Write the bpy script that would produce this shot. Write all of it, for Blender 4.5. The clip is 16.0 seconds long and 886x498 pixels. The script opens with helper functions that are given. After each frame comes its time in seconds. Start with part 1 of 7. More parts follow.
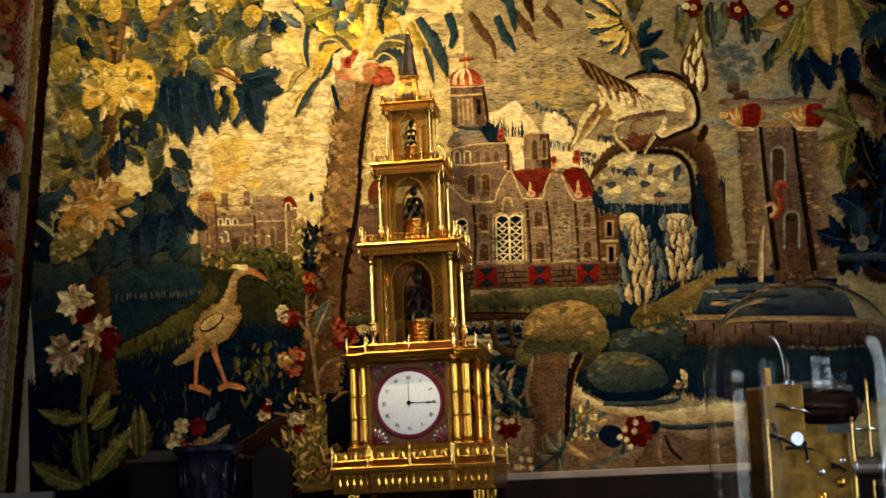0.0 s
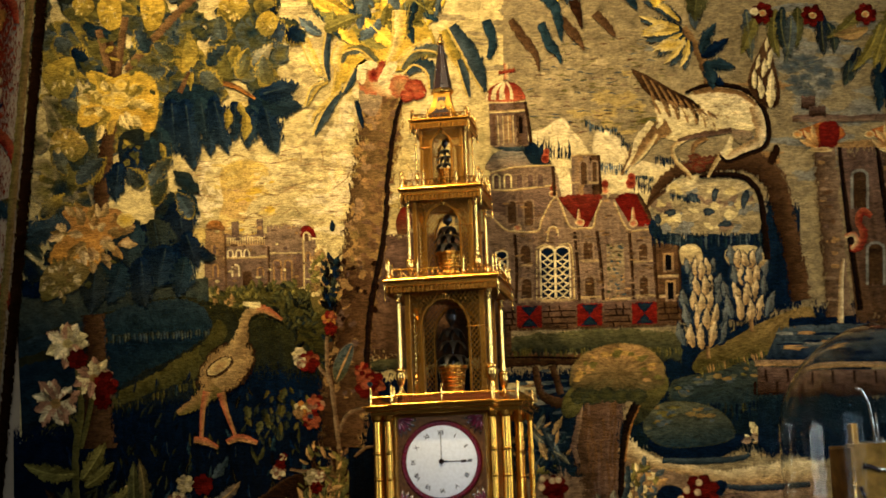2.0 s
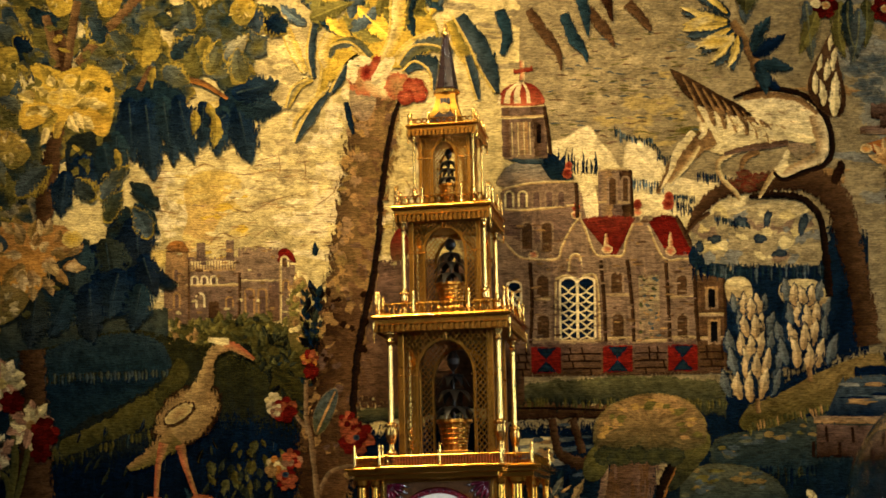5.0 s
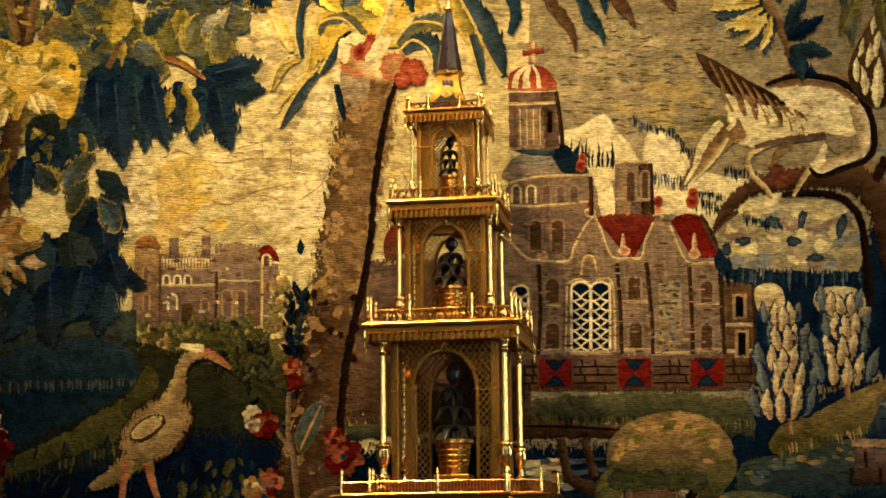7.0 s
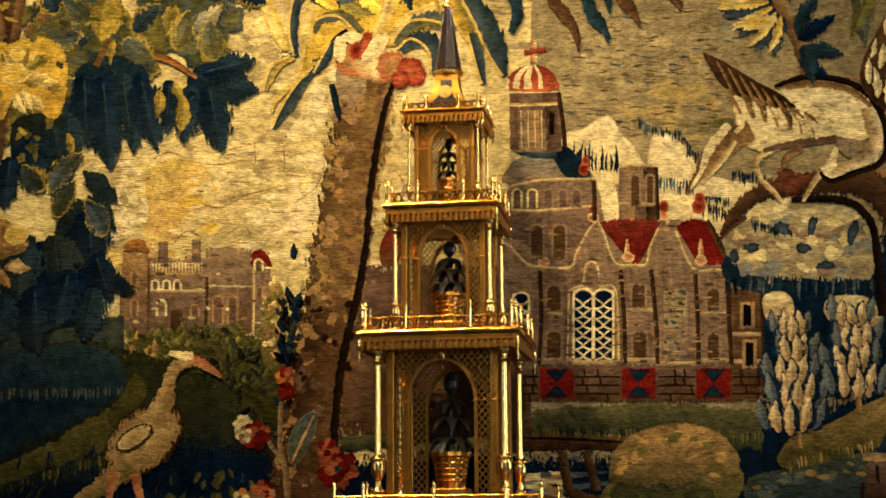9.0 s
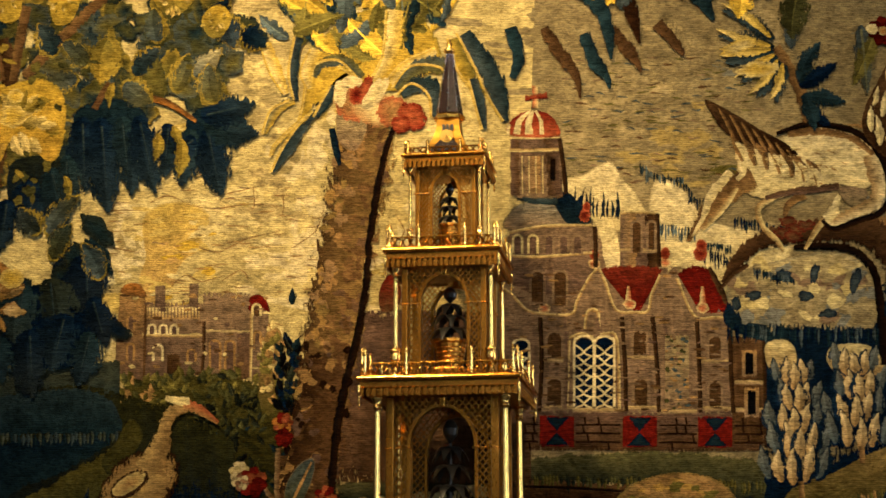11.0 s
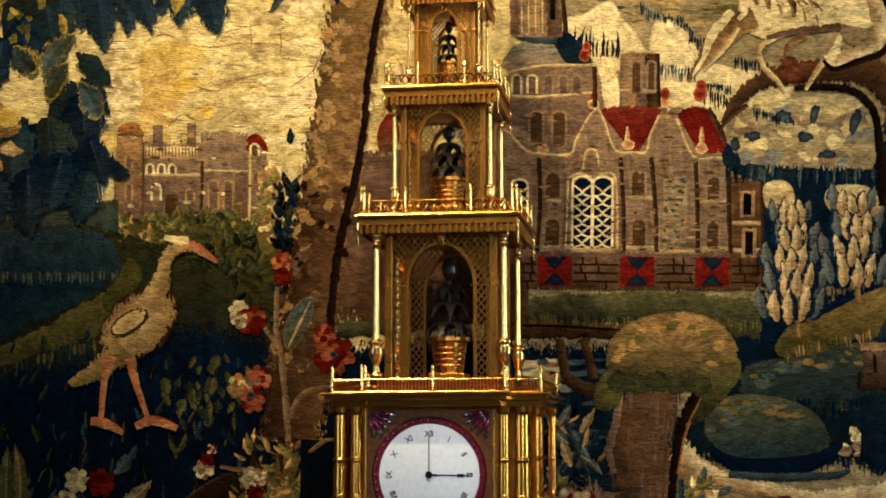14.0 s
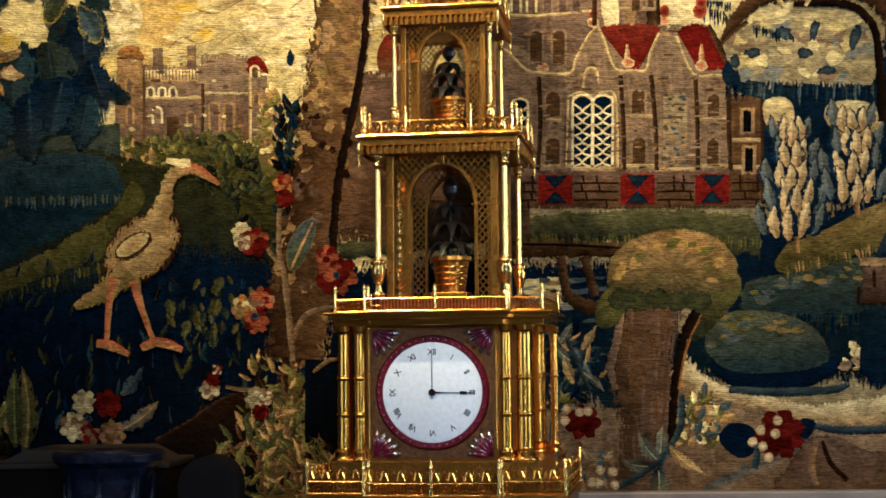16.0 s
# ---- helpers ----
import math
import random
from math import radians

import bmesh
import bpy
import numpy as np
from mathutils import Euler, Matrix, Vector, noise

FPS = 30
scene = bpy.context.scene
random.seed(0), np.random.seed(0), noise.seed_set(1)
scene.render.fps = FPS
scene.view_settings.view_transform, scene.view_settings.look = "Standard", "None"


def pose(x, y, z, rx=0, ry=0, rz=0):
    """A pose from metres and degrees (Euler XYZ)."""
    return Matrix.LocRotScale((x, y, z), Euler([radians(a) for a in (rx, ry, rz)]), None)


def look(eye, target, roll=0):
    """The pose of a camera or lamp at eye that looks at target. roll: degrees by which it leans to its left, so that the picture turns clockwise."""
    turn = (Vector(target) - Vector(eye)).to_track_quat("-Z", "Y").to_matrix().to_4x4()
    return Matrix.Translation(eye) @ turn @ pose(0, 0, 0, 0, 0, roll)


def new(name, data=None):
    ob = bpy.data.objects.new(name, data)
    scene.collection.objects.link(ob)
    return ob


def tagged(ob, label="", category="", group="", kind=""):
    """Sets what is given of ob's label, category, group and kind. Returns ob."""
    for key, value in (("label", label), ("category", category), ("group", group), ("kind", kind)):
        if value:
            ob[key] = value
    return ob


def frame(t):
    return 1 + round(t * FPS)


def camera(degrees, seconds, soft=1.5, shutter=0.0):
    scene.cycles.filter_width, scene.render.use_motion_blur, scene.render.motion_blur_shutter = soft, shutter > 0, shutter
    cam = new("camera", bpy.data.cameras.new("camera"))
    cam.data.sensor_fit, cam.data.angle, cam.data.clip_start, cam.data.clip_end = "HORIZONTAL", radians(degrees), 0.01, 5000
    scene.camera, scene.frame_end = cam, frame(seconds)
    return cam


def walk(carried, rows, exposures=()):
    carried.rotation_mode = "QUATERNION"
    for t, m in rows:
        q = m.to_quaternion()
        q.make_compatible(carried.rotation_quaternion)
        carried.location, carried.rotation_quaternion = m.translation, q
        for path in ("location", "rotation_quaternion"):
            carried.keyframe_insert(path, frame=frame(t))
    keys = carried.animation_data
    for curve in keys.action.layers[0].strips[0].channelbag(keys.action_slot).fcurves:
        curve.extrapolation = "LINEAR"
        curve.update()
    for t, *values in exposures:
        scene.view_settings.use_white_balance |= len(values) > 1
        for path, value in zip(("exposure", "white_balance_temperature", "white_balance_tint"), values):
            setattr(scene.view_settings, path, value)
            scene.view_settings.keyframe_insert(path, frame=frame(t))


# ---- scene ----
EXPOSURES = [(0.0, 0.12, 6450, 10), (4.0, 0.0, 6600, 10), (9.5, -0.08, 6150, 10), (12.0, -0.3, 6600, 10), (13.5, 0.02, 5950, 10), (15.0, 0.2, 5500, 10), (16.0, 0.3, 5250, 10)]
cam = camera(30.0, 16.0, soft=1.8, shutter=0.4)
PATH = [
    # seconds, x, y, z, yaw, pitch, roll
    (0.0, 0.1542, -4.1247, 1.2940, 1.742, 8.243, -2.405),
    (0.5, 0.1531, -4.0350, 1.2989, 1.953, 8.568, -2.374),
    (1.0, 0.1489, -3.9166, 1.3195, 2.247, 8.840, -2.347),
    (1.5, 0.1427, -3.7889, 1.3494, 2.584, 9.045, -2.251),
    (2.0, 0.1311, -3.6631, 1.3780, 2.856, 9.269, -2.146),
    (2.5, 0.1271, -3.5683, 1.3967, 3.092, 9.467, -2.031),
    (3.0, 0.1213, -3.4732, 1.4173, 3.125, 9.622, -1.935),
    (3.5, 0.1211, -3.3836, 1.4351, 3.146, 9.767, -1.812),
    (4.0, 0.1292, -3.2913, 1.4597, 3.319, 9.759, -1.651),
    (4.625, 0.1261, -3.1742, 1.4842, 3.303, 9.800, -1.443),
    (5.25, 0.1126, -3.0579, 1.5052, 3.109, 9.777, -1.202),
    (5.875, 0.0968, -2.9532, 1.5235, 2.884, 9.722, -0.969),
    (6.5, 0.0873, -2.8714, 1.5401, 2.777, 9.671, -0.784),
    (7.0, 0.0847, -2.8074, 1.5577, 2.811, 9.583, -0.663),
    (7.5, 0.0814, -2.7646, 1.5655, 2.777, 9.611, -0.549),
    (8.0, 0.0800, -2.7374, 1.5721, 2.747, 9.615, -0.527),
    (8.5, 0.0782, -2.7222, 1.5737, 2.707, 9.683, -0.460),
    (9.0, 0.0842, -2.7177, 1.5741, 2.822, 9.745, -0.410),
    (9.5, 0.0797, -2.7116, 1.5770, 2.739, 10.147, -0.364),
    (9.96, 0.0776, -2.7094, 1.5758, 2.695, 10.747, -0.330),
    (10.42, 0.0726, -2.7042, 1.5729, 2.589, 11.256, -0.249),
    (10.88, 0.0667, -2.6979, 1.5695, 2.463, 11.532, -0.153),
    (11.34, 0.0618, -2.6926, 1.5666, 2.358, 11.435, -0.073),
    (11.8, 0.0597, -2.6904, 1.5654, 2.313, 10.820, -0.039),
    (12.0, 0.0593, -2.6902, 1.5562, 2.307, 10.580, -0.022),
    (12.5, 0.0577, -2.6906, 1.5562, 2.255, 9.501, -0.004),
    (13.0, 0.0559, -2.6899, 1.5482, 2.205, 8.511, 0.019),
    (13.5, 0.0556, -2.6907, 1.5453, 2.186, 7.523, 0.040),
    (14.0, 0.0584, -2.6897, 1.5435, 2.245, 6.531, -0.016),
    (14.5, 0.0612, -2.6946, 1.5443, 2.293, 5.632, -0.050),
    (15.0, 0.0626, -2.6988, 1.5429, 2.337, 4.791, -0.212),
    (15.5, 0.0618, -2.7005, 1.5386, 2.350, 4.250, -0.422),
    (16.0, 0.0617, -2.7021, 1.5381, 2.368, 3.846, -0.592),
]
walk(cam, [(t, pose(x, y, z, 0, 0, yaw) @ pose(0, 0, 0, 90 + pitch) @ pose(0, 0, 0, 0, 0, roll)) for t, x, y, z, yaw, pitch, roll in PATH],
     exposures=EXPOSURES)

# ---- light ----
world = bpy.data.worlds.new("world")
scene.world = world
world.use_nodes = True
wn = world.node_tree
sky = wn.nodes.new("ShaderNodeTexSky")
sky.sky_type, sky.sun_disc, sky.sun_elevation, sky.sun_rotation = "NISHITA", False, radians(35), radians(120)
wn.links.new(sky.outputs[0], wn.nodes["Background"].inputs[0])
wn.nodes["Background"].inputs[1].default_value = 0.1


def lamp(name, kind, m, energy, colour, **extra):
    data = bpy.data.lights.new(name, kind)
    data.energy, data.color = energy, colour
    if kind == "AREA":
        data.shape, data.size, data.size_y = "RECTANGLE", extra["size"], extra["size_y"]
    if kind == "SPOT":
        data.spot_size, data.spot_blend, data.shadow_soft_size = radians(extra["cone"]), extra["blend"], extra["soft"]
    ob = new(name, data)
    ob.matrix_world = m
    return ob


WARM, DAY = (1.0, 0.73, 0.37), (0.75, 0.88, 1.0)
lamp("picture_spot", "SPOT", look((-0.75, -1.55, 3.75), (-0.28, 0.0, 2.42)), 620, WARM, cone=48, blend=1.0, soft=0.05)
lamp("clock_spot", "SPOT", look((0.65, -2.9, 3.7), (0.35, -0.05, 2.15)), 470, WARM, cone=36, blend=1.0, soft=0.12)
lamp("window_daylight", "AREA", look((-3.56, -3.9, 2.3), (0, -3.9, 2.3)), 34, DAY, size=2.6, size_y=2.3)
lamp("window_daylight", "AREA", look((1.9, -7.12, 2.85), (1.9, 0, 2.85)), 165, DAY, size=2.6, size_y=1.7)
lamp("window_daylight", "AREA", look((3.58, -0.75, 2.1), (0, -0.75, 2.1)), 46, DAY, size=0.9, size_y=2.1)

# ---- materials ----


def material(name):
    m = bpy.data.materials.new(name)
    m.use_nodes = True
    return m, m.node_tree.nodes, m.node_tree.links, m.node_tree.nodes["Principled BSDF"]


def mixed(nodes, links, kind, a, b, fac):
    """A colour mix of two sockets or colours."""
    n = nodes.new("ShaderNodeMix")
    n.data_type, n.blend_type = "RGBA", kind
    for socket, value in ((n.inputs[0], fac), (n.inputs[6], a), (n.inputs[7], b)):
        if isinstance(value, bpy.types.NodeSocket):
            links.new(value, socket)
        else:
            socket.default_value = value if isinstance(value, float) else (*value, 1)
    return n.outputs[2]


def noisy(nodes, links, scale, detail=4.0, stretch=(1, 1, 1), rough=0.6):
    co = nodes.new("ShaderNodeTexCoord")
    mp = nodes.new("ShaderNodeMapping")
    mp.inputs["Scale"].default_value = stretch
    links.new(co.outputs["Object"], mp.inputs[0])
    n = nodes.new("ShaderNodeTexNoise")
    n.inputs["Scale"].default_value, n.inputs["Detail"].default_value, n.inputs["Roughness"].default_value = scale, detail, rough
    links.new(mp.outputs[0], n.inputs["Vector"])
    return n.outputs[0]


def ramp(nodes, links, source, stops):
    n = nodes.new("ShaderNodeValToRGB")
    while len(n.color_ramp.elements) < len(stops):
        n.color_ramp.elements.new(0.5)
    for e, (at, value) in zip(n.color_ramp.elements, stops):
        e.position = at
        e.color = (*value, 1) if isinstance(value, tuple) else (value, value, value, 1)
    links.new(source, n.inputs[0])
    return n.outputs[0]


def bump(nodes, links, height, strength, distance, shader, below=None):
    n = nodes.new("ShaderNodeBump")
    n.inputs["Strength"].default_value, n.inputs["Distance"].default_value = strength, distance
    links.new(height, n.inputs["Height"])
    if below:
        links.new(below, n.inputs["Normal"])
    links.new(n.outputs[0], shader.inputs["Normal"])
    return n.outputs[0]


def plain(name, colour, rough=0.5, metal=0.0, vary=0.25, scale=12.0, relief=0.0, coat=0.0, spec=0.5):
    """A paint, wood or metal with grain and stains at two scales."""
    m, n, l, s = material(name)
    big, fine = noisy(n, l, scale, 3), noisy(n, l, scale * 14, 5)
    dark = tuple(c * (1 - vary) for c in colour)
    light = tuple(min(1, c * (1 + vary)) for c in colour)
    c = mixed(n, l, "MIX", dark, light, ramp(n, l, big, [(0.3, 0.0), (0.7, 1.0)]))
    c = mixed(n, l, "MULTIPLY", c, ramp(n, l, fine, [(0.25, 0.75), (0.6, 1.0)]), 0.6)
    l.new(c, s.inputs["Base Color"])
    r = n.new("ShaderNodeMapRange")
    r.inputs[3].default_value, r.inputs[4].default_value = max(0.03, rough * 0.75), min(1, rough * 1.3)
    l.new(fine, r.inputs[0])
    l.new(r.outputs[0], s.inputs["Roughness"])
    s.inputs["Metallic"].default_value, s.inputs["Coat Weight"].default_value, s.inputs["Specular IOR Level"].default_value = metal, coat, spec
    if relief:
        bump(n, l, fine, 0.5, relief, s)
    return m


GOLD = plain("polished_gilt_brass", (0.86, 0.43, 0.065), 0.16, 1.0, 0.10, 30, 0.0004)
# Same gilt, with the amber shade of flat, recessed faces put into its colour
SHADED_MATT_GOLD = plain("shaded_matt_gilt_brass", (0.36, 0.158, 0.022), 0.28, 1.0, 0.2, 40, 0.0006)
# Same gilt, paler, so the columns' broad highlights are partly in the colour
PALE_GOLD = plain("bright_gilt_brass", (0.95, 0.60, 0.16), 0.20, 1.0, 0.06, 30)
BRASS = plain("aged_brass", (0.23, 0.12, 0.024), 0.36, 1.0, 0.5, 30, 0.0006)
STEEL = plain("polished_steel", (0.62, 0.60, 0.58), 0.15, 1.0, 0.1, 40)
ENAMEL = plain("white_enamel", (0.80, 0.86, 0.93), 0.7, 0, 0.02, 10, 0.0, 0.0, 0.15)
INK = plain("black_ink", (0.012, 0.012, 0.016), 0.4, 0, 0.1)
PASTE = plain("dark_red_paste_stones", (0.12, 0.005, 0.012), 0.28, 0, 0.5, 160, 0.0008, 0.0, 0.12)
SILVER = plain("silver_leaf_ornament", (0.55, 0.50, 0.48), 0.25, 1, 0.2, 60)
SPIRE = plain("dark_faceted_spire", (0.014, 0.008, 0.008), 0.25, 0.0, 0.4, 60, 0.0004, 0.0, 0.25)
LEAF = plain("blackened_leaf", (0.018, 0.017, 0.014), 0.3, 0.3, 0.4, 60, 0.0, 0.3)
REDPANEL = plain("copper_red_panel", (0.36, 0.11, 0.04), 0.3, 0.8, 0.2, 40)
WOOD = plain("dark_polished_wood", (0.006, 0.003, 0.002), 0.5, 0, 0.45, 9, 0.0004, 0.0, 0.04)
LEDGE = plain("dull_painted_ledge", (0.13, 0.098, 0.078), 0.5, 0, 0.25, 9, 0.0005)
BLUEGLAZE = plain("dark_blue_glaze", (0.005, 0.006, 0.014), 0.2, 0, 0.8, 45, 0.0008, 0.0, 0.3)
PLASTER = plain("wall_plaster", (0.11, 0.065, 0.04), 0.85, 0, 0.12, 3, 0.001)
CEILING = plain("ceiling_plaster", (0.22, 0.17, 0.12), 0.9, 0, 0.06, 3, 0.001)
FLOOR = plain("oak_floor", (0.16, 0.09, 0.045), 0.35, 0, 0.3, 5, 0.0005)
WHITE = plain("white_window_paint", (0.75, 0.73, 0.68), 0.4, 0, 0.06, 6)

GLASS, gn, gl, gs = material("clear_glass")
gs.inputs["Base Color"].default_value = (0.97, 0.98, 0.97, 1)
gs.inputs["Roughness"].default_value, gs.inputs["Transmission Weight"].default_value, gs.inputs["IOR"].default_value = 0.0, 1.0, 1.19

# woven wool: the dyed colour of each motif, mottled, ribbed by the warp and faded in places
WOVEN, tn, tl, ts = material("woven_wool")
dye = tn.new("ShaderNodeAttribute")
dye.attribute_name = "dye"
mott = noisy(tn, tl, 34, 5, (1, 1, 1.7), 0.7)
hatch = noisy(tn, tl, 150, 4, (0.75, 1, 1.9), 0.7)
fade = noisy(tn, tl, 3.0, 4)
rib = noisy(tn, tl, 300, 3, (0.22, 1, 1.5), 0.6)
place = tn.new("ShaderNodeTexCoord")
weft = tn.new("ShaderNodeTexWave")
weft.wave_type, weft.bands_direction = "BANDS", "Z"
for socket, value in (("Scale", 95), ("Distortion", 2.6), ("Detail", 3), ("Detail Scale", 1.6), ("Detail Roughness", 0.6)):
    weft.inputs[socket].default_value = value
tl.new(place.outputs["Object"], weft.inputs["Vector"])
c = mixed(tn, tl, "MULTIPLY", dye.outputs["Color"], ramp(tn, tl, mott, [(0.30, 0.50), (0.52, 1.0), (0.72, 1.40)]), 1.0)
speck = noisy(tn, tl, 120, 6, (0.75, 1, 1.4), 0.8)
c = mixed(tn, tl, "MULTIPLY", c, ramp(tn, tl, speck, [(0.34, (0.42, 0.36, 0.30)), (0.46, (0.96, 0.95, 0.92)), (0.60, (1.0, 1.0, 1.0)), (0.72, (1.22, 1.24, 1.20))]), 0.85)
c = mixed(tn, tl, "MULTIPLY", c, ramp(tn, tl, hatch, [(0.30, 0.50), (0.46, 1.0), (0.68, 1.22)]), 0.9)
c = mixed(tn, tl, "MULTIPLY", c, ramp(tn, tl, weft.outputs[0], [(0.0, 0.62), (0.45, 1.04), (1.0, 1.10)]), 0.8)
c = mixed(tn, tl, "MULTIPLY", c, ramp(tn, tl, rib, [(0.36, 0.50), (0.52, 1.0), (0.70, 1.28)]), 0.7)
c = mixed(tn, tl, "MULTIPLY", c, ramp(tn, tl, fade, [(0.35, (0.84, 0.82, 0.78)), (0.65, (1.08, 1.05, 1.0))]), 1.0)
tl.new(c, ts.inputs["Base Color"])
ts.inputs["Roughness"].default_value = 0.92
ts.inputs["Specular IOR Level"].default_value = 0.0
teeth = noisy(tn, tl, 150, 3, (1.5, 1, 0.55), 0.7)
keep = tn.new("ShaderNodeMath")
keep.operation = "GREATER_THAN"
tl.new(dye.outputs["Alpha"], keep.inputs[0])
tl.new(ramp(tn, tl, teeth, [(0.28, 0.12), (0.72, 0.80)]), keep.inputs[1])
tl.new(keep.outputs[0], ts.inputs["Alpha"])
low = bump(tn, tl, hatch, 0.8, 0.007, ts)
bump(tn, tl, rib, 0.9, 0.0022, ts, low)


# ---- mesh helpers ----
def solid(name, bm, mat, smooth=False):
    data = bpy.data.meshes.new(name)
    bm.normal_update()
    bm.to_mesh(data)
    bm.free()
    data.materials.append(mat)
    if smooth:
        data.shade_smooth()
    return new(name, data)


def part(name, bm, mat, parent, label="", smooth=False):
    ob = solid(name, bm, mat, smooth)
    ob.parent = parent
    return tagged(ob, label=label)


def box(bm, x0, x1, y0, y1, z0, z1, bevel=0.0):
    got = bmesh.ops.create_cube(bm, size=1.0, matrix=Matrix.Translation(((x0 + x1) / 2, (y0 + y1) / 2, (z0 + z1) / 2)) @ Matrix.Diagonal((x1 - x0, y1 - y0, z1 - z0, 1)))
    if bevel:
        edges = list({e for v in got["verts"] for e in v.link_edges})
        bmesh.ops.bevel(bm, geom=edges, offset=bevel, segments=2, affect="EDGES", profile=0.5)
    return bm


def boxed(*sizes, bevel=0.0):
    return box(bmesh.new(), *sizes, bevel=bevel)


def lathe(bm, profile, x=0.0, y=0.0, steps=16, ribs=0.0):
    """Turns rows of (radius, z) round an upright axis."""
    rings = []
    full = [profile[0]]
    for (r0, z0), (r1, z1) in zip(profile, profile[1:]):
        if math.hypot(r1 - r0, z1 - z0) > 0.006 and ribs == 0:
            full += [(r0 + (r1 - r0) * q, z0 + (z1 - z0) * q) for q in (0.04, 0.96)]
        full.append((r1, z1))
    for r, z in full:
        ring = []
        for k in range(steps):
            a = 2 * math.pi * k / steps
            q = r * (1 + ribs * (k % 2))
            ring.append(bm.verts.new((x + q * math.cos(a), y + q * math.sin(a), z)))
        rings.append(ring)
    for a, b in zip(rings, rings[1:]):
        for k in range(steps):
            bm.faces.new((a[k], a[(k + 1) % steps], b[(k + 1) % steps], b[k]))
    bm.faces.new(list(reversed(rings[0])))
    bm.faces.new(rings[-1])
    return bm


def tube(bm, points, radius, steps=6):
    """A round bar along points; radius is one number or one for each point."""
    pts = [Vector(p) for p in points]
    rings = []
    for i, p in enumerate(pts):
        way = (pts[min(i + 1, len(pts) - 1)] - pts[max(i - 1, 0)]).normalized()
        side = way.cross(Vector((0, 0, 1)) if abs(way.z) < 0.9 else Vector((0, 1, 0))).normalized()
        other = way.cross(side)
        r = radius if isinstance(radius, float) else radius[i]
        rings.append([bm.verts.new(p + r * (math.cos(2 * math.pi * k / steps) * side + math.sin(2 * math.pi * k / steps) * other)) for k in range(steps)])
    for a, b in zip(rings, rings[1:]):
        for k in range(steps):
            bm.faces.new((a[k], a[(k + 1) % steps], b[(k + 1) % steps], b[k]))
    bm.faces.new(list(reversed(rings[0])))
    bm.faces.new(rings[-1])
    return bm


# ---- the room ----
def wall(name, *sizes):
    return tagged(solid(name, boxed(*sizes), PLASTER), "plain warm plastered wall of the room", "wall", kind="structure")


wall("wall_north", -3.6, 3.6, 0.03, 0.2, 0, 4.2)
for part_of_wall in ((-3.45, 0.5, -7.2, -7.0, 0, 4.2), (3.3, 3.45, -7.2, -7.0, 0, 4.2), (0.5, 3.3, -7.2, -7.0, 0, 1.95), (0.5, 3.3, -7.2, -7.0, 3.75, 4.2), (1.85, 1.95, -7.2, -7.0, 1.95, 3.75)):
    wall("wall_south", *part_of_wall)
for part_of_wall in ((3.45, 3.6, -7.2, -1.3, 0, 4.2), (3.45, 3.6, -0.2, 0.03, 0, 4.2), (3.45, 3.6, -1.3, -0.2, 0, 1.0), (3.45, 3.6, -1.3, -0.2, 3.2, 4.2)):
    wall("wall_east", *part_of_wall)
for part_of_wall in ((-3.6, -3.45, -7.2, -5.3, 0, 4.2), (-3.6, -3.45, -2.5, 0.03, 0, 4.2), (-3.6, -3.45, -5.3, -2.5, 0, 1.1), (-3.6, -3.45, -5.3, -2.5, 3.5, 4.2), (-3.6, -3.45, -3.95, -3.85, 1.1, 3.5)):
    wall("wall_west", *part_of_wall)
tagged(solid("floor", boxed(-3.6, 3.6, -7.2, 0.2, -0.1, 0.0), FLOOR), "brown oak floor of the room", "floor", kind="structure")
tagged(solid("ceiling", boxed(-3.6, 3.6, -7.2, 0.2, 4.2, 4.3), CEILING), "cream plastered ceiling", "ceiling", kind="structure")


def window(name, m):
    """A tall casement window with glazing bars, in its opening."""
    top = new(name)
    top.matrix_world = m
    bm = bmesh.new()
    for s in ((-0.65, -0.58, 0, 2.4), (0.58, 0.65, 0, 2.4), (-0.58, 0.58, 0, 0.07), (-0.58, 0.58, 2.33, 2.4)):
        box(bm, s[0], s[1], -0.04, 0.04, s[2], s[3])
    part("window_frame", bm, WHITE, top)
    bm = bmesh.new()
    box(bm, -0.03, 0.03, -0.03, 0.03, 0.07, 2.33)
    for z in (0.62, 1.2, 1.78):
        box(bm, -0.58, -0.03, -0.02, 0.02, z - 0.012, z + 0.012)
        box(bm, 0.03, 0.58, -0.02, 0.02, z - 0.012, z + 0.012)
    part("glazing_bars", bm, WHITE, top)
    return tagged(top, "tall white casement window with glazing bars", "window", kind="structure")


window("window_1", pose(-3.50, -4.625, 1.1, 0, 0, 90))
window("window_4", pose(1.175, -7.06, 1.95) @ Matrix.Diagonal((1, 1, 0.75, 1)))
window("window_5", pose(2.625, -7.06, 1.95) @ Matrix.Diagonal((1, 1, 0.75, 1)))
window("window_3", pose(-3.50, -3.175, 1.1, 0, 0, 90))
window("window_2", pose(3.54, -0.75, 1.0, 0, 0, 90) @ Matrix.Diagonal((0.846, 1, 0.917, 1)))

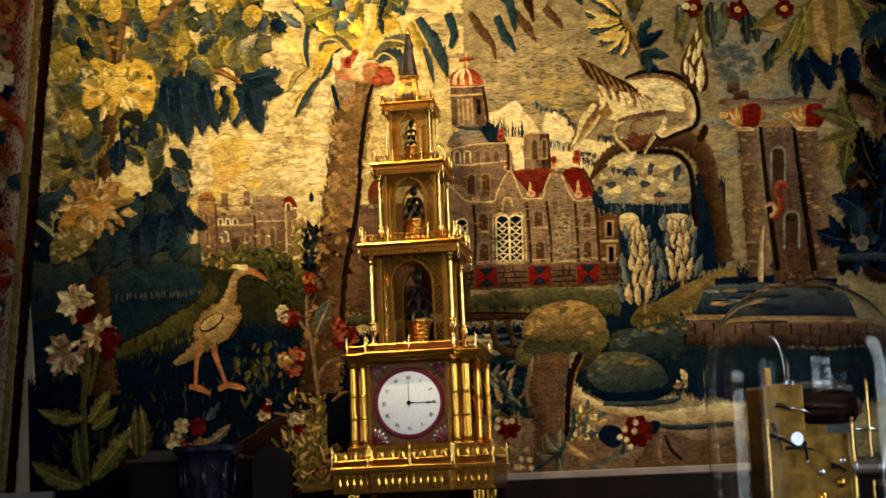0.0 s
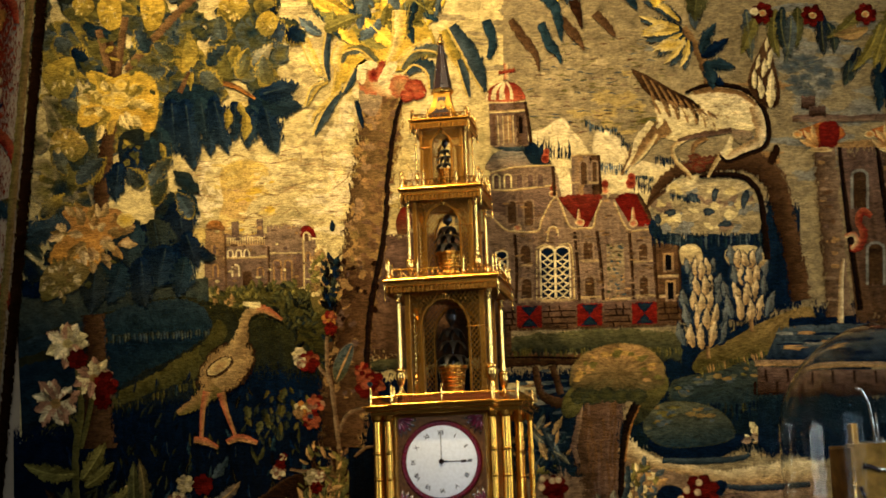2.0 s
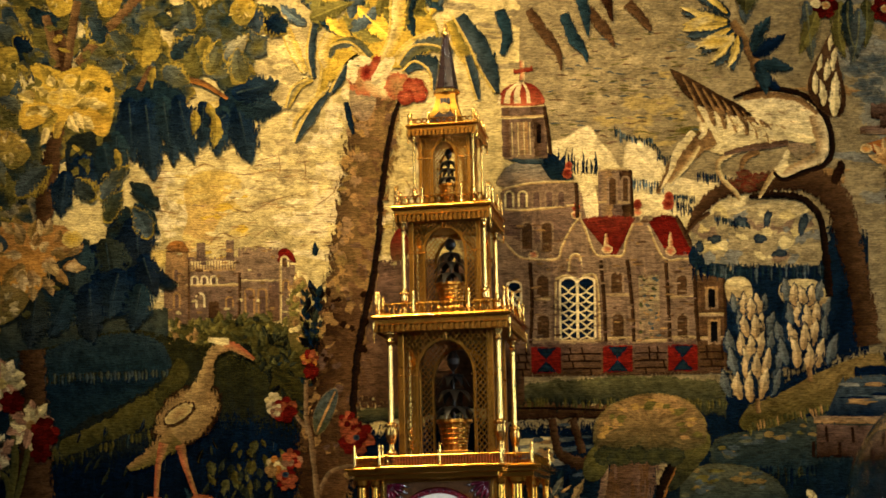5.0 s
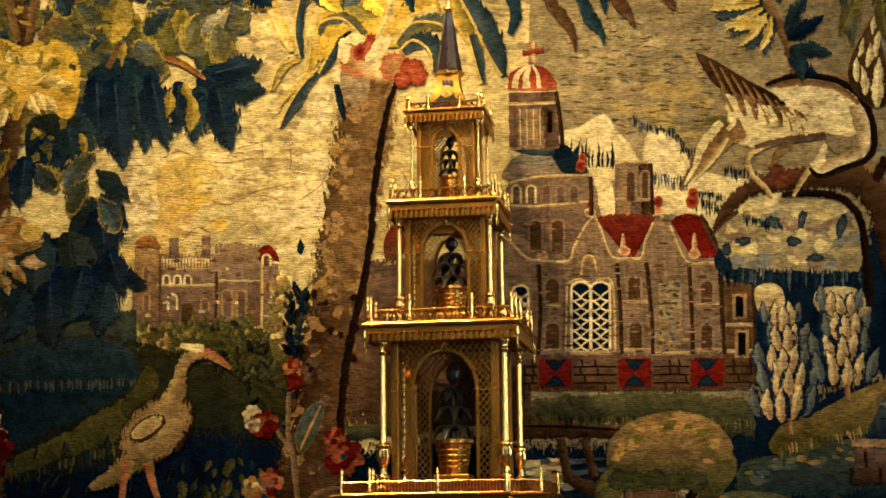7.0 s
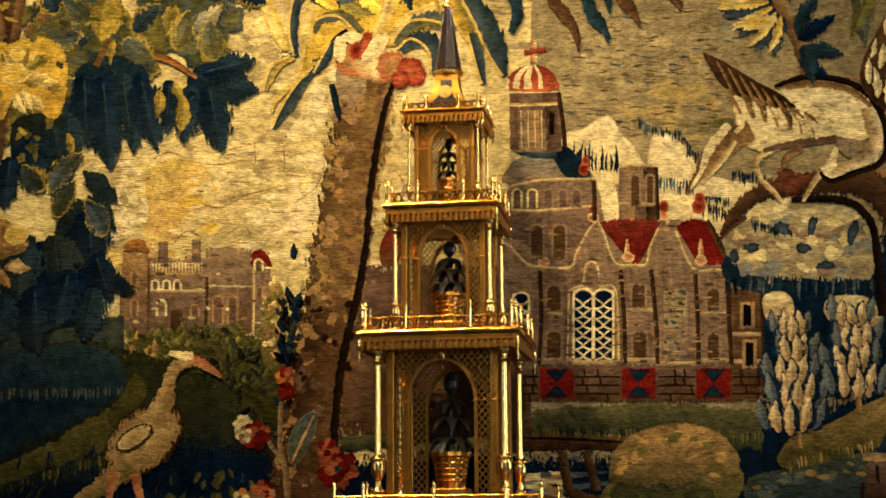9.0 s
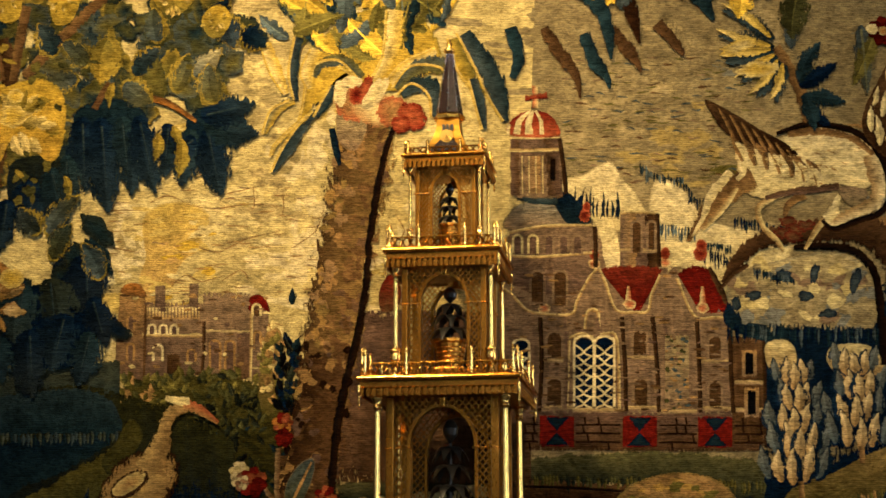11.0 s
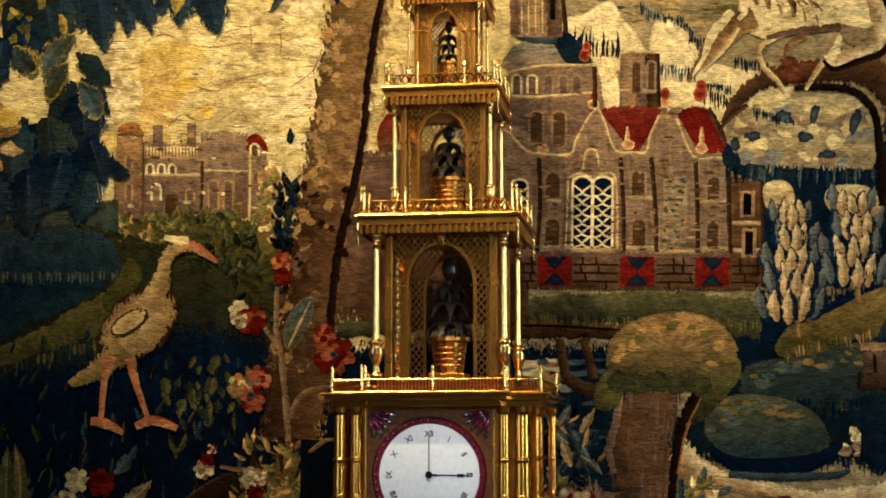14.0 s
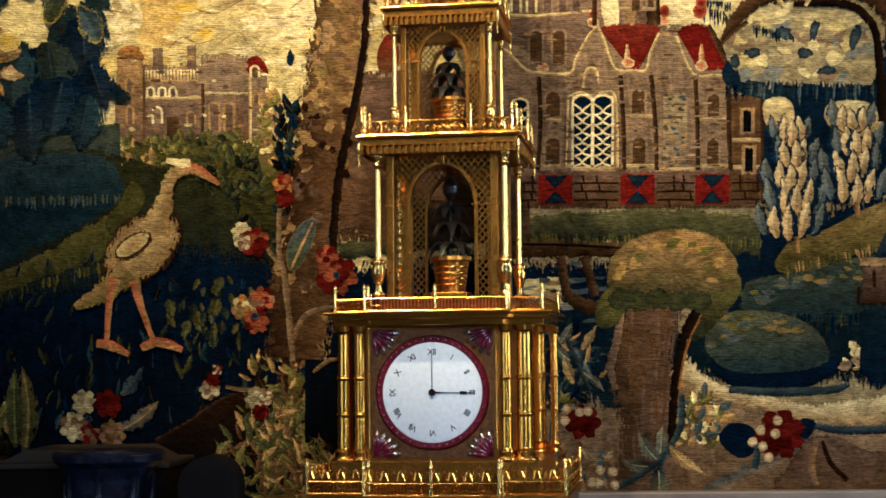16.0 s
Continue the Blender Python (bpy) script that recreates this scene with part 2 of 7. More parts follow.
# ---- the tapestry ----
SKY, PALE, CREAM, YELLOW = (0.62, 0.53, 0.28), (0.71, 0.62, 0.36), (0.76, 0.67, 0.44), (0.62, 0.47, 0.11)
GREY, TAN, BROWN, UMBER, BLACK = (0.40, 0.34, 0.21), (0.42, 0.29, 0.14), (0.19, 0.12, 0.065), (0.055, 0.030, 0.017), (0.014, 0.014, 0.016)
OLIVE, MOSS, GREEN, TEAL, SLATE, NAVY = (0.21, 0.19, 0.07), (0.115, 0.116, 0.055), (0.048, 0.056, 0.042), (0.034, 0.062, 0.076), (0.12, 0.15, 0.16), (0.012, 0.030, 0.062)
RED, CORAL, ORANGE, STONE, MAUVE = (0.25, 0.036, 0.026), (0.50, 0.19, 0.10), (0.55, 0.29, 0.09), (0.33, 0.25, 0.17), (0.22, 0.155, 0.12)
HAZE = (0.30, 0.30, 0.26)
rng = random.Random(7)
STUFF = {"leaf_vein", "sky_light", "castle_stone", "wall_course", "window_lattice", "water_glint", "palm_bark", "body_stitch", "berry", "parapet_joint", "sky_streak", "cloud_bar", "fan_plume", "blue_fringe", "blue_grass", "sky_crack", "dome_rib", "village_course", "village_stone", "bush_light", "tree_bark", "crown_light", "thicket_leaf", "pool_glint", "tower_stone", "leaf_ground", "blossom_petal", "yellow_fleck", "red_moss"}


def wool(col):
    """Old wool is duller and darker than its fresh dye, the dark dyes most."""
    return tuple(0.66 * q * (q / 0.5) ** 0.42 for q in col)



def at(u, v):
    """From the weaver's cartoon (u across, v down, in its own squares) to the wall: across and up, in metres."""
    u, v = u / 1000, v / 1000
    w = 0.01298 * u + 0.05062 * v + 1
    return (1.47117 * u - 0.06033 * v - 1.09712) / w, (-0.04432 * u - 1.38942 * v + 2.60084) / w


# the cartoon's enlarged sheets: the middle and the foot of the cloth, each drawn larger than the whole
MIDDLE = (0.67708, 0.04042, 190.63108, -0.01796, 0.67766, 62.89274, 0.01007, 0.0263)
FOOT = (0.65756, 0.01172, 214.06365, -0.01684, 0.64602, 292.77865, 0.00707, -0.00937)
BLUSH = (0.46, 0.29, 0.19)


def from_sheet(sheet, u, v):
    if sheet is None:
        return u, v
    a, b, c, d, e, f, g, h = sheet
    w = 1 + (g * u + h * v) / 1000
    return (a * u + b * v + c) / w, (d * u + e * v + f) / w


class Cloth:
    """Motifs woven into the tapestry, each lying a hair over those before it."""

    def __init__(self):
        self.depth, self.made, self.nest, self.serial, self.sheet = 0.0, {}, 0, 0, None

    def over(self):
        self.depth += 0.00004

    def add(self, name, points, colours, faces, wholes=None):
        key = (name, 0) if name in STUFF else (name, self.serial)
        verts, cols, polys = self.made.setdefault(key, ([], [], []))
        y = -0.006 - 0.35 * self.depth - rng.random() * 0.0000012
        base = len(verts)
        for (u, v), col, whole in zip(points, colours, wholes or [1.0] * len(points)):
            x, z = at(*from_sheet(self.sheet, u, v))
            verts.append((x, y, z))
            cols.append((*wool(col), whole))
        polys.extend([tuple(base + k for k in f) for f in faces])

    def finish(self, parent):
        for (name, _), (verts, cols, polys) in self.made.items():
            data = bpy.data.meshes.new(name)
            data.from_pydata(verts, [], polys)
            layer = data.color_attributes.new("dye", "FLOAT_COLOR", "POINT")
            layer.data.foreach_set("color", np.array(cols, dtype=np.float32).ravel())
            data.materials.append(WOVEN)
            ob = new(name, data)
            ob.parent = parent
            if name in STUFF:
                tagged(ob, kind="stuff")


cloth = Cloth()


def motif(draw):
    """Each outermost motif becomes a part of its own; scattered leaves stay together."""
    def drawn(name, *given, **named):
        if cloth.nest == 0:
            cloth.serial += 1
            cloth.depth += 0.0000015 if name in STUFF else 0.000005
        cloth.nest += 1
        draw(name, *given, **named)
        cloth.nest -= 1
    return drawn



def shade(col, k):
    return tuple(max(0.004, q * k) for q in col)


def blend(a, b, k):
    return tuple(p * (1 - k) + q * k for p, q in zip(a, b))


@motif
def fan(name, pts, edge, heart):
    """A filled outline, its heart of another dye than its edge."""
    u = sum(p[0] for p in pts) / len(pts)
    v = sum(p[1] for p in pts) / len(pts)
    n = len(pts)
    size = sum(math.hypot(p[0] - u, p[1] - v) for p in pts) / n
    rim = 0.55 if size < 16 else 0.42 if size < 50 else 0.25
    mid = [((p[0] * 0.55 + u * 0.45), (p[1] * 0.55 + v * 0.45)) for p in pts]
    cols = [blend(edge, heart, rng.random() * 0.2) for _ in pts] + [blend(edge, heart, 0.5 + rng.random() * 0.4) for _ in pts] + [heart]
    faces = [(k, (k + 1) % n, n + (k + 1) % n, n + k) for k in range(n)] + [(n + k, n + (k + 1) % n, 2 * n) for k in range(n)]
    cloth.add(name, list(pts) + mid + [(u, v)], cols, faces, [rim] * n + [0.97] * n + [1.0])


@motif
def blob(name, u, v, ru, rv, edge, heart=None, rot=0.0, rough=0.1, n=26):
    c, s = math.cos(radians(rot)), math.sin(radians(rot))
    pts = []
    for k in range(n):
        a = 2 * math.pi * k / n
        q = 1 + rng.uniform(-rough, rough)
        p, r = ru * q * math.cos(a), rv * q * math.sin(a)
        pts.append((u + c * p - s * r, v + s * p + c * r))
    fan(name, pts, edge, heart or edge)


@motif
def leaf(name, u, v, length, angle, width, col, tip=None, rib=True, lobes=0):
    """A pointed leaf from its stalk at u, v, one half lighter than the other, with a midrib."""
    tip = tip or shade(col, 1.5)
    a = radians(angle)
    c, s = math.cos(a), math.sin(a)
    bend = rng.uniform(-0.18, 0.18) * length
    rows = 9 if not lobes else 4 * lobes + 1
    for side, dark in ((1, 0.8), (-1, 1.15)):
        pts, cols, faces, wholes = [], [], [], []
        for k in range(rows):
            q = k / (rows - 1)
            w = width * math.sin(math.pi * min(1, q * 0.93 + 0.04)) ** 0.8 * (1.18 - 0.42 * q)
            if lobes:
                w *= 0.62 + 0.38 * (1 - abs(((q * lobes) % 1) - 0.45))
            off = bend * 4 * q * (1 - q) * 0.5
            for r in (0.0, side * w):
                p = (q * length, off + r)
                pts.append((u + c * p[0] - s * p[1], v + s * p[0] + c * p[1]))
                cols.append(shade(blend(col, tip, q * 0.8 if r == 0 else q * 0.5 + rng.random() * 0.25), dark))
                wholes.append(1.0 if r == 0 else 0.32)
        for k in range(rows - 1):
            faces.append((2 * k, 2 * k + 1, 2 * k + 3, 2 * k + 2))
        cloth.add(name, pts, cols, faces, wholes)
    if rib and length > 24:
        ribcol = shade(blend(tip, OLIVE, 0.3), 1.35)
        ends = [(u + c * q * length - s * bend * 2 * q * (1 - q), v + s * q * length + c * bend * 2 * q * (1 - q)) for q in (0.05, 0.35, 0.65, 0.92)]
        cloth.depth += 0.000028
        stroke(name, [(p[0], p[1], 0.020 * length * (1 - 0.2 * k)) for k, p in enumerate(ends)], ribcol, jag=0.1)
        cloth.depth -= 0.000028


def spline(rows, fine=6):
    out = []
    for k in range(len(rows) - 1):
        p0, p1, p2, p3 = rows[max(k - 1, 0)], rows[k], rows[k + 1], rows[min(k + 2, len(rows) - 1)]
        for j in range(fine):
            t = j / fine
            out.append(tuple(0.5 * (2 * b + (c - a) * t + (2 * a - 5 * b + 4 * c - d) * t * t + (3 * b - a - 3 * c + d) * t ** 3) for a, b, c, d in zip(p0, p1, p2, p3)))
    out.append(tuple(rows[-1]))
    return out


@motif
def stroke(name, rows, col, other=None, jag=0.08, fine=6):
    """A band of changing width along rows of (u, v, half width); other is the dye of its far side."""
    other = other or col
    line = spline(rows, fine)
    pts, cols, faces, wholes = [], [], [], []
    for k, (u, v, w) in enumerate(line):
        a, b = line[max(k - 1, 0)], line[min(k + 1, len(line) - 1)]
        d = math.hypot(b[0] - a[0], b[1] - a[1]) or 1
        nu, nv = -(b[1] - a[1]) / d, (b[0] - a[0]) / d
        for j, q in enumerate((-1, -0.3, 0.3, 1)):
            g = w * q * (1 + (rng.uniform(-jag, jag) if abs(q) == 1 else 0))
            pts.append((u + nu * g, v + nv * g))
            cols.append(shade(blend(col, other, (j / 3)), rng.uniform(0.85, 1.12)))
            wholes.append(min(0.9, 0.26 + 0.5 * max(0, 1 - w / 9)) if abs(q) == 1 else 1.0)
    for k in range(len(line) - 1):
        for j in range(3):
            faces.append((4 * k + j, 4 * k + j + 1, 4 * k + j + 5, 4 * k + j + 4))
    cloth.add(name, pts, cols, faces, wholes)


@motif
def field(name, top, bottom, col, low=None, saw=5.0):
    """Ground below a wavy line of (u, v) down to a second one, with combed edges."""
    low = low or col
    a, b = spline(top, 14), spline(bottom, 14)
    n = max(len(a), len(b))
    pts, cols, faces, wholes = [], [], [], []
    steps = 7
    ragged = 0.22 if saw > 3 else 0.5
    for k in range(n):
        p, q = a[min(len(a) - 1, round(k * (len(a) - 1) / (n - 1)))], b[min(len(b) - 1, round(k * (len(b) - 1) / (n - 1)))]
        j0, j1 = rng.uniform(-saw, saw), rng.uniform(-saw, saw)
        for j in range(steps):
            t = j / (steps - 1)
            pts.append((p[0] * (1 - t) + q[0] * t, (p[1] + j0) * (1 - t) + (q[1] + j1) * t))
            cols.append(shade(blend(col, low, min(1, max(0, t + rng.uniform(-0.15, 0.15)))), rng.uniform(0.82, 1.15)))
            wholes.append(1.0 if saw == 0 else (ragged if j in (0, steps - 1) else 0.97 if j in (1, steps - 2) else 1.0))
    for k in range(n - 1):
        for j in range(steps - 1):
            m = k * steps + j
            faces.append((m, m + 1, m + steps + 1, m + steps))
    cloth.add(name, pts, cols, faces, wholes)


@motif
def pane(name, u0, v0, u1, v1, col, low=None, lean=0.0, jag=1.5):
    field(name, [(u0, v0), (u1, v0)], [(u0 + lean, v1), (u1 + lean, v1)], col, low, jag)


def clump(name, u, v, ru, rv, n, dyes, size, spread=(0, 360), slim=0.3, lobes=0):
    """Leaves scattered within an oval."""
    STUFF.add(name)
    for k in range(n):
        a, q = rng.uniform(0, 2 * math.pi), math.sqrt(rng.random())
        length = size * rng.uniform(0.6, 1.3)
        col = rng.choice(dyes)
        leaf(name, u + ru * q * math.cos(a), v + rv * q * math.sin(a), length, rng.uniform(*spread), length * slim * rng.uniform(0.7, 1.2), shade(col, rng.uniform(0.75, 1.2)), rib=rng.random() < 0.3, lobes=lobes)


@motif
def flower(name, u, v, size, dyes, petals=7, eye=YELLOW):
    for k in range(petals):
        a = 360 * k / petals + rng.uniform(-14, 14)
        col = shade(dyes[k % len(dyes)], 0.78 * rng.uniform(0.75, 1.15)) if name == "blossom" else dyes[k % len(dyes)]
        leaf(name, u + 0.12 * size * math.cos(radians(a)), v + 0.12 * size * math.sin(radians(a)), size * rng.uniform(0.8, 1.1), a, size * 0.36, col, shade(col, 1.25), rib=False)
    cloth.over()
    blob(name, u, v, size * 0.24, size * 0.22, eye, shade(eye, 0.6))


@motif
def shape(name, pts, top, low, rim):
    """A rounded outline through a few points, dyed from top to low, its edge of a third dye."""
    n = len(pts)
    line = []
    for k in range(n):
        p0, p1, p2, p3 = (pts[(k + j) % n] for j in (-1, 0, 1, 2))
        steps = max(2, int(math.hypot(p2[0] - p1[0], p2[1] - p1[1]) / 7))
        for j in range(steps):
            t = j / steps
            line.append(tuple(0.5 * (2 * b + (c - a) * t + (2 * a - 5 * b + 4 * c - d) * t * t + (3 * b - a - 3 * c + d) * t ** 3) for a, b, c, d in zip(p0, p1, p2, p3)))
    m = len(line)
    lo, hi = min(p[1] for p in line), max(p[1] for p in line)
    u, v = sum(p[0] for p in line) / m, sum(p[1] for p in line) / m
    spots, cols, wholes = [], [], []
    for q, whole in ((1.0, 0.35), (0.92, 0.97), (0.66, 1.0), (0.33, 1.0)):
        for p in line:
            s = (u + (p[0] - u) * q, v + (p[1] - v) * q)
            spots.append(s)
            t = min(1, max(0, (s[1] - lo) / (hi - lo) + rng.uniform(-0.14, 0.14)))
            col = shade(blend(top, low, t), rng.uniform(0.86, 1.14))
            cols.append(blend(col, rim, 0.6) if q == 1.0 else col)
            wholes.append(whole)
    spots.append((u, v))
    cols.append(blend(top, low, 0.5))
    wholes.append(1.0)
    faces = [(r * m + k, r * m + (k + 1) % m, (r + 1) * m + (k + 1) % m, (r + 1) * m + k) for r in range(3) for k in range(m)]
    faces += [(3 * m + k, 3 * m + (k + 1) % m, 4 * m) for k in range(m)]
    cloth.add(name, spots, cols, faces, wholes)


@motif
def comb(name, u0, v0, u1, v1, length, pitch, dyes, angle):
    """Close hatching strokes along a line, as the weaver shades one dye into the next."""
    n = max(2, int(math.hypot(u1 - u0, v1 - v0) / pitch))
    for k in range(n + 1):
        q, col = k / n, rng.choice(dyes)
        leaf(name, u0 + (u1 - u0) * q + rng.uniform(-1, 1), v0 + (v1 - v0) * q + rng.uniform(-3, 3), length * rng.uniform(0.6, 1.25), angle + rng.uniform(-5, 5), pitch * rng.uniform(0.4, 0.7), col, shade(col, 1.15), False)


@motif
def rose(name, u, v, size, dyes):
    """A round blossom of overlapping scalloped petals."""
    turn = rng.uniform(0, 360)
    for ring, (far, r, n) in enumerate(((0.62, 0.44, 7), (0.30, 0.36, 4))):
        for k in range(n):
            a = radians(turn + 40 * ring + 360 * k / n + rng.uniform(-10, 10))
            col = shade(dyes[k % len(dyes)], rng.uniform(0.5, 0.95))
            blob(name, u + far * size * math.cos(a), v + far * size * math.sin(a), size * r, size * r * 0.85, shade(col, 0.8), col, math.degrees(a), 0.14, 14)
            cloth.depth += 0.00001


@motif
def arch_window(name, u, v, w, h, rim, dark):
    stroke(name, [(u - w, v + h, 2.2), (u - w, v + w, 2.2), (u - w * 0.7, v + w * 0.25, 2.2), (u, v, 2.2), (u + w * 0.7, v + w * 0.25, 2.2), (u + w, v + w, 2.2), (u + w, v + h, 2.2)], rim)
    pane(name, u - w + 2, v + w * 0.7, u + w - 2, v + h, dark)
    blob(name, u, v + w * 0.8, w - 2, w * 0.6, dark)


# the ground of the cloth, and its sky
pane("sky", 60, -330, 820, 980, blend(SKY, PALE, 0.4), SKY, 0, 0)
pane("sky", 820, -330, 1760, 980, GREY, GREY, 0, 0)
cloth.over()
for k in range(190):
    u, v = rng.uniform(90, 1500), rng.uniform(-200, 420)
    right = u > 820
    blob("sky_streak", u, v, rng.uniform(14, 70), rng.uniform(3, 12), rng.choice((GREY, HAZE, GREY, TAN, OLIVE, shade(GREY, 1.2)) if right else (PALE, SKY, CREAM, PALE, blend(SKY, YELLOW, 0.4), blend(SKY, GREY, 0.5))), None, rng.uniform(-8, 8), 0.35, 16)
cloth.over()
for u, v, ru, rv, col in ((470, 260, 120, 50, PALE), (570, 230, 34, 110, CREAM), (540, 330, 70, 40, CREAM), (345, 300, 30, 60, CREAM), (700, 250, 30, 90, CREAM), (500, 120, 40, 50, blend(SKY, GREY, 0.6)), (1000, 120, 120, 60, GREY), (900, 110, 60, 60, shade(GREY, 1.15)), (990, 160, 50, 50, blend(GREY, YELLOW, 0.35)), (1320, 160, 90, 90, HAZE), (1340, 60, 90, 60, HAZE), (1300, 110, 60, 50, SLATE), (860, 30, 90, 40, GREY), (130, 230, 26, 80, GREY)):
    for k in range(18):
        blob("sky_light", u + rng.gauss(0, 0.5) * ru, v + rng.gauss(0, 0.5) * rv, ru * rng.uniform(0.12, 0.4), rv * rng.uniform(0.06, 0.22), blend(col, GREY if u > 820 else SKY, 0.4), col, rng.uniform(-8, 8), 0.35, 14)
cloth.over()

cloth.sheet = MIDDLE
shape("sky_glow", [(255, 330), (262, 300), (300, 280), (345, 282), (375, 305), (352, 330), (368, 360), (330, 385), (300, 440), (268, 470), (250, 420), (262, 380)], blend(SKY, YELLOW, 0.6), blend(SKY, ORANGE, 0.4), PALE)
for k in range(26):
    blob("sky_light", rng.uniform(250, 380), rng.uniform(290, 470), rng.uniform(8, 24), rng.uniform(3, 9), rng.choice((YELLOW, PALE, blend(YELLOW, PALE, 0.5), blend(SKY, ORANGE, 0.4))), None, rng.uniform(-15, 15), 0.3, 12)
for u, v, ru, rv in ((480, 240, 40, 28), (470, 295, 56, 20), (190, 310, 30, 40), (420, 355, 50, 10), (700, 480, 20, 70)):
    for k in range(9):
        blob("sky_light", u + rng.gauss(0, 0.5) * ru, v + rng.gauss(0, 0.5) * rv, ru * rng.uniform(0.15, 0.5), rv * rng.uniform(0.15, 0.4), blend(blend(GREY, STONE, rng.random() * 0.6), SKY, 0.55), None, 0, 0.3, 12)
cloth.over()
for p in (((150, 365), (200, 362), (260, 372)), ((150, 300), (210, 296), (255, 296)), ((160, 330), (200, 334), (250, 330)), ((265, 285), (300, 270), (330, 282)), ((330, 284), (380, 292), (440, 284), (500, 288)), ((350, 358), (390, 368), (440, 345), (500, 330)), ((380, 272), (420, 262), (470, 250)), ((450, 250), (452, 280), (448, 300)), ((500, 250), (504, 285), (500, 305)), ((300, 440), (330, 410), (360, 420), (400, 410)), ((260, 470), (240, 500), (250, 520)), ((395, 420), (430, 400), (445, 420)), ((520, 360), (560, 330), (575, 290)), ((700, 300), (716, 330), (700, 350)), ((680, 420), (690, 380), (700, 372))):
    stroke("sky_crack", [(q[0], q[1], 1.1 if 0 < k < len(p) - 1 else 0.4) for k, q in enumerate(p)], blend(TAN, BROWN, 0.4), TAN, jag=0.7)
for k in range(90):
    u, v = rng.uniform(150, 560), rng.uniform(250, 500)
    stroke("sky_crack", [(u, v, 0.4), (u + rng.uniform(5, 12), v + rng.uniform(-2, 2), 1.2), (u + rng.uniform(14, 30), v + rng.uniform(-2, 2), 0.4)], rng.choice((TAN, STONE, TAN)), jag=0.4, fine=2)
for k in range(170):
    u, v = rng.uniform(990, 1330), rng.uniform(20, 250)
    stroke("sky_crack", [(u, v, 0.4), (u + rng.uniform(5, 12), v + rng.uniform(-2, 2), 1.5), (u + rng.uniform(14, 26), v + rng.uniform(-4, 4), 0.4)], rng.choice((SLATE, OLIVE, STONE, BROWN)), jag=0.4, fine=2)
cloth.over()

# snow slopes and blue combed clouds behind the castle
shape("snow_slope", [(985, 300), (990, 240), (1030, 228), (1060, 208), (1082, 206), (1100, 235), (1130, 270), (1140, 310), (1080, 330), (1030, 320)], CREAM, PALE, GREY)
shape("snow_slope", [(1150, 245), (1180, 235), (1215, 262), (1240, 300), (1300, 320), (1380, 330), (1400, 360), (1340, 420), (1290, 450), (1250, 430), (1200, 390), (1165, 400), (1145, 330)], CREAM, PALE, GREY)
shape("snow_slope", [(1035, 300), (1060, 296), (1085, 310), (1095, 395), (1050, 395)], PALE, CREAM, TAN)
cloth.over()
for u0, v0, u1, v1, ln, col in ((1140, 224, 1205, 232, 16, SLATE), (1200, 232, 1218, 252, 18, TEAL), (1216, 262, 1256, 276, 18, NAVY), (1160, 312, 1225, 322, 26, SLATE), (1130, 205, 1148, 220, 22, SLATE), (1238, 352, 1302, 378, 26, NAVY), (1298, 300, 1392, 318, 22, NAVY), (1240, 345, 1290, 352, 16, TEAL)):
    comb("blue_cloud", u0, v0, u1, v1, ln, 5, (col, shade(col, 1.6), TEAL), 90)
comb("blue_grass", 1000, 300, 1092, 306, 44, 6, (NAVY, TEAL, NAVY), 270)
cloth.over()

# the village on the hill
shape("village", [(215, 590), (216, 470), (222, 436), (240, 428), (262, 440), (264, 590)], TAN, MAUVE, BROWN)
pane("village", 262, 458, 366, 592, STONE, MAUVE)
pane("village", 364, 440, 446, 600, STONE, blend(STONE, MAUVE, 0.6))
pane("village", 424, 505, 446, 602, MAUVE, BROWN)
pane("village", 445, 466, 479, 604, STONE, MAUVE)
cloth.over()
shape("village_roof", [(218, 440), (228, 426), (248, 424), (264, 440), (262, 450), (240, 446)], ORANGE, BROWN, UMBER)
pane("village_chimney", 280, 428, 298, 466, STONE, MAUVE)
pane("village_chimney", 340, 424, 356, 470, STONE, MAUVE)
pane("village_wall", 264, 466, 358, 486, PALE, TAN)
pane("village_wall", 258, 512, 366, 518, PALE, TAN)
pane("village_wall", 366, 505, 446, 510, PALE, STONE)
shape("village_roof", [(443, 468), (446, 448), (460, 442), (474, 450), (482, 474), (470, 470), (452, 472)], RED, shade(RED, 0.8), UMBER)
cloth.over()
for k in range(16):
    stroke("village_course", [(268 + 5.8 * k, 466, 0.9), (268 + 5.8 * k, 484, 0.9)], MAUVE, fine=1)
for u in (275, 295, 314):
    arch_window("village_window", u, 497, 6, 16, CREAM, MAUVE)
arch_window("village_window", 286, 532, 8, 28, CREAM, STONE)
arch_window("village_window", 458, 460, 7, 20, PALE, BROWN)
for u, v, w, h in ((345, 540, 7, 22), (386, 524, 9, 50), (412, 524, 8, 50), (460, 508, 6, 30), (238, 480, 6, 24), (238, 530, 6, 30)):
    arch_window("village_window", u, v, w, h, TAN, MAUVE)
pane("village_door", 302, 548, 324, 590, BROWN, UMBER)
stroke("village_shade", [(366, 490, 3), (366, 540, 3), (362, 590, 3)], UMBER, BROWN)
stroke("village_light", [(449, 476, 2.5), (449, 530, 2.5), (448, 600, 2)], PALE, TAN)
stroke("village_shade", [(264, 460, 2), (263, 520, 2.5), (262, 590, 2)], BROWN)
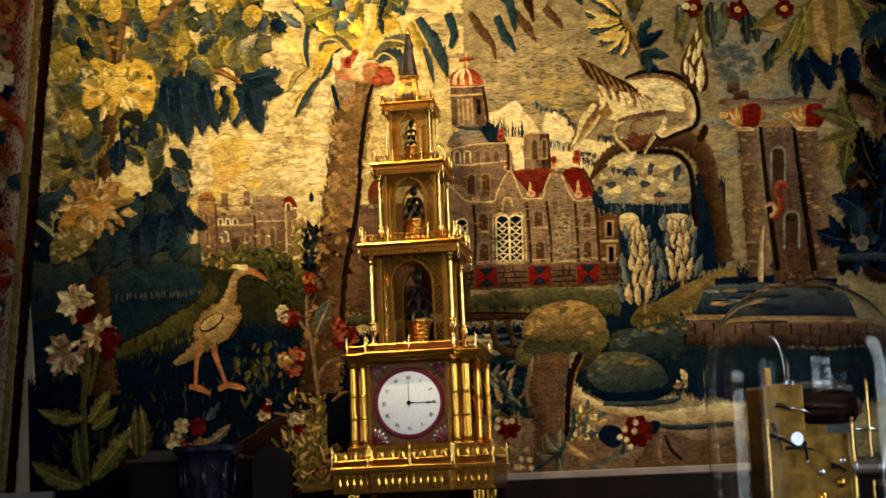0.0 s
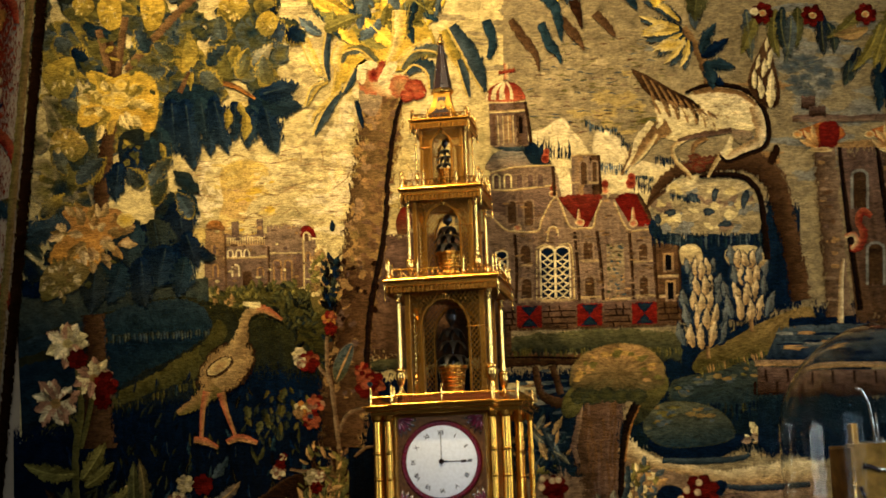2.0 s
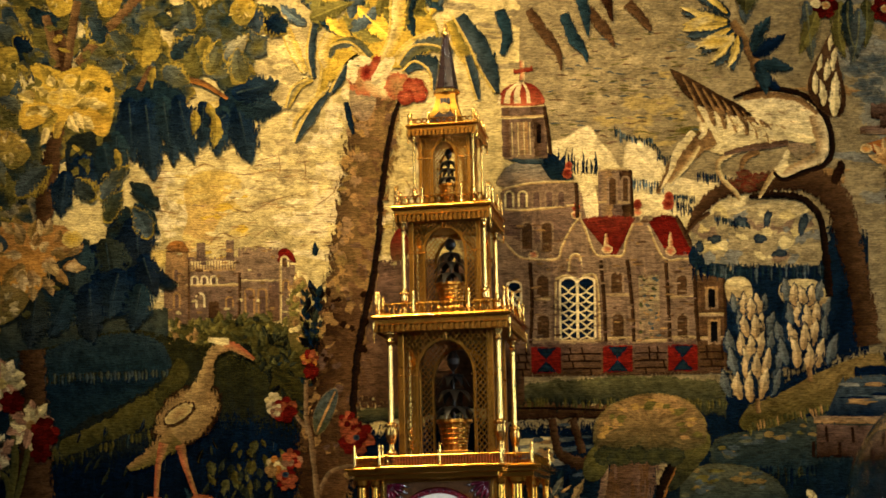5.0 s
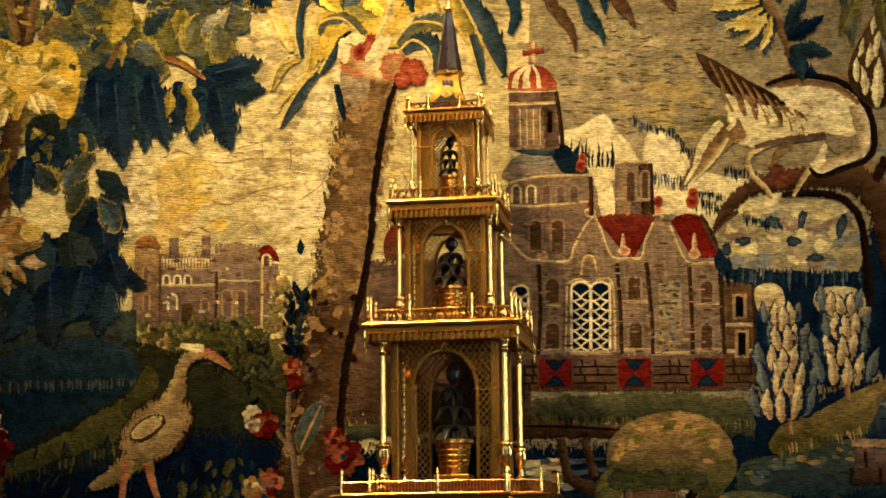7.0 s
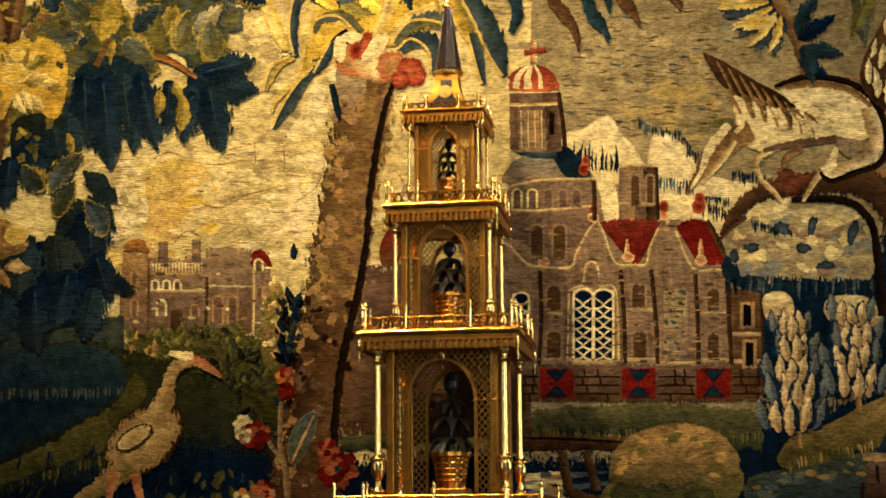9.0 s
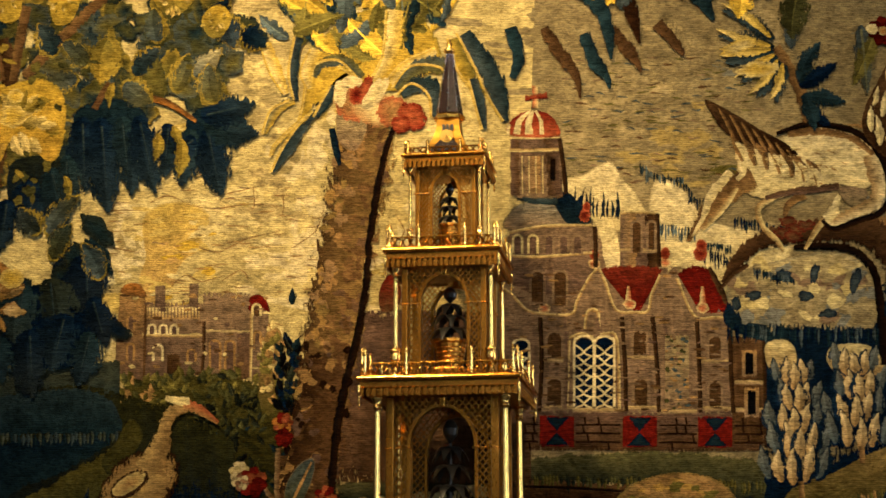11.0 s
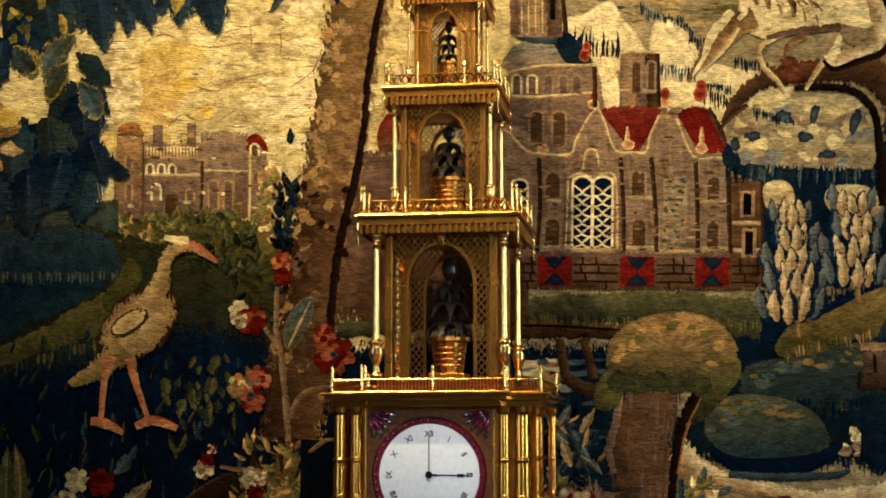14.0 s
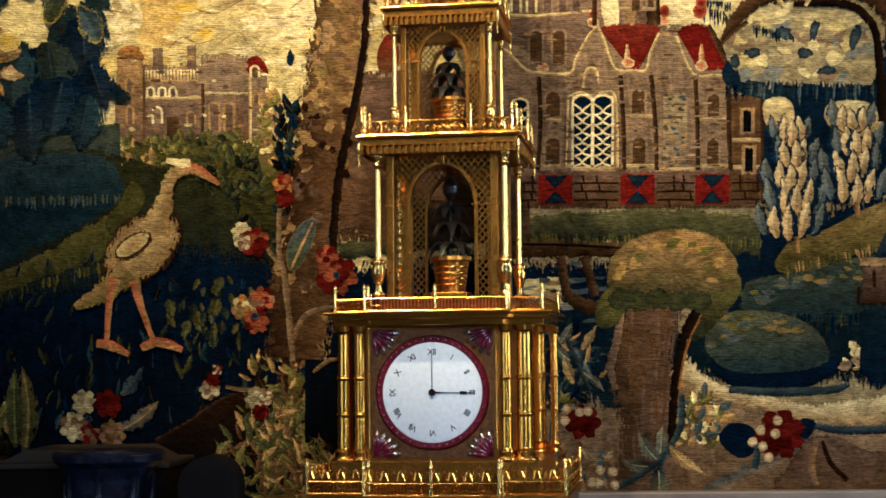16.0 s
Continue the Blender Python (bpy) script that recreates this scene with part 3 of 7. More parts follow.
for k in range(80):
    u, v = rng.uniform(218, 478), rng.uniform(445, 600)
    blob("village_stone", u, v, rng.uniform(3, 9), rng.uniform(1.5, 4), shade(rng.choice((STONE, TAN, MAUVE, PALE, BROWN)), rng.uniform(0.7, 1.1)), None, 0, 0.25, 9)
cloth.over()

# hill, shrubs and hedges under the village
shape("far_hill", [(210, 760), (215, 640), (230, 600), (300, 588), (380, 580), (470, 600), (560, 640), (590, 740), (560, 840), (380, 860), (250, 850)], shade(OLIVE, 0.65), shade(GREEN, 0.3), MOSS)
cloth.over()
clump("hill_tuft", 260, 620, 50, 26, 46, (OLIVE, TAN, MOSS, shade(OLIVE, 0.7)), 22, (200, 340), 0.4)
clump("hill_tuft", 370, 605, 90, 22, 60, (OLIVE, shade(OLIVE, 0.7), MOSS, GREEN), 20, (200, 340), 0.4)
clump("hill_tuft", 420, 655, 70, 40, 60, (GREEN, shade(MOSS, 0.7), shade(GREEN, 0.6), MOSS), 24, (200, 340), 0.3)
clump("hill_tuft", 420, 740, 120, 60, 90, (shade(GREEN, 0.6), shade(MOSS, 0.5), BLACK, shade(TEAL, 0.6)), 30, (200, 340), 0.24)
shape("pale_shrub", [(468, 560), (475, 510), (495, 500), (505, 530), (500, 600), (490, 650), (470, 650), (462, 610)], TAN, shade(OLIVE, 0.7), OLIVE)
clump("pale_shrub_leaf", 484, 570, 18, 70, 44, (TAN, SKY, OLIVE, OLIVE, shade(TAN, 0.7)), 16, (200, 340), 0.5)
clump("dark_sprig_leaf", 516, 590, 24, 66, 60, (NAVY, shade(TEAL, 0.6), BLACK, GREEN), 24, (225, 315), 0.34)
leaf("dark_sprig", 520, 460, 30, 270, 8, TEAL, NAVY, False)
cloth.over()
field("slate_slope", [(-240, 560), (-60, 570), (60, 575), (220, 560)], [(-240, 740), (-60, 690), (60, 650), (220, 660)], blend(SLATE, MOSS, 0.6), TEAL, 3)
cloth.over()
field("meadow", [(-240, 700), (-60, 645), (60, 614), (160, 604), (300, 640), (420, 700)], [(-240, 1000), (-60, 1000), (60, 1000), (160, 1000), (300, 1000), (420, 1000)], shade(MOSS, 0.55), NAVY, 3)
field("hedge", [(-240, 700), (-60, 650), (30, 622), (100, 612), (160, 610), (205, 630), (226, 668)], [(-240, 740), (-60, 700), (30, 690), (100, 690), (150, 690), (200, 690), (224, 682)], blend(TEAL, SLATE, 0.25), TEAL, 3)
field("hedge", [(-240, 760), (-60, 720), (40, 700), (120, 694), (206, 692)], [(-240, 900), (-60, 850), (40, 790), (120, 756), (204, 706)], blend(TEAL, NAVY, 0.5), TEAL, 3)
comb("hedge_fringe", -60, 692, 215, 684, 22, 7, (blend(SLATE, TEAL, 0.4), TEAL, blend(SLATE, MOSS, 0.5)), 90)
field("meadow_light", [(-240, 930), (-60, 850), (40, 806), (130, 756), (216, 704)], [(-240, 1000), (-60, 900), (40, 850), (130, 820), (200, 800)], shade(OLIVE, 0.8), shade(MOSS, 0.8), 4)
comb("meadow_fringe", -60, 880, 190, 800, 26, 8, (shade(OLIVE, 0.7), shade(MOSS, 0.8), GREEN), 90)
shape("meadow_light", [(215, 700), (240, 660), (262, 690), (240, 730), (205, 760), (190, 735)], shade(OLIVE, 0.7), shade(MOSS, 0.7), GREEN)
cloth.over()

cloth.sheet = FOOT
field("dark_ground", [(-260, 560), (-60, 520), (60, 500), (180, 480), (260, 430), (400, 420), (640, 470)], [(-260, 1000), (-60, 1000), (60, 1000), (180, 1000), (260, 1000), (400, 1000), (640, 1000)], NAVY, BLACK, 10)
clump("ground_tuft", 180, 620, 320, 150, 200, (NAVY, GREEN, BLACK, NAVY, shade(MOSS, 0.7), TEAL), 30, (240, 300), 0.16)
clump("ground_tuft", 380, 540, 90, 60, 50, (shade(OLIVE, 0.6), MOSS, GREEN, NAVY), 26, (60, 120), 0.35)
clump("ground_tuft", -60, 780, 120, 60, 70, (BLACK, GREEN, shade(MOSS, 0.6), UMBER), 36, (200, 340), 0.22)
cloth.over()
shape("brown_bank", [(260, 800), (330, 745), (400, 700), (470, 690), (560, 700), (560, 840), (400, 850)], UMBER, BLACK, BROWN)
stroke("thorn_shrub", [(520, 480, 10), (515, 560, 14), (520, 650, 22), (500, 760, 40), (510, 900, 60)], shade(OLIVE, 0.8), BROWN)
clump("thorn_leaf", 520, 740, 90, 130, 260, (OLIVE, BROWN, TAN, OLIVE, UMBER, MOSS), 30, (190, 350), 0.2)
clump("thorn_leaf", 480, 830, 110, 60, 130, (OLIVE, TAN, BROWN, MOSS), 34, (190, 350), 0.18)
clump("thorn_leaf", 560, 620, 60, 50, 70, (shade(OLIVE, 0.7), BROWN, UMBER, NAVY), 28, (190, 350), 0.22)
cloth.over()

# lawn, bank and water before the castle
field("wood_shade", [(1270, 420), (1400, 380), (1560, 330), (1800, 300)], [(1200, 680), (1400, 690), (1560, 690), (1800, 690)], NAVY, shade(TEAL, 0.7), 8)
field("water", [(880, 450), (1000, 452), (1120, 450), (1200, 470)], [(880, 760), (1000, 760), (1120, 760), (1200, 760)], NAVY, TEAL, 4)
field("lawn", [(540, 440), (700, 414), (880, 398)], [(540, 470), (700, 452), (880, 432)], blend(OLIVE, SLATE, 0.25), GREEN, 4)
field("water", [(540, 466), (700, 450), (900, 430)], [(540, 800), (700, 800), (900, 800)], NAVY, BLACK, 4)
field("lawn", [(860, 400), (950, 380), (1060, 370), (1200, 368), (1345, 382)], [(860, 430), (950, 428), (1060, 430), (1200, 440), (1345, 460)], blend(OLIVE, SLATE, 0.25), GREEN, 4)
field("bank", [(860, 424), (950, 420), (1010, 424), (1110, 428)], [(860, 462), (950, 458), (1010, 456), (1110, 456)], BROWN, UMBER, 3)
cloth.over()
comb("lawn_fringe", 900, 412, 1345, 420, 24, 7, (shade(OLIVE, 0.7), MOSS, GREEN), 90)
stroke("bank_line", [(900, 432, 2), (1000, 434, 2.5), (1110, 440, 2)], UMBER, BLACK)
for k in range(30):
    blob("water_glint", rng.uniform(925, 1020), rng.uniform(496, 545), rng.uniform(8, 26), rng.uniform(3, 8), rng.choice((SLATE, PALE, HAZE, PALE, TAN)), None, 0, 0.3)
for k in range(22):
    blob("water_glint", rng.uniform(930, 1090), rng.uniform(465, 640), rng.uniform(6, 20), rng.uniform(2, 5), rng.choice((SLATE, TEAL, SLATE)), None, 0, 0.3)
stroke("bent_post", [(993, 455, 10), (998, 495, 10), (1008, 525, 12), (1045, 545, 16), (1080, 540, 12)], BROWN, UMBER)
stroke("bent_post", [(1032, 455, 10), (1044, 490, 10), (1052, 525, 9)], BROWN, UMBER)
cloth.over()

# hills and bush to the side
shape("right_hill", [(1308, 540), (1316, 505), (1350, 490), (1430, 478), (1520, 455), (1680, 440), (1680, 540), (1560, 575), (1420, 570), (1330, 565)], blend(MOSS, SLATE, 0.4), TEAL, MOSS)
comb("hill_fringe", 1320, 556, 1600, 556, 34, 7, (TEAL, GREEN, NAVY, MOSS), 90)
shape("hill_light", [(1374, 482), (1376, 452), (1405, 424), (1470, 402), (1540, 366), (1660, 330), (1660, 410), (1540, 440), (1440, 478)], blend(TAN, OLIVE, 0.4), shade(OLIVE, 0.6), OLIVE)
comb("hill_light_fringe", 1390, 470, 1560, 430, 22, 6, (OLIVE, TAN, MOSS), 80)
cloth.over()
shape("bush_shadow", [(1255, 640), (1350, 655), (1470, 630), (1486, 655), (1410, 692), (1300, 688)], NAVY, NAVY, BLACK)
shape("bush", [(1246, 615), (1258, 575), (1300, 550), (1370, 552), (1430, 572), (1464, 610), (1460, 645), (1380, 660), (1290, 656)], blend(OLIVE, SLATE, 0.45), shade(TEAL, 1.2), MOSS)
for u, v, ru, rv in ((1400, 500, 60, 14), (1500, 490, 60, 16), (1350, 530, 30, 12), (1310, 575, 34, 16), (1390, 580, 30, 14), (1290, 600, 24, 16)):
    for k in range(8):
        blob("bush_light", u + rng.gauss(0, 0.5) * ru, v + rng.gauss(0, 0.5) * rv, rng.uniform(6, 16), rng.uniform(3, 7), rng.choice((OLIVE, blend(OLIVE, SLATE, 0.5), blend(TAN, OLIVE, 0.5), SLATE)), None, 0, 0.3, 12)
clump("pale_shrub_leaf", 1530, 640, 34, 22, 34, (TAN, PALE, STONE, SLATE), 20, (150, 390), 0.4)
cloth.over()

# the ground by the round tree
field("near_ground", [(880, 730), (1000, 700), (1120, 680), (1200, 640), (1290, 690), (1420, 720), (1680, 700)], [(880, 1000), (1000, 1000), (1120, 1000), (1200, 1000), (1290, 1000), (1420, 1000), (1680, 1000)], STONE, BROWN, 6)
cloth.over()
stroke("path", [(1195, 650, 30), (1240, 682, 22), (1300, 702, 15), (1370, 716, 14), (1440, 734, 18), (1520, 730, 28), (1660, 720, 36)], CREAM, TAN, 0.2)
stroke("path_shade", [(1290, 690, 7), (1370, 694, 9), (1470, 690, 8), (1500, 680, 5)], SLATE, TEAL)
stroke("path_shade", [(1430, 752, 6), (1500, 762, 9), (1640, 756, 9)], SLATE, NAVY)
clump("near_tuft", 1240, 750, 46, 46, 70, (TAN, OLIVE, SLATE, PALE, MOSS), 24, (190, 350), 0.34)
clump("near_tuft", 1000, 660, 70, 70, 70, (SLATE, TAN, OLIVE, TEAL, NAVY), 34, (190, 350), 0.2)
clump("near_tuft", 1020, 840, 90, 40, 60, (STONE, BROWN, TAN, SLATE), 22, (190, 350), 0.3)
shape("blue_shadow", [(1272, 780), (1290, 750), (1330, 755), (1345, 790), (1310, 812)], NAVY, NAVY, TEAL)
shape("blue_shadow", [(1395, 770), (1420, 740), (1445, 750), (1420, 790), (1400, 800)], NAVY, NAVY, SLATE)
shape("blue_shadow", [(1060, 690), (1090, 640), (1120, 680), (1110, 720), (1070, 720)], NAVY, TEAL, TEAL)
stroke("slate_bank", [(1250, 872, 12), (1320, 838, 14), (1400, 800, 12), (1440, 776, 5)], SLATE, STONE, 0.2)
shape("brown_rock", [(1385, 880), (1395, 820), (1430, 776), (1480, 772), (1530, 796), (1580, 800), (1680, 800), (1680, 880)], MAUVE, BROWN, UMBER)
stroke("rock_cleft", [(1455, 780, 3), (1470, 820, 5), (1500, 850, 4)], UMBER)
stroke("rock_cleft", [(1440, 790, 6), (1436, 830, 8), (1445, 860, 5)], TAN, MAUVE)
cloth.over()

# round-headed tree
stroke("round_tree", [(1170, 500, 58), (1155, 560, 58), (1140, 620, 64), (1136, 680, 64), (1146, 760, 54), (1140, 880, 66)], MAUVE, shade(BROWN, 0.8))
cloth.over()
for k in range(46):
    q, s = rng.random(), 1110 + 75 * rng.random()
    stroke("tree_bark", [(s, 520 + 260 * q, 1.5), (s + rng.uniform(-4, 4), 540 + 260 * q, 3), (s + rng.uniform(-6, 6), 575 + 260 * q, 1.5)], rng.choice((MAUVE, BROWN, BROWN)), fine=3)
stroke("tree_edge", [(1268, 498, 9), (1236, 548, 13), (1208, 604, 11), (1194, 690, 9), (1188, 790, 9)], UMBER, BLACK)
stroke("tree_edge", [(1262, 522, 3), (1236, 570, 3), (1214, 620, 2.5), (1201, 690, 2.5)], ORANGE, BROWN)
stroke("tree_light", [(1104, 520, 5), (1092, 600, 8), (1080, 650, 9), (1090, 690, 5)], STONE, MAUVE)
cloth.over()
shape("round_tree_crown", [(1232, 520), (1262, 492), (1308, 488), (1310, 520), (1280, 560), (1240, 600), (1222, 600), (1240, 560)], OLIVE, GREEN, MOSS)
shape("round_tree_crown", [(1052, 560), (1066, 520), (1098, 500), (1108, 540), (1090, 576), (1062, 582)], OLIVE, MOSS, GREEN)
shape("round_tree_crown", [(1074, 500), (1080, 460), (1112, 428), (1170, 408), (1232, 408), (1282, 430), (1306, 470), (1304, 510), (1262, 524), (1210, 534), (1130, 540), (1090, 530)], TAN, blend(MOSS, GREEN, 0.4), OLIVE)
for u in (1100, 1130, 1165, 1200, 1235):
    blob("round_tree_crown", u, 528 + rng.uniform(-4, 8), 26, 20, shade(GREEN, 1.2), MOSS, 0, 0.15, 20)
cloth.over()
for k in range(44):
    a = rng.uniform(math.pi, 2 * math.pi)
    blob("crown_light", 1190 + 100 * math.cos(a) * rng.uniform(0.7, 1), 500 + 82 * math.sin(a) * rng.uniform(0.75, 1), rng.uniform(5, 14), rng.uniform(3, 7), rng.choice((TAN, blend(TAN, YELLOW, 0.3), OLIVE)), None, 0, 0.3, 12)
cloth.over()

# leaves and berries at the foot
for p in (((1095, 862, 5), (1140, 836, 6), (1180, 800, 6), (1206, 750, 7), (1206, 700, 5)), ((985, 860, 8), (975, 800, 6), (982, 740, 5), (1000, 715, 4)), ((1180, 800, 4), (1165, 840, 5), (1160, 880, 6)), ((1335, 830, 8), (1340, 800, 6), (1345, 770, 5)), ((1000, 690, 3), (1025, 650, 4), (1040, 600, 3)), ((1000, 590, 4), (1020, 640, 5), (1045, 690, 3))):
    stroke("stem", p, SLATE, TEAL)
for u, v, ln, a, w, col in ((1165, 815, 62, 236, 14, SLATE), (1168, 806, 52, 275, 13, SLATE), (1150, 826, 52, 192, 13, TEAL), (1165, 830, 60, 96, 20, TEAL), (1185, 790, 80, 38, 12, TAN), (1015, 680, 60, 250, 10, TAN), (1010, 640, 60, 230, 11, SLATE), (1030, 620, 50, 300, 10, TAN), (990, 610, 44, 300, 10, SLATE), (1030, 660, 50, 40, 9, SLATE)):
    leaf("foot_leaf", u, v, ln, a, w, col, blend(col, PALE, 0.5), True)
for u, v, r in ((1020, 748, 30), (1368, 770, 44)):
    rose("berry_bunch", u + 12, v, r, (RED, shade(RED, 0.7), RED))
for u, v in ((1002, 725), (1026, 730), (1040, 728), (1000, 745), (1062, 832), (1084, 835), (1060, 856), (1088, 858), (1048, 854), (1346, 762), (1372, 768), (1350, 790), (1376, 745), (1332, 782), (1360, 810)):
    blob("berry", u, v, 9, 9, BLUSH, CREAM, 0, 0.08, 14)
cloth.over()

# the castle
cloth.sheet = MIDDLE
pane("castle", 590, 470, 940, 770, MAUVE, shade(BROWN, 0.7))
shape("castle_roof", [(672, 440), (684, 412), (700, 405), (712, 440), (700, 470), (676, 470)], RED, BROWN, UMBER)
field("castle_wall", [(880, 400), (960, 320), (1050, 318), (1075, 395), (1140, 395), (1200, 395), (1285, 480)], [(880, 650), (960, 650), (1050, 650), (1075, 650), (1140, 650), (1200, 650), (1300, 650)], STONE, blend(STONE, MAUVE, 0.5), 2)
pane("castle_base", 880, 645, 1345, 712, MAUVE, shade(BROWN, 0.8))
pane("castle_annexe", 1292, 512, 1348, 700, BROWN, shade(BROWN, 0.7))
pane("castle_tower", 1095, 292, 1160, 400, STONE, MAUVE)
stroke("castle_tower", [(1112, 296, 14), (1112, 350, 14), (1112, 398, 14)], TAN, STONE)
stroke("castle_tower", [(1150, 296, 12), (1152, 350, 12), (1154, 398, 12)], BROWN, UMBER)
cloth.over()
shape("castle_drum", [(898, 330), (905, 300), (960, 296), (1020, 300), (1050, 318), (1052, 400), (1000, 440), (900, 420)], STONE, MAUVE, BROWN)
shape("drum_roof", [(888, 322), (910, 285), (960, 272), (1010, 280), (1050, 312), (1000, 318), (930, 322)], HAZE, STONE, OLIVE)
shape("blue_roof", [(975, 266), (1000, 258), (1025, 280), (1045, 312), (1005, 316), (985, 292)], NAVY, TEAL, SLATE)
stroke("blue_roof", [(915, 268, 5), (945, 276, 5), (985, 276, 6)], SLATE, TEAL)
cloth.over()
pane("cupola", 901, 158, 990, 270, MAUVE, STONE, 4)
stroke("cupola", [(909, 160, 9), (910, 215, 9), (911, 266, 10)], BROWN, MAUVE)
stroke("cupola", [(940, 196, 17), (941, 230, 17), (942, 262, 18)], TAN, STONE)
stroke("cupola", [(972, 160, 14), (977, 215, 15), (982, 266, 16)], MAUVE, shade(BROWN, 0.7))
cloth.over()
pane("cupola_window", 972, 200, 981, 240, UMBER, BLACK)
for v in (163, 186):
    stroke("castle_moulding", [(900, v, 3), (940, v, 3), (988, v - 2, 3)], TAN, PALE, fine=4)
for u in (922, 934, 946, 958):
    stroke("cupola_rib", [(u, 196, 1.5), (u, 225, 1.5), (u + 1, 262, 1.5)], PALE, STONE, fine=3)
shape("dome", [(896, 158), (900, 136), (920, 120), (942, 115), (966, 120), (984, 138), (988, 160), (944, 164)], RED, CORAL, shade(RED, 0.7))
cloth.over()
for p in (((938, 116, 2), (918, 134, 5), (913, 158, 6)), ((942, 116, 2), (934, 136, 6), (934, 158, 8)), ((946, 116, 2), (955, 134, 3), (957, 158, 4)), ((900, 140, 2), (898, 150, 3), (898, 160, 2))):
    stroke("dome_rib", p, PALE, CREAM)
stroke("dome_cross", [(945, 112, 6), (946, 95, 5), (944, 72, 5)], CORAL, PALE)
stroke("dome_cross", [(927, 94, 5), (944, 92, 4), (966, 88, 6)], CORAL, RED)
cloth.over()
field("castle_roof", [(1058, 396), (1100, 388), (1170, 392)], [(1100, 446), (1125, 470), (1146, 440)], blend(RED, BROWN, 0.3), shade(RED, 0.8), 2)
field("castle_roof", [(1195, 400), (1225, 388), (1250, 392)], [(1235, 470), (1262, 470), (1292, 472)], shade(RED, 0.75), RED, 2)
stroke("castle_roof_edge", [(1252, 390, 4), (1272, 430, 6), (1296, 474, 7)], UMBER, BROWN)
cloth.over()
for u in (1110, 1240):
    stroke("roof_light", [(u, 424, 2), (u, 444, 5), (u, 458, 6)], CORAL, PALE)
for u, v in ((1050, 386), (1174, 382), (1112, 456), (962, 464), (1240, 462)):
    blob("finial_motif", u, v, 11, 9, PALE, CORAL)
for u, v, r in ((1050, 370, 8), (1174, 366, 9), (1236, 366, 12), (1238, 352, 9), (1033, 300, 10), (1036, 285, 7)):
    blob("finial_motif", u, v, r, r * 1.2, CORAL, shade(RED, 0.8))
cloth.over()
for p in (((880, 424), (905, 440), (930, 466), (960, 474), (1010, 474), (1020, 450), (1040, 412), (1055, 394)), ((1058, 394), (1070, 420), (1088, 466), (1120, 470), (1144, 468), (1150, 440), (1166, 404)), ((1195, 410), (1225, 476), (1262, 478), (1300, 480)), ((900, 332), (960, 320), (1046, 318)), ((905, 372), (950, 374), (1046, 366)), ((1095, 296), (1125, 294), (1158, 296)), ((1006, 516), (1028, 508), (1048, 514), (1070, 508), (1090, 520), (1094, 640)), ((1006, 520), (1004, 580), (1002, 640)), ((1034, 500), (1038, 470), (1055, 468), (1058, 496))):
    stroke("castle_moulding", [(q[0], q[1], 2.6) for q in p], PALE, TAN, fine=4)
for u0, u1, v in ((955, 1010, 556), (955, 1012, 638), (1012, 1095, 642), (1105, 1160, 550), (1108, 1160, 638), (1160, 1230, 644), (1232, 1290, 556), (1232, 1294, 638), (1296, 1346, 592), (1298, 1346, 640), (1095, 1160, 362)):
    stroke("castle_sill", [(u0, v, 3.6), ((u0 + u1) / 2, v, 4), (u1, v, 3.6)], blend(PALE, TAN, 0.5), STONE, fine=3)
for p in (((955, 480), (958, 560), (954, 645)), ((1098, 478), (1104, 560), (1106, 645)), ((1152, 478), (1160, 560), (1164, 645)), ((1230, 484), (1234, 560), (1236, 645)), ((1288, 500), (1290, 580), (1294, 645)), ((1348, 510), (1350, 600), (1352, 705)), ((1050, 320), (1052, 350), (1052, 392)), ((1160, 296), (1162, 350), (1164, 390)), ((988, 165), (996, 220), (1000, 262))):
    stroke("castle_joint", [(q[0], q[1], 4) for q in p], UMBER, shade(BROWN, 0.6), fine=4)
for u, w in ((1060, 26), (1004, 14), (1178, 22)):
    stroke("castle_shade", [(u - 8, 480, w * 0.3), (u - 4, 560, w * 0.3), (u - 6, 640, w * 0.3)], MAUVE, STONE)
for u, v, w, h in ((980, 505, 14, 46), (980, 585, 14, 50), (1130, 500, 13, 44), (1132, 585, 13, 48), (1262, 510, 12, 42), (1262, 590, 12, 44), (950, 398, 12, 62), (990, 398, 12, 62), (1124, 310, 9, 56), (1150, 310, 7, 50)):
    arch_window("castle_window", u, v, w, h, STONE, shade(BROWN, 0.75))
for u, v, h in ((1322, 540, 38), (1326, 606, 44)):
    pane("annexe_window_frame", u - 13, v - 5, u + 13, v + h + 3, TAN, STONE)
    cloth.over()
    pane("annexe_window", u - 7, v, u + 7, v + h, BLACK, BLACK)
for u in (915, 942, 970, 996, 1020):
    arch_window("drum_window", u, 336, 8, 32, PALE if u < 960 else STONE, MAUVE)
pane("castle_door", 1174, 510, 1216, 640, GREY, STONE)
cloth.over()
for u, w, v, h in ((1032, 17, 512, 124), (1068, 17, 512, 124), (922, 14, 518, 80)):
    arch_window("lattice_window", u, v, w, h, CREAM, NAVY)
cloth.over()
for k in range(6):
    for u in (1032, 1068):
        for s in (1, -1):
            stroke("window_lattice", [(u - 15 * s, 528 + 18 * k, 1.4), (u, 541 + 18 * k, 1.8), (u - 15 * s, 548 + 18 * k, 1.4)], CREAM, fine=3)
    if k < 4:
        for s in (1, -1):
            stroke("window_lattice", [(922 - 12 * s, 534 + 17 * k, 1.4), (922 + 2 * s, 546 + 17 * k, 1.8), (922 - 12 * s, 552 + 17 * k, 1.4)], CREAM, fine=3)
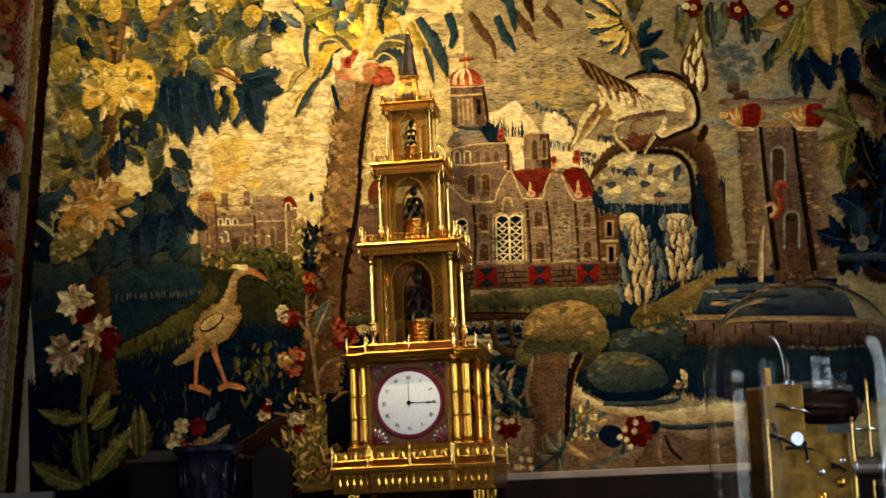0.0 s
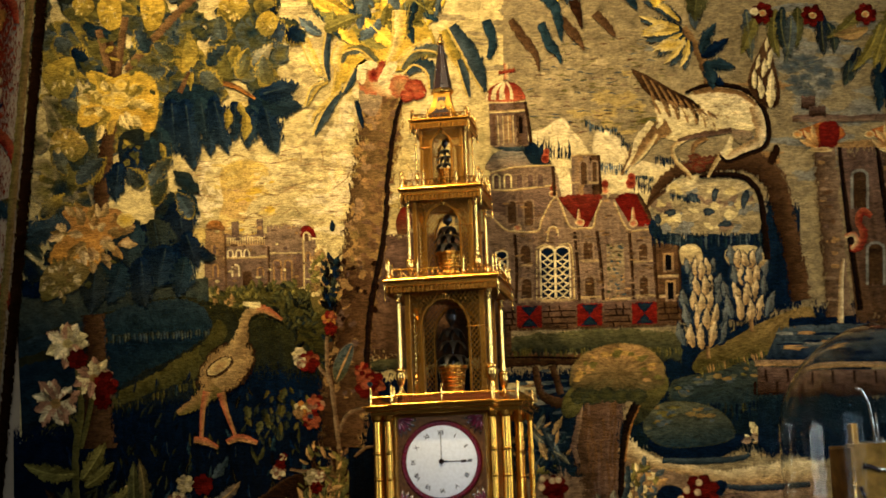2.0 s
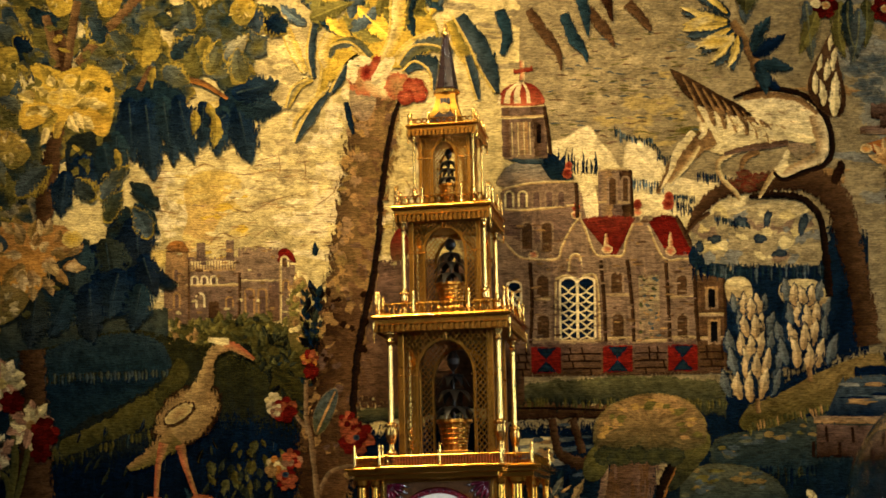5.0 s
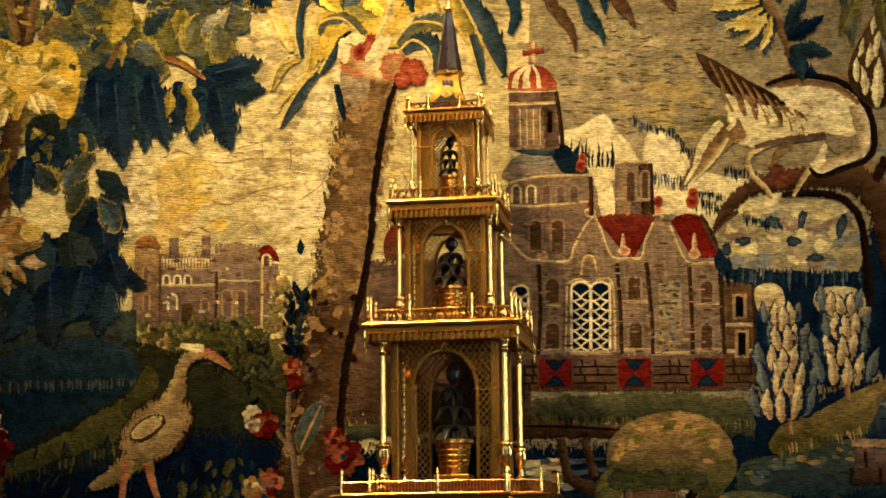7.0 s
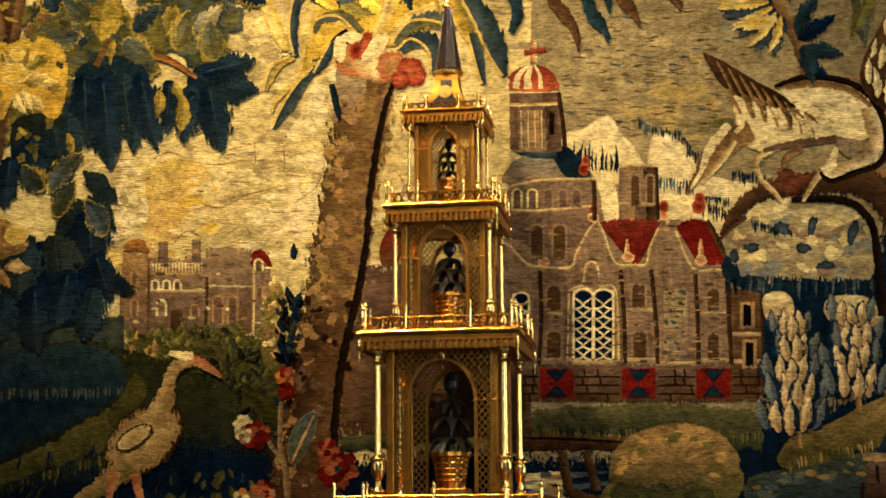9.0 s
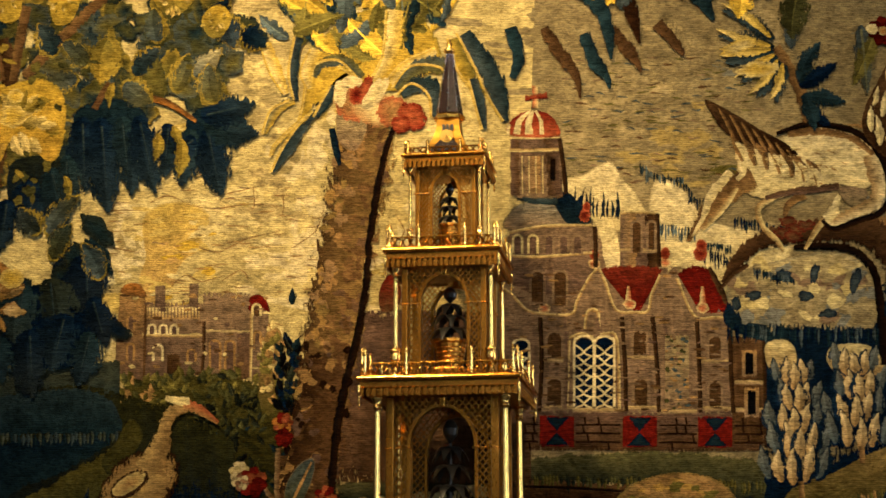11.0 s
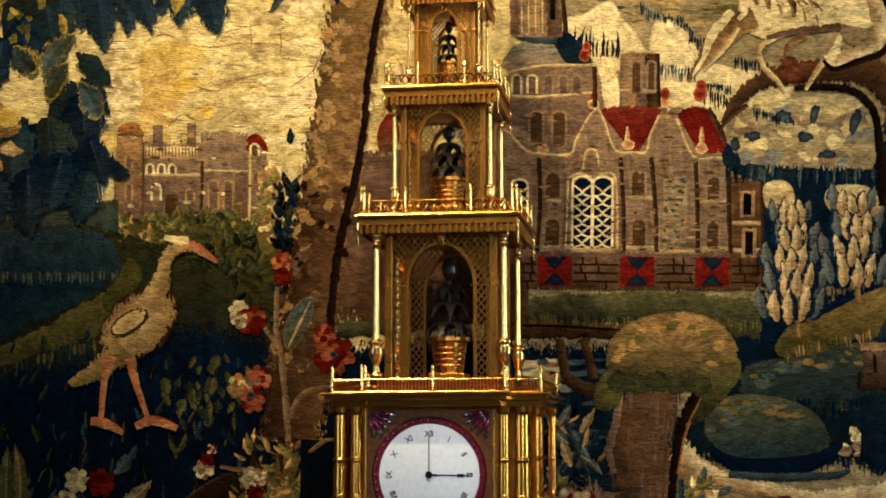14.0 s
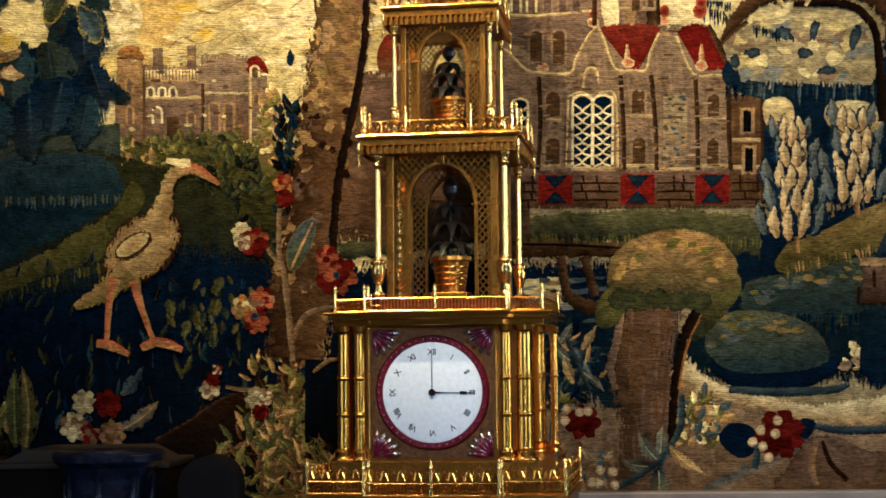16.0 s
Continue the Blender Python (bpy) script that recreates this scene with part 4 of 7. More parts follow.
for k in range(300):
    u, v = rng.uniform(900, 1290), rng.uniform(400, 648)
    if not (1014 < u < 1086 and v > 508) and not (v < 478 and (1060 < u < 1160 or u > 1190)):
        blob("castle_stone", u, v, rng.uniform(3, 12), rng.uniform(1, 2.6), shade(rng.choice((STONE, TAN, MAUVE, BROWN, STONE)), rng.uniform(0.6, 1.15)), None, 0, 0.25, 8)
for k in range(60):
    blob("castle_stone", rng.uniform(1176, 1214), rng.uniform(512, 638), rng.uniform(2, 6), rng.uniform(1.5, 4), rng.choice((SLATE, MOSS, STONE, TAN)), None, 0, 0.3, 8)
for u, w in ((985, 30), (1130, 30), (1262, 30)):
    pane("shield", u - w, 652, u + w, 706, RED, shade(RED, 0.85))
    cloth.over()
    fan("shield_cross", [(u - 22, 654), (u + 22, 654), (u, 680)], NAVY, TEAL)
    fan("shield_cross", [(u - 22, 704), (u + 22, 704), (u, 680)], NAVY, TEAL)
for u0, u1 in ((1018, 1096), (1164, 1230), (1296, 1346), (920, 952)):
    for r in range(3):
        stroke("wall_course", [(u0, 668 + 15 * r, 1.6), ((u0 + u1) / 2, 667 + 15 * r, 1.6), (u1, 668 + 15 * r, 1.6)], UMBER, fine=2)
    for k in range(6):
        u = rng.uniform(u0 + 4, u1 - 4)
        r = k % 4
        stroke("wall_course", [(u, 654 + 15 * r, 1.8), (u + 2, 667 + 15 * r, 1.8)], UMBER, fine=1)
cloth.over()

# pale foliage and clipped trees below the bough
field("pale_thicket", [(1352, 430), (1400, 400), (1480, 380), (1560, 400), (1640, 420)], [(1352, 720), (1400, 745), (1480, 720), (1560, 700), (1640, 690)], blend(NAVY, TEAL, 0.4), NAVY, 4)
shape("pale_thicket", [(1275, 480), (1300, 440), (1400, 440), (1400, 520), (1350, 520), (1300, 505)], NAVY, TEAL, NAVY)
shape("thicket_light", [(1280, 440), (1295, 405), (1340, 385), (1400, 372), (1470, 362), (1525, 385), (1552, 430), (1552, 480), (1480, 500), (1400, 490), (1320, 486)], blend(PALE, GREY, 0.6), GREY, HAZE)
cloth.over()
for k in range(70):
    blob("thicket_leaf", rng.uniform(1290, 1545), rng.uniform(385, 490), rng.uniform(8, 22), rng.uniform(5, 13), rng.choice((PALE, SKY, GREY, HAZE, STONE, GREY)), None, rng.uniform(-40, 40), 0.3, 12)
for u, v, ru, rv in ((1380, 405, 16, 12), (1436, 400, 9, 18), (1508, 415, 9, 22), (1330, 440, 14, 9), (1420, 440, 14, 10), (1460, 470, 18, 8), (1300, 455, 9, 14)):
    blob("thicket_shade", u, v, ru, rv, NAVY, SLATE, rng.uniform(-20, 20), 0.25, 16)
comb("blue_fringe", 1285, 488, 1560, 494, 34, 6, (NAVY, SLATE, TEAL, NAVY), 90)
comb("blue_fringe", 1330, 388, 1400, 410, 20, 6, (NAVY, SLATE, TEAL), 90)
shape("clipped_top", [(1352, 560), (1350, 525), (1380, 515), (1402, 530), (1402, 570), (1370, 590)], PALE, TAN, SLATE)
shape("clipped_top", [(1460, 560), (1462, 530), (1500, 522), (1540, 530), (1560, 570), (1500, 590)], PALE, TAN, SLATE)
cloth.over()
for u, v, w, tiers in ((1404, 560, 30, 5), (1510, 540, 34, 4)):
    for t in range(tiers):
        for q in (-1, 1, -0.5, 0.5, 0):
            lean, size = 14 * q + rng.uniform(-6, 6), (48 + 4 * t) * rng.uniform(0.85, 1.1)
            base = (u + w * q * (0.75 + 0.16 * t) + (t % 2) * 10 - 5, v + 42 * t + 44 - 12 * abs(q))
            leaf("clipped_tree", base[0], base[1] + 3, size + 6, 270 + lean, 16, shade(NAVY, 1.5), TEAL, False)
            cloth.depth += 0.00002
            leaf("clipped_tree", base[0], base[1], size, 270 + lean, 12.5, SLATE if abs(q) == 1 else TAN, HAZE if abs(q) == 1 else CREAM, False)
        cloth.over()
    stroke("clipped_tree", [(u + 8, v + 42 * tiers - 6, 5), (u + 10, v + 42 * tiers + 24, 5)], TAN, BROWN)
cloth.over()

# pool with its parapet, and the tower with red capitals
cloth.sheet = None
stroke("pool", [(1265, 500, 8), (1340, 497, 7), (1480, 500, 8)], NAVY, NAVY)
field("pool", [(1250, 508), (1340, 502), (1500, 506)], [(1226, 562), (1340, 564), (1520, 562)], SLATE, NAVY, 2)
for k in range(16):
    blob("pool_glint", rng.uniform(1250, 1440), rng.uniform(515, 545), rng.uniform(14, 34), rng.uniform(1.5, 4), rng.choice((HAZE, TAN, SLATE, NAVY)), None, 0, 0.3, 10)
stroke("parapet", [(1212, 563, 5), (1340, 562, 5), (1620, 564, 5)], STONE, TAN)
pane("parapet_wall", 1216, 569, 1640, 612, MAUVE, UMBER)
for k in range(11):
    stroke("parapet_joint", [(1228 + 34 * k, 572, 2), (1230 + 34 * k, 592, 2)], UMBER)
    stroke("parapet_joint", [(1212 + 34 * k, 592, 2), (1212 + 34 * k, 612, 2)], UMBER)
field("low_bush", [(1216, 612), (1300, 606), (1640, 606)], [(1216, 700), (1300, 716), (1640, 716)], shade(TEAL, 0.8), NAVY, 6)
cloth.over()
pane("tower", 1340, 226, 1412, 500, MAUVE, shade(BROWN, 0.8), 30)
stroke("tower_column", [(1322, 226, 20), (1330, 330, 22), (1344, 490, 24)], STONE, shade(BROWN, 0.7))
stroke("tower_column", [(1428, 228, 22), (1440, 330, 26), (1464, 490, 30)], STONE, shade(BROWN, 0.7))
cloth.over()
for k in range(70):
    v = rng.uniform(235, 490)
    blob("tower_stone", rng.choice((1314, 1420)) + (v - 228) * 0.11 + rng.uniform(-8, 14), v, rng.uniform(3, 9), rng.uniform(1.5, 4), rng.choice((TAN, STONE, MAUVE, BROWN)), None, 0, 0.25, 8)
stroke("tower_shadow", [(1345, 226, 3), (1356, 330, 4), (1376, 480, 5)], UMBER, BLACK)
stroke("tower_shadow", [(1403, 226, 3), (1418, 330, 5), (1440, 480, 6)], UMBER, BLACK)
for u0, u1, v in ((1272, 1360, 182), (1362, 1456, 182)):
    stroke("tower_ledge", [(u0, v, 5), ((u0 + u1) / 2, v - 3, 6), (u1, v, 5)], MAUVE, BROWN)
pane("tower_ledge", 1280, 178, 1460, 186, MAUVE, STONE)
pane("tower_top", 1286, 146, 1308, 166, MAUVE, UMBER)
pane("tower_top", 1298, 162, 1324, 178, MAUVE, UMBER)
cloth.over()
for u in (1316, 1428):
    shape("capital", [(u - 40, 202), (u - 20, 194), (u + 4, 186), (u + 28, 192), (u + 40, 206), (u + 28, 216), (u + 20, 228), (u - 16, 228), (u - 24, 212)], ORANGE, RED, shade(RED, 0.8))
    shape("capital_shade", [(u - 2, 190), (u + 24, 186), (u + 30, 204), (u + 22, 226), (u + 2, 226)], RED, shade(RED, 0.8), RED)
    for a, ln in ((258, 36), (232, 34), (205, 30)):
        leaf("capital_leaf", u - 6, 226, ln, a, 7, ORANGE, PALE, False)
    blob("capital_scroll", u - 36, 206, 8, 6, PALE, ORANGE)
    blob("capital_base", u, 230, 20, 4, PALE, TAN)
arch_window("tower_window", 1376, 262, 12, 60, HAZE, shade(BROWN, 0.6))
arch_window("tower_window", 1400, 375, 13, 66, HAZE, shade(BROWN, 0.6))
stroke("tower_scroll", [(1394, 334, 4), (1380, 326, 6), (1374, 342, 6), (1382, 362, 8), (1374, 382, 7), (1360, 384, 5)], RED, CORAL)
stroke("tower_scroll", [(1352, 366, 3), (1366, 362, 4), (1372, 374, 4), (1362, 386, 3)], CORAL, PALE)
stroke("fountain_jet", [(1350, 400, 2), (1346, 440, 4), (1345, 500, 5)], CREAM, TAN)
cloth.over()

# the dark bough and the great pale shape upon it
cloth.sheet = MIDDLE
stroke("bough", [(1275, 418, 4), (1300, 380, 14), (1340, 345, 18), (1400, 330, 22), (1470, 322, 26), (1530, 325, 34), (1580, 370, 34), (1600, 450, 30), (1625, 560, 28), (1640, 660, 30)], BROWN, UMBER)
stroke("bough", [(1370, 0, 10), (1400, 50, 12), (1420, 100, 13), (1430, 145, 14)], TAN, BROWN)
stroke("bough", [(1570, 330, 9), (1585, 300, 12), (1584, 285, 4)], UMBER)
cloth.over()
stroke("bough_shadow", [(1400, 355, 4), (1460, 352, 8), (1510, 362, 9), (1542, 400, 9), (1552, 460, 9), (1560, 560, 10)], UMBER, BLACK)
stroke("bough_shadow", [(1270, 430, 3), (1290, 405, 5), (1320, 385, 4)], UMBER, BROWN)
for u, v in ((1390, 310), (1405, 322), (1380, 330), (1420, 316), (1400, 336)):
    blob("red_moss", u, v, 16, 10, shade(RED, 0.7), BROWN, 0, 0.3)
cloth.over()
shape("pale_shape", [(1300, 180), (1340, 165), (1385, 158), (1440, 142), (1500, 150), (1545, 180), (1556, 225), (1530, 250), (1480, 244), (1420, 250), (1370, 270), (1320, 262), (1300, 220)], CREAM, PALE, TAN)
cloth.over()
stroke("pale_shape_neck", [(1536, 190, 16), (1548, 235, 17), (1544, 272, 15), (1508, 292, 12), (1472, 308, 10), (1450, 304, 4)], CREAM, TAN)
shape("pale_shape_shade", [(1478, 250), (1505, 247), (1530, 255), (1526, 270), (1505, 282), (1488, 272)], STONE, GREY, BROWN)
stroke("pale_shape_neck", [(1330, 232, 22), (1290, 252, 24), (1255, 285, 18), (1230, 320, 9), (1214, 345, 3)], TAN, BROWN)
stroke("pale_shape_light", [(1290, 222, 8), (1256, 262, 10), (1242, 300, 5), (1222, 336, 2)], PALE, CREAM)
stroke("pale_shape_light", [(1300, 250, 4), (1276, 286, 6), (1240, 325, 3)], PALE, TAN)
stroke("pale_shape_light", [(1300, 236, 4), (1312, 222, 5), (1306, 206, 3)], CREAM, PALE)
stroke("pale_shape_limb", [(1366, 266, 6), (1338, 286, 6), (1346, 318, 5), (1372, 345, 5), (1382, 362, 3)], PALE, TAN)
stroke("pale_shape_limb", [(1420, 262, 8), (1392, 278, 7), (1384, 300, 4)], TAN, BROWN)
stroke("pale_shape_limb", [(1452, 306, 6), (1436, 330, 5), (1420, 358, 3)], PALE, TAN)
stroke("pale_shape_limb", [(1480, 262, 3), (1470, 290, 12), (1456, 305, 8)], PALE, CREAM)
cloth.over()
stroke("dark_outline", [(1370, 154, 3), (1420, 139, 6), (1480, 142, 7), (1530, 164, 7), (1562, 210, 7), (1568, 260, 7), (1556, 290, 6), (1510, 308, 6), (1470, 322, 5), (1450, 306, 3)], UMBER, BLACK)
stroke("brown_edge", [(1390, 156, 6), (1440, 150, 8), (1500, 160, 7), (1540, 190, 5)], BROWN, TAN)
stroke("brown_edge", [(1350, 268, 4), (1400, 256, 7), (1450, 250, 8), (1480, 246, 6)], BROWN, MAUVE)
shape("dark_fan", [(1244, 94), (1290, 116), (1340, 146), (1385, 170), (1408, 192), (1360, 190), (1310, 172), (1276, 150), (1256, 122)], shade(BROWN, 0.7), UMBER, BLACK)
cloth.over()
for k in range(7):
    stroke("fan_plume", [(1268 + 20 * k, 110 + 12 * k, 1.5), (1282 + 20 * k, 134 + 11 * k, 3.0), (1296 + 19 * k, 164 + 8 * k, 2.5)], BROWN, TAN)
for k in range(7):
    stroke("fan_plume", [(1290 + 22 * k, 158 + 7 * k, 2), (1302 + 23 * k, 178 + 7 * k, 8), (1310 + 22 * k, 204 + 7 * k, 3)], BROWN, TAN)
    stroke("fan_plume", [(1298 + 22 * k, 170 + 7 * k, 2), (1312 + 22 * k, 186 + 7 * k, 6), (1318 + 21 * k, 212 + 6 * k, 2)], CREAM, PALE)
for k in range(40):
    blob("body_stitch", rng.uniform(1320, 1530), rng.uniform(170, 245), rng.uniform(3, 8), rng.uniform(0.8, 1.8), rng.choice((TAN, TAN, PALE)), None, rng.uniform(-10, 30), 0.2, 8)
cloth.sheet = None
shape("upright_plume", [(1234, 52), (1244, 90), (1254, 140), (1246, 164), (1224, 160), (1204, 134), (1206, 106), (1220, 76)], BROWN, UMBER, BROWN)
cloth.over()
for u, v, ln, a, w in ((1238, 164, 60, 272, 9), (1224, 150, 36, 262, 6), (1214, 134, 30, 268, 5), (1226, 116, 30, 276, 5), (1236, 104, 34, 278, 5), (1232, 76, 24, 276, 4), (1216, 104, 24, 282, 4)):
    leaf("plume_barb", u, v, ln, a, w, PALE, CREAM, False)
cloth.over()

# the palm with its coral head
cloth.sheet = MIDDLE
stroke("palm_trunk", [(650, 120, 56), (642, 200, 62), (628, 290, 60), (610, 380, 58), (595, 480, 58), (580, 580, 56), (562, 680, 56), (545, 780, 62), (530, 880, 66), (525, 980, 60)], blend(TAN, OLIVE, 0.25), shade(BROWN, 0.6))
cloth.over()
for k in range(230):
    q = rng.random()
    s = rng.uniform(-1, 1)
    col = rng.choice((TAN, OLIVE, blend(TAN, YELLOW, 0.3), STONE)) if s < -0.2 else rng.choice((BROWN, MAUVE, BROWN, blend(TAN, BROWN, 0.5)))
    blob("palm_bark", 648 - 108 * q + 46 * s, 150 + 700 * q, rng.uniform(4, 12), rng.uniform(4, 13), blend(col, blend(TAN, BROWN, 0.3 if s < 0 else 0.9), 0.55), None, rng.uniform(-30, 30), 0.5, 12)
cloth.over()
stroke("palm_foot", [(588, 560, 50), (566, 660, 55), (548, 760, 60), (532, 880, 66), (525, 980, 60)], BROWN, UMBER, 0.25)
for k in range(90):
    q = rng.random()
    blob("palm_bark", 590 - 60 * q + rng.uniform(-46, 46), 530 + 330 * q, rng.uniform(4, 12), rng.uniform(4, 12), shade(rng.choice((TAN, BROWN, MAUVE, UMBER, BROWN)), 0.75), None, rng.uniform(-30, 30), 0.35, 10)
cloth.over()
stroke("palm_trunk_edge", [(700, 140, 4), (682, 190, 6), (668, 260, 7), (655, 350, 7), (648, 440, 7), (634, 520, 8), (612, 610, 8), (598, 700, 9), (590, 800, 9)], UMBER, BLACK)
stroke("palm_knot", [(588, 150, 5), (594, 180, 8), (602, 215, 3)], NAVY, TEAL)
shape("palm_grey", [(595, 150), (600, 120), (640, 120), (650, 150), (630, 190), (604, 180)], GREY, STONE, TAN)
cloth.over()
shape("palm_crown", [(540, 60), (560, 0), (640, -60), (740, -50), (780, 20), (740, 70), (690, 84), (650, 70), (600, 60), (556, 110)], blend(YELLOW, OLIVE, 0.25), YELLOW, OLIVE)
clump("palm_leaf", 650, -30, 150, 60, 60, (YELLOW, OLIVE, SLATE, OLIVE, TEAL), 90, (200, 340), 0.2)
cloth.over()
for rows, col, oth in (
        (((660, 70, 8), (690, 20, 14), (700, -60, 18)), PALE, YELLOW),
        (((650, 72, 8), (600, 35, 12), (560, 48, 12), (545, 110, 9), (530, 150, 4)), YELLOW, blend(YELLOW, OLIVE, 0.5)),
        (((560, 10, 10), (545, 50, 13), (550, 80, 6)), YELLOW, PALE),
        (((640, 60, 8), (610, 30, 12), (570, 36, 10), (556, 60, 5)), SLATE, OLIVE),
        (((470, 0, 10), (490, 50, 13), (508, 90, 5)), YELLOW, PALE),
        (((530, -10, 9), (520, 50, 9), (525, 100, 5)), TEAL, SLATE),
        (((520, 100, 7), (490, 120, 10), (470, 160, 4)), YELLOW, SLATE),
        (((560, 120, 6), (535, 150, 10), (510, 190, 11), (485, 228, 3)), SLATE, TEAL),
        (((545, 130, 4), (520, 150, 4), (490, 180, 3), (482, 200, 2)), YELLOW, PALE),
        (((590, 75, 5), (580, 100, 9), (560, 130, 5)), TEAL, SLATE),
        (((690, 70, 8), (720, 35, 10), (770, 10, 8)), YELLOW, PALE),
        (((700, 80, 8), (740, 40, 16), (790, 40, 16), (800, 60, 6)), SLATE, OLIVE),
        (((710, 90, 8), (745, 70, 18), (775, 90, 18), (770, 130, 8)), TEAL, SLATE),
        (((800, -10, 10), (820, 40, 16), (850, 90, 10)), OLIVE, YELLOW),
        (((820, -20, 14), (860, 40, 22), (880, 90, 20), (894, 136, 5)), TEAL, SLATE),
        (((835, 60, 8), (850, 110, 10), (856, 150, 4)), SLATE, TEAL)):
    stroke("palm_frond", rows, col, oth)
    cloth.depth += 0.00002
    stroke("frond_edge", [(r[0] - r[2], r[1], 2.2) for r in rows], blend(YELLOW, CREAM, 0.5), YELLOW)
    cloth.depth += 0.00002
cloth.over()
for u, v, ru, rv, rot, col, oth in ((625, 110, 28, 24, 20, CORAL, TAN), (660, 115, 36, 26, 30, blend(TAN, CORAL, 0.4), PALE), (694, 120, 24, 24, 20, CORAL, TAN), (728, 128, 24, 20, 30, RED, CORAL), (708, 142, 14, 14, 0, RED, CORAL), (624, 68, 16, 9, 10, CREAM, PALE), (602, 88, 10, 20, 0, CREAM, PALE), (646, 82, 9, 24, 20, RED, CORAL), (664, 88, 12, 30, 35, CREAM, PALE), (630, 92, 10, 14, 10, CORAL, RED)):
    blob("palm_head", u, v, ru * 1.2, rv * 1.2, col, oth, rot, 0.08)
    cloth.depth += 0.00002
cloth.over()

# the flowering shrub before the palm
cloth.sheet = FOOT
for p in (((500, 470, 4), (480, 450, 4), (470, 430, 3)), ((497, 480, 4), (494, 420, 5), (495, 370, 4)), ((510, 520, 6), (500, 470, 5), (492, 440, 4)), ((520, 600, 5), (540, 560, 5), (580, 545, 4), (620, 548, 3)), ((555, 660, 3), (580, 640, 4), (605, 635, 2)), ((470, 690, 3), (430, 690, 4), (400, 685, 3)), ((520, 640, 6), (512, 560, 6), (505, 500, 6))):
    stroke("shrub_stem", p, blend(TAN, SLATE, 0.4), BROWN)
shape("shrub_leaf", [(512, 480), (508, 440), (530, 400), (556, 386), (560, 405), (548, 445), (530, 475)], SLATE, MOSS, TAN)
stroke("shrub_leaf_rib", [(516, 476, 2), (534, 436, 2.5), (554, 394, 1.5)], TAN)
leaf("shrub_leaf", 215, 700, 64, -52, 14, SLATE, TEAL, False)
leaf("shrub_leaf", 218, 760, 80, -38, 17, SLATE, TAN, True)
leaf("shrub_leaf", 45, 800, 150, -92, 22, MOSS, blend(MOSS, TAN, 0.4), True, 4)
leaf("shrub_leaf", 20, 770, 60, -100, 14, TAN, PALE, False)
cloth.over()
for u, v, r, dyes in ((428, 412, 18, (CREAM, PALE)), (452, 430, 26, (RED, CORAL, RED)), (430, 430, 15, (CREAM, BLUSH)), (432, 545, 22, (TAN, PALE, ORANGE)), (465, 530, 22, (CORAL, RED, BLUSH)), (455, 570, 22, (CORAL, RED, CORAL)), (502, 326, 18, (CORAL, ORANGE, RED)), (505, 352, 16, (shade(RED, 0.7), RED)), (596, 488, 36, (CORAL, RED, RED, CORAL)), (580, 455, 20, (CORAL, RED)), (372, 690, 18, (CREAM, BLUSH)), (378, 672, 13, (RED, RED)), (385, 655, 10, (RED, CREAM)), (455, 705, 20, (CREAM, PALE)), (462, 730, 15, (RED, shade(RED, 0.7))), (472, 705, 13, (BLUSH, CREAM)), (132, 755, 26, (CREAM, BLUSH, PALE)), (150, 712, 22, (PALE, CREAM)), (192, 716, 25, (RED, shade(RED, 0.8), RED)), (160, 770, 20, (RED, BLUSH)), (200, 768, 24, (TAN, BLUSH))):
    rose("blossom", u, v, r, dyes)
for u, v in ((158, 742), (596, 488), (452, 560)):
    blob("blossom_eye", u, v, 7, 6, SLATE, NAVY)
cloth.over()
cloth.sheet = MIDDLE

# big dark fronds from above
for rows, col in ((((960, -30, 10), (985, 10, 14), (1008, 40, 12), (1020, 66, 6), (1024, 94, 2)), shade(BROWN, 0.6)), (((1030, -20, 12), (1050, 30, 16), (1070, 55, 9), (1076, 78, 2)), TEAL), (((1080, -30, 10), (1110, 10, 14), (1124, 30, 8), (1132, 48, 2)), shade(BROWN, 0.6)), (((1160, -40, 14), (1195, 0, 10), (1206, 18, 2)), shade(BROWN, 0.6)), (((900, -30, 14), (915, 20, 14), (905, 60, 6)), TEAL)):
    stroke("dark_frond", rows, col, shade(col, 1.8), fine=10)
cloth.sheet = None
for u0, v0, u1, v1, u2, v2, w, col in ((790, -60, 890, -10, 912, 60, 13, TEAL), (850, -60, 920, -20, 944, 40, 13, UMBER), (960, -60, 1010, -20, 1030, 10, 12, TEAL), (760, -90, 840, -50, 890, -10, 16, OLIVE)):
    stroke("dark_frond", [(u0, v0, 5), (u1, v1, w), (u2, v2, 1.5)], col, shade(col, 1.7), fine=12)
cloth.over()

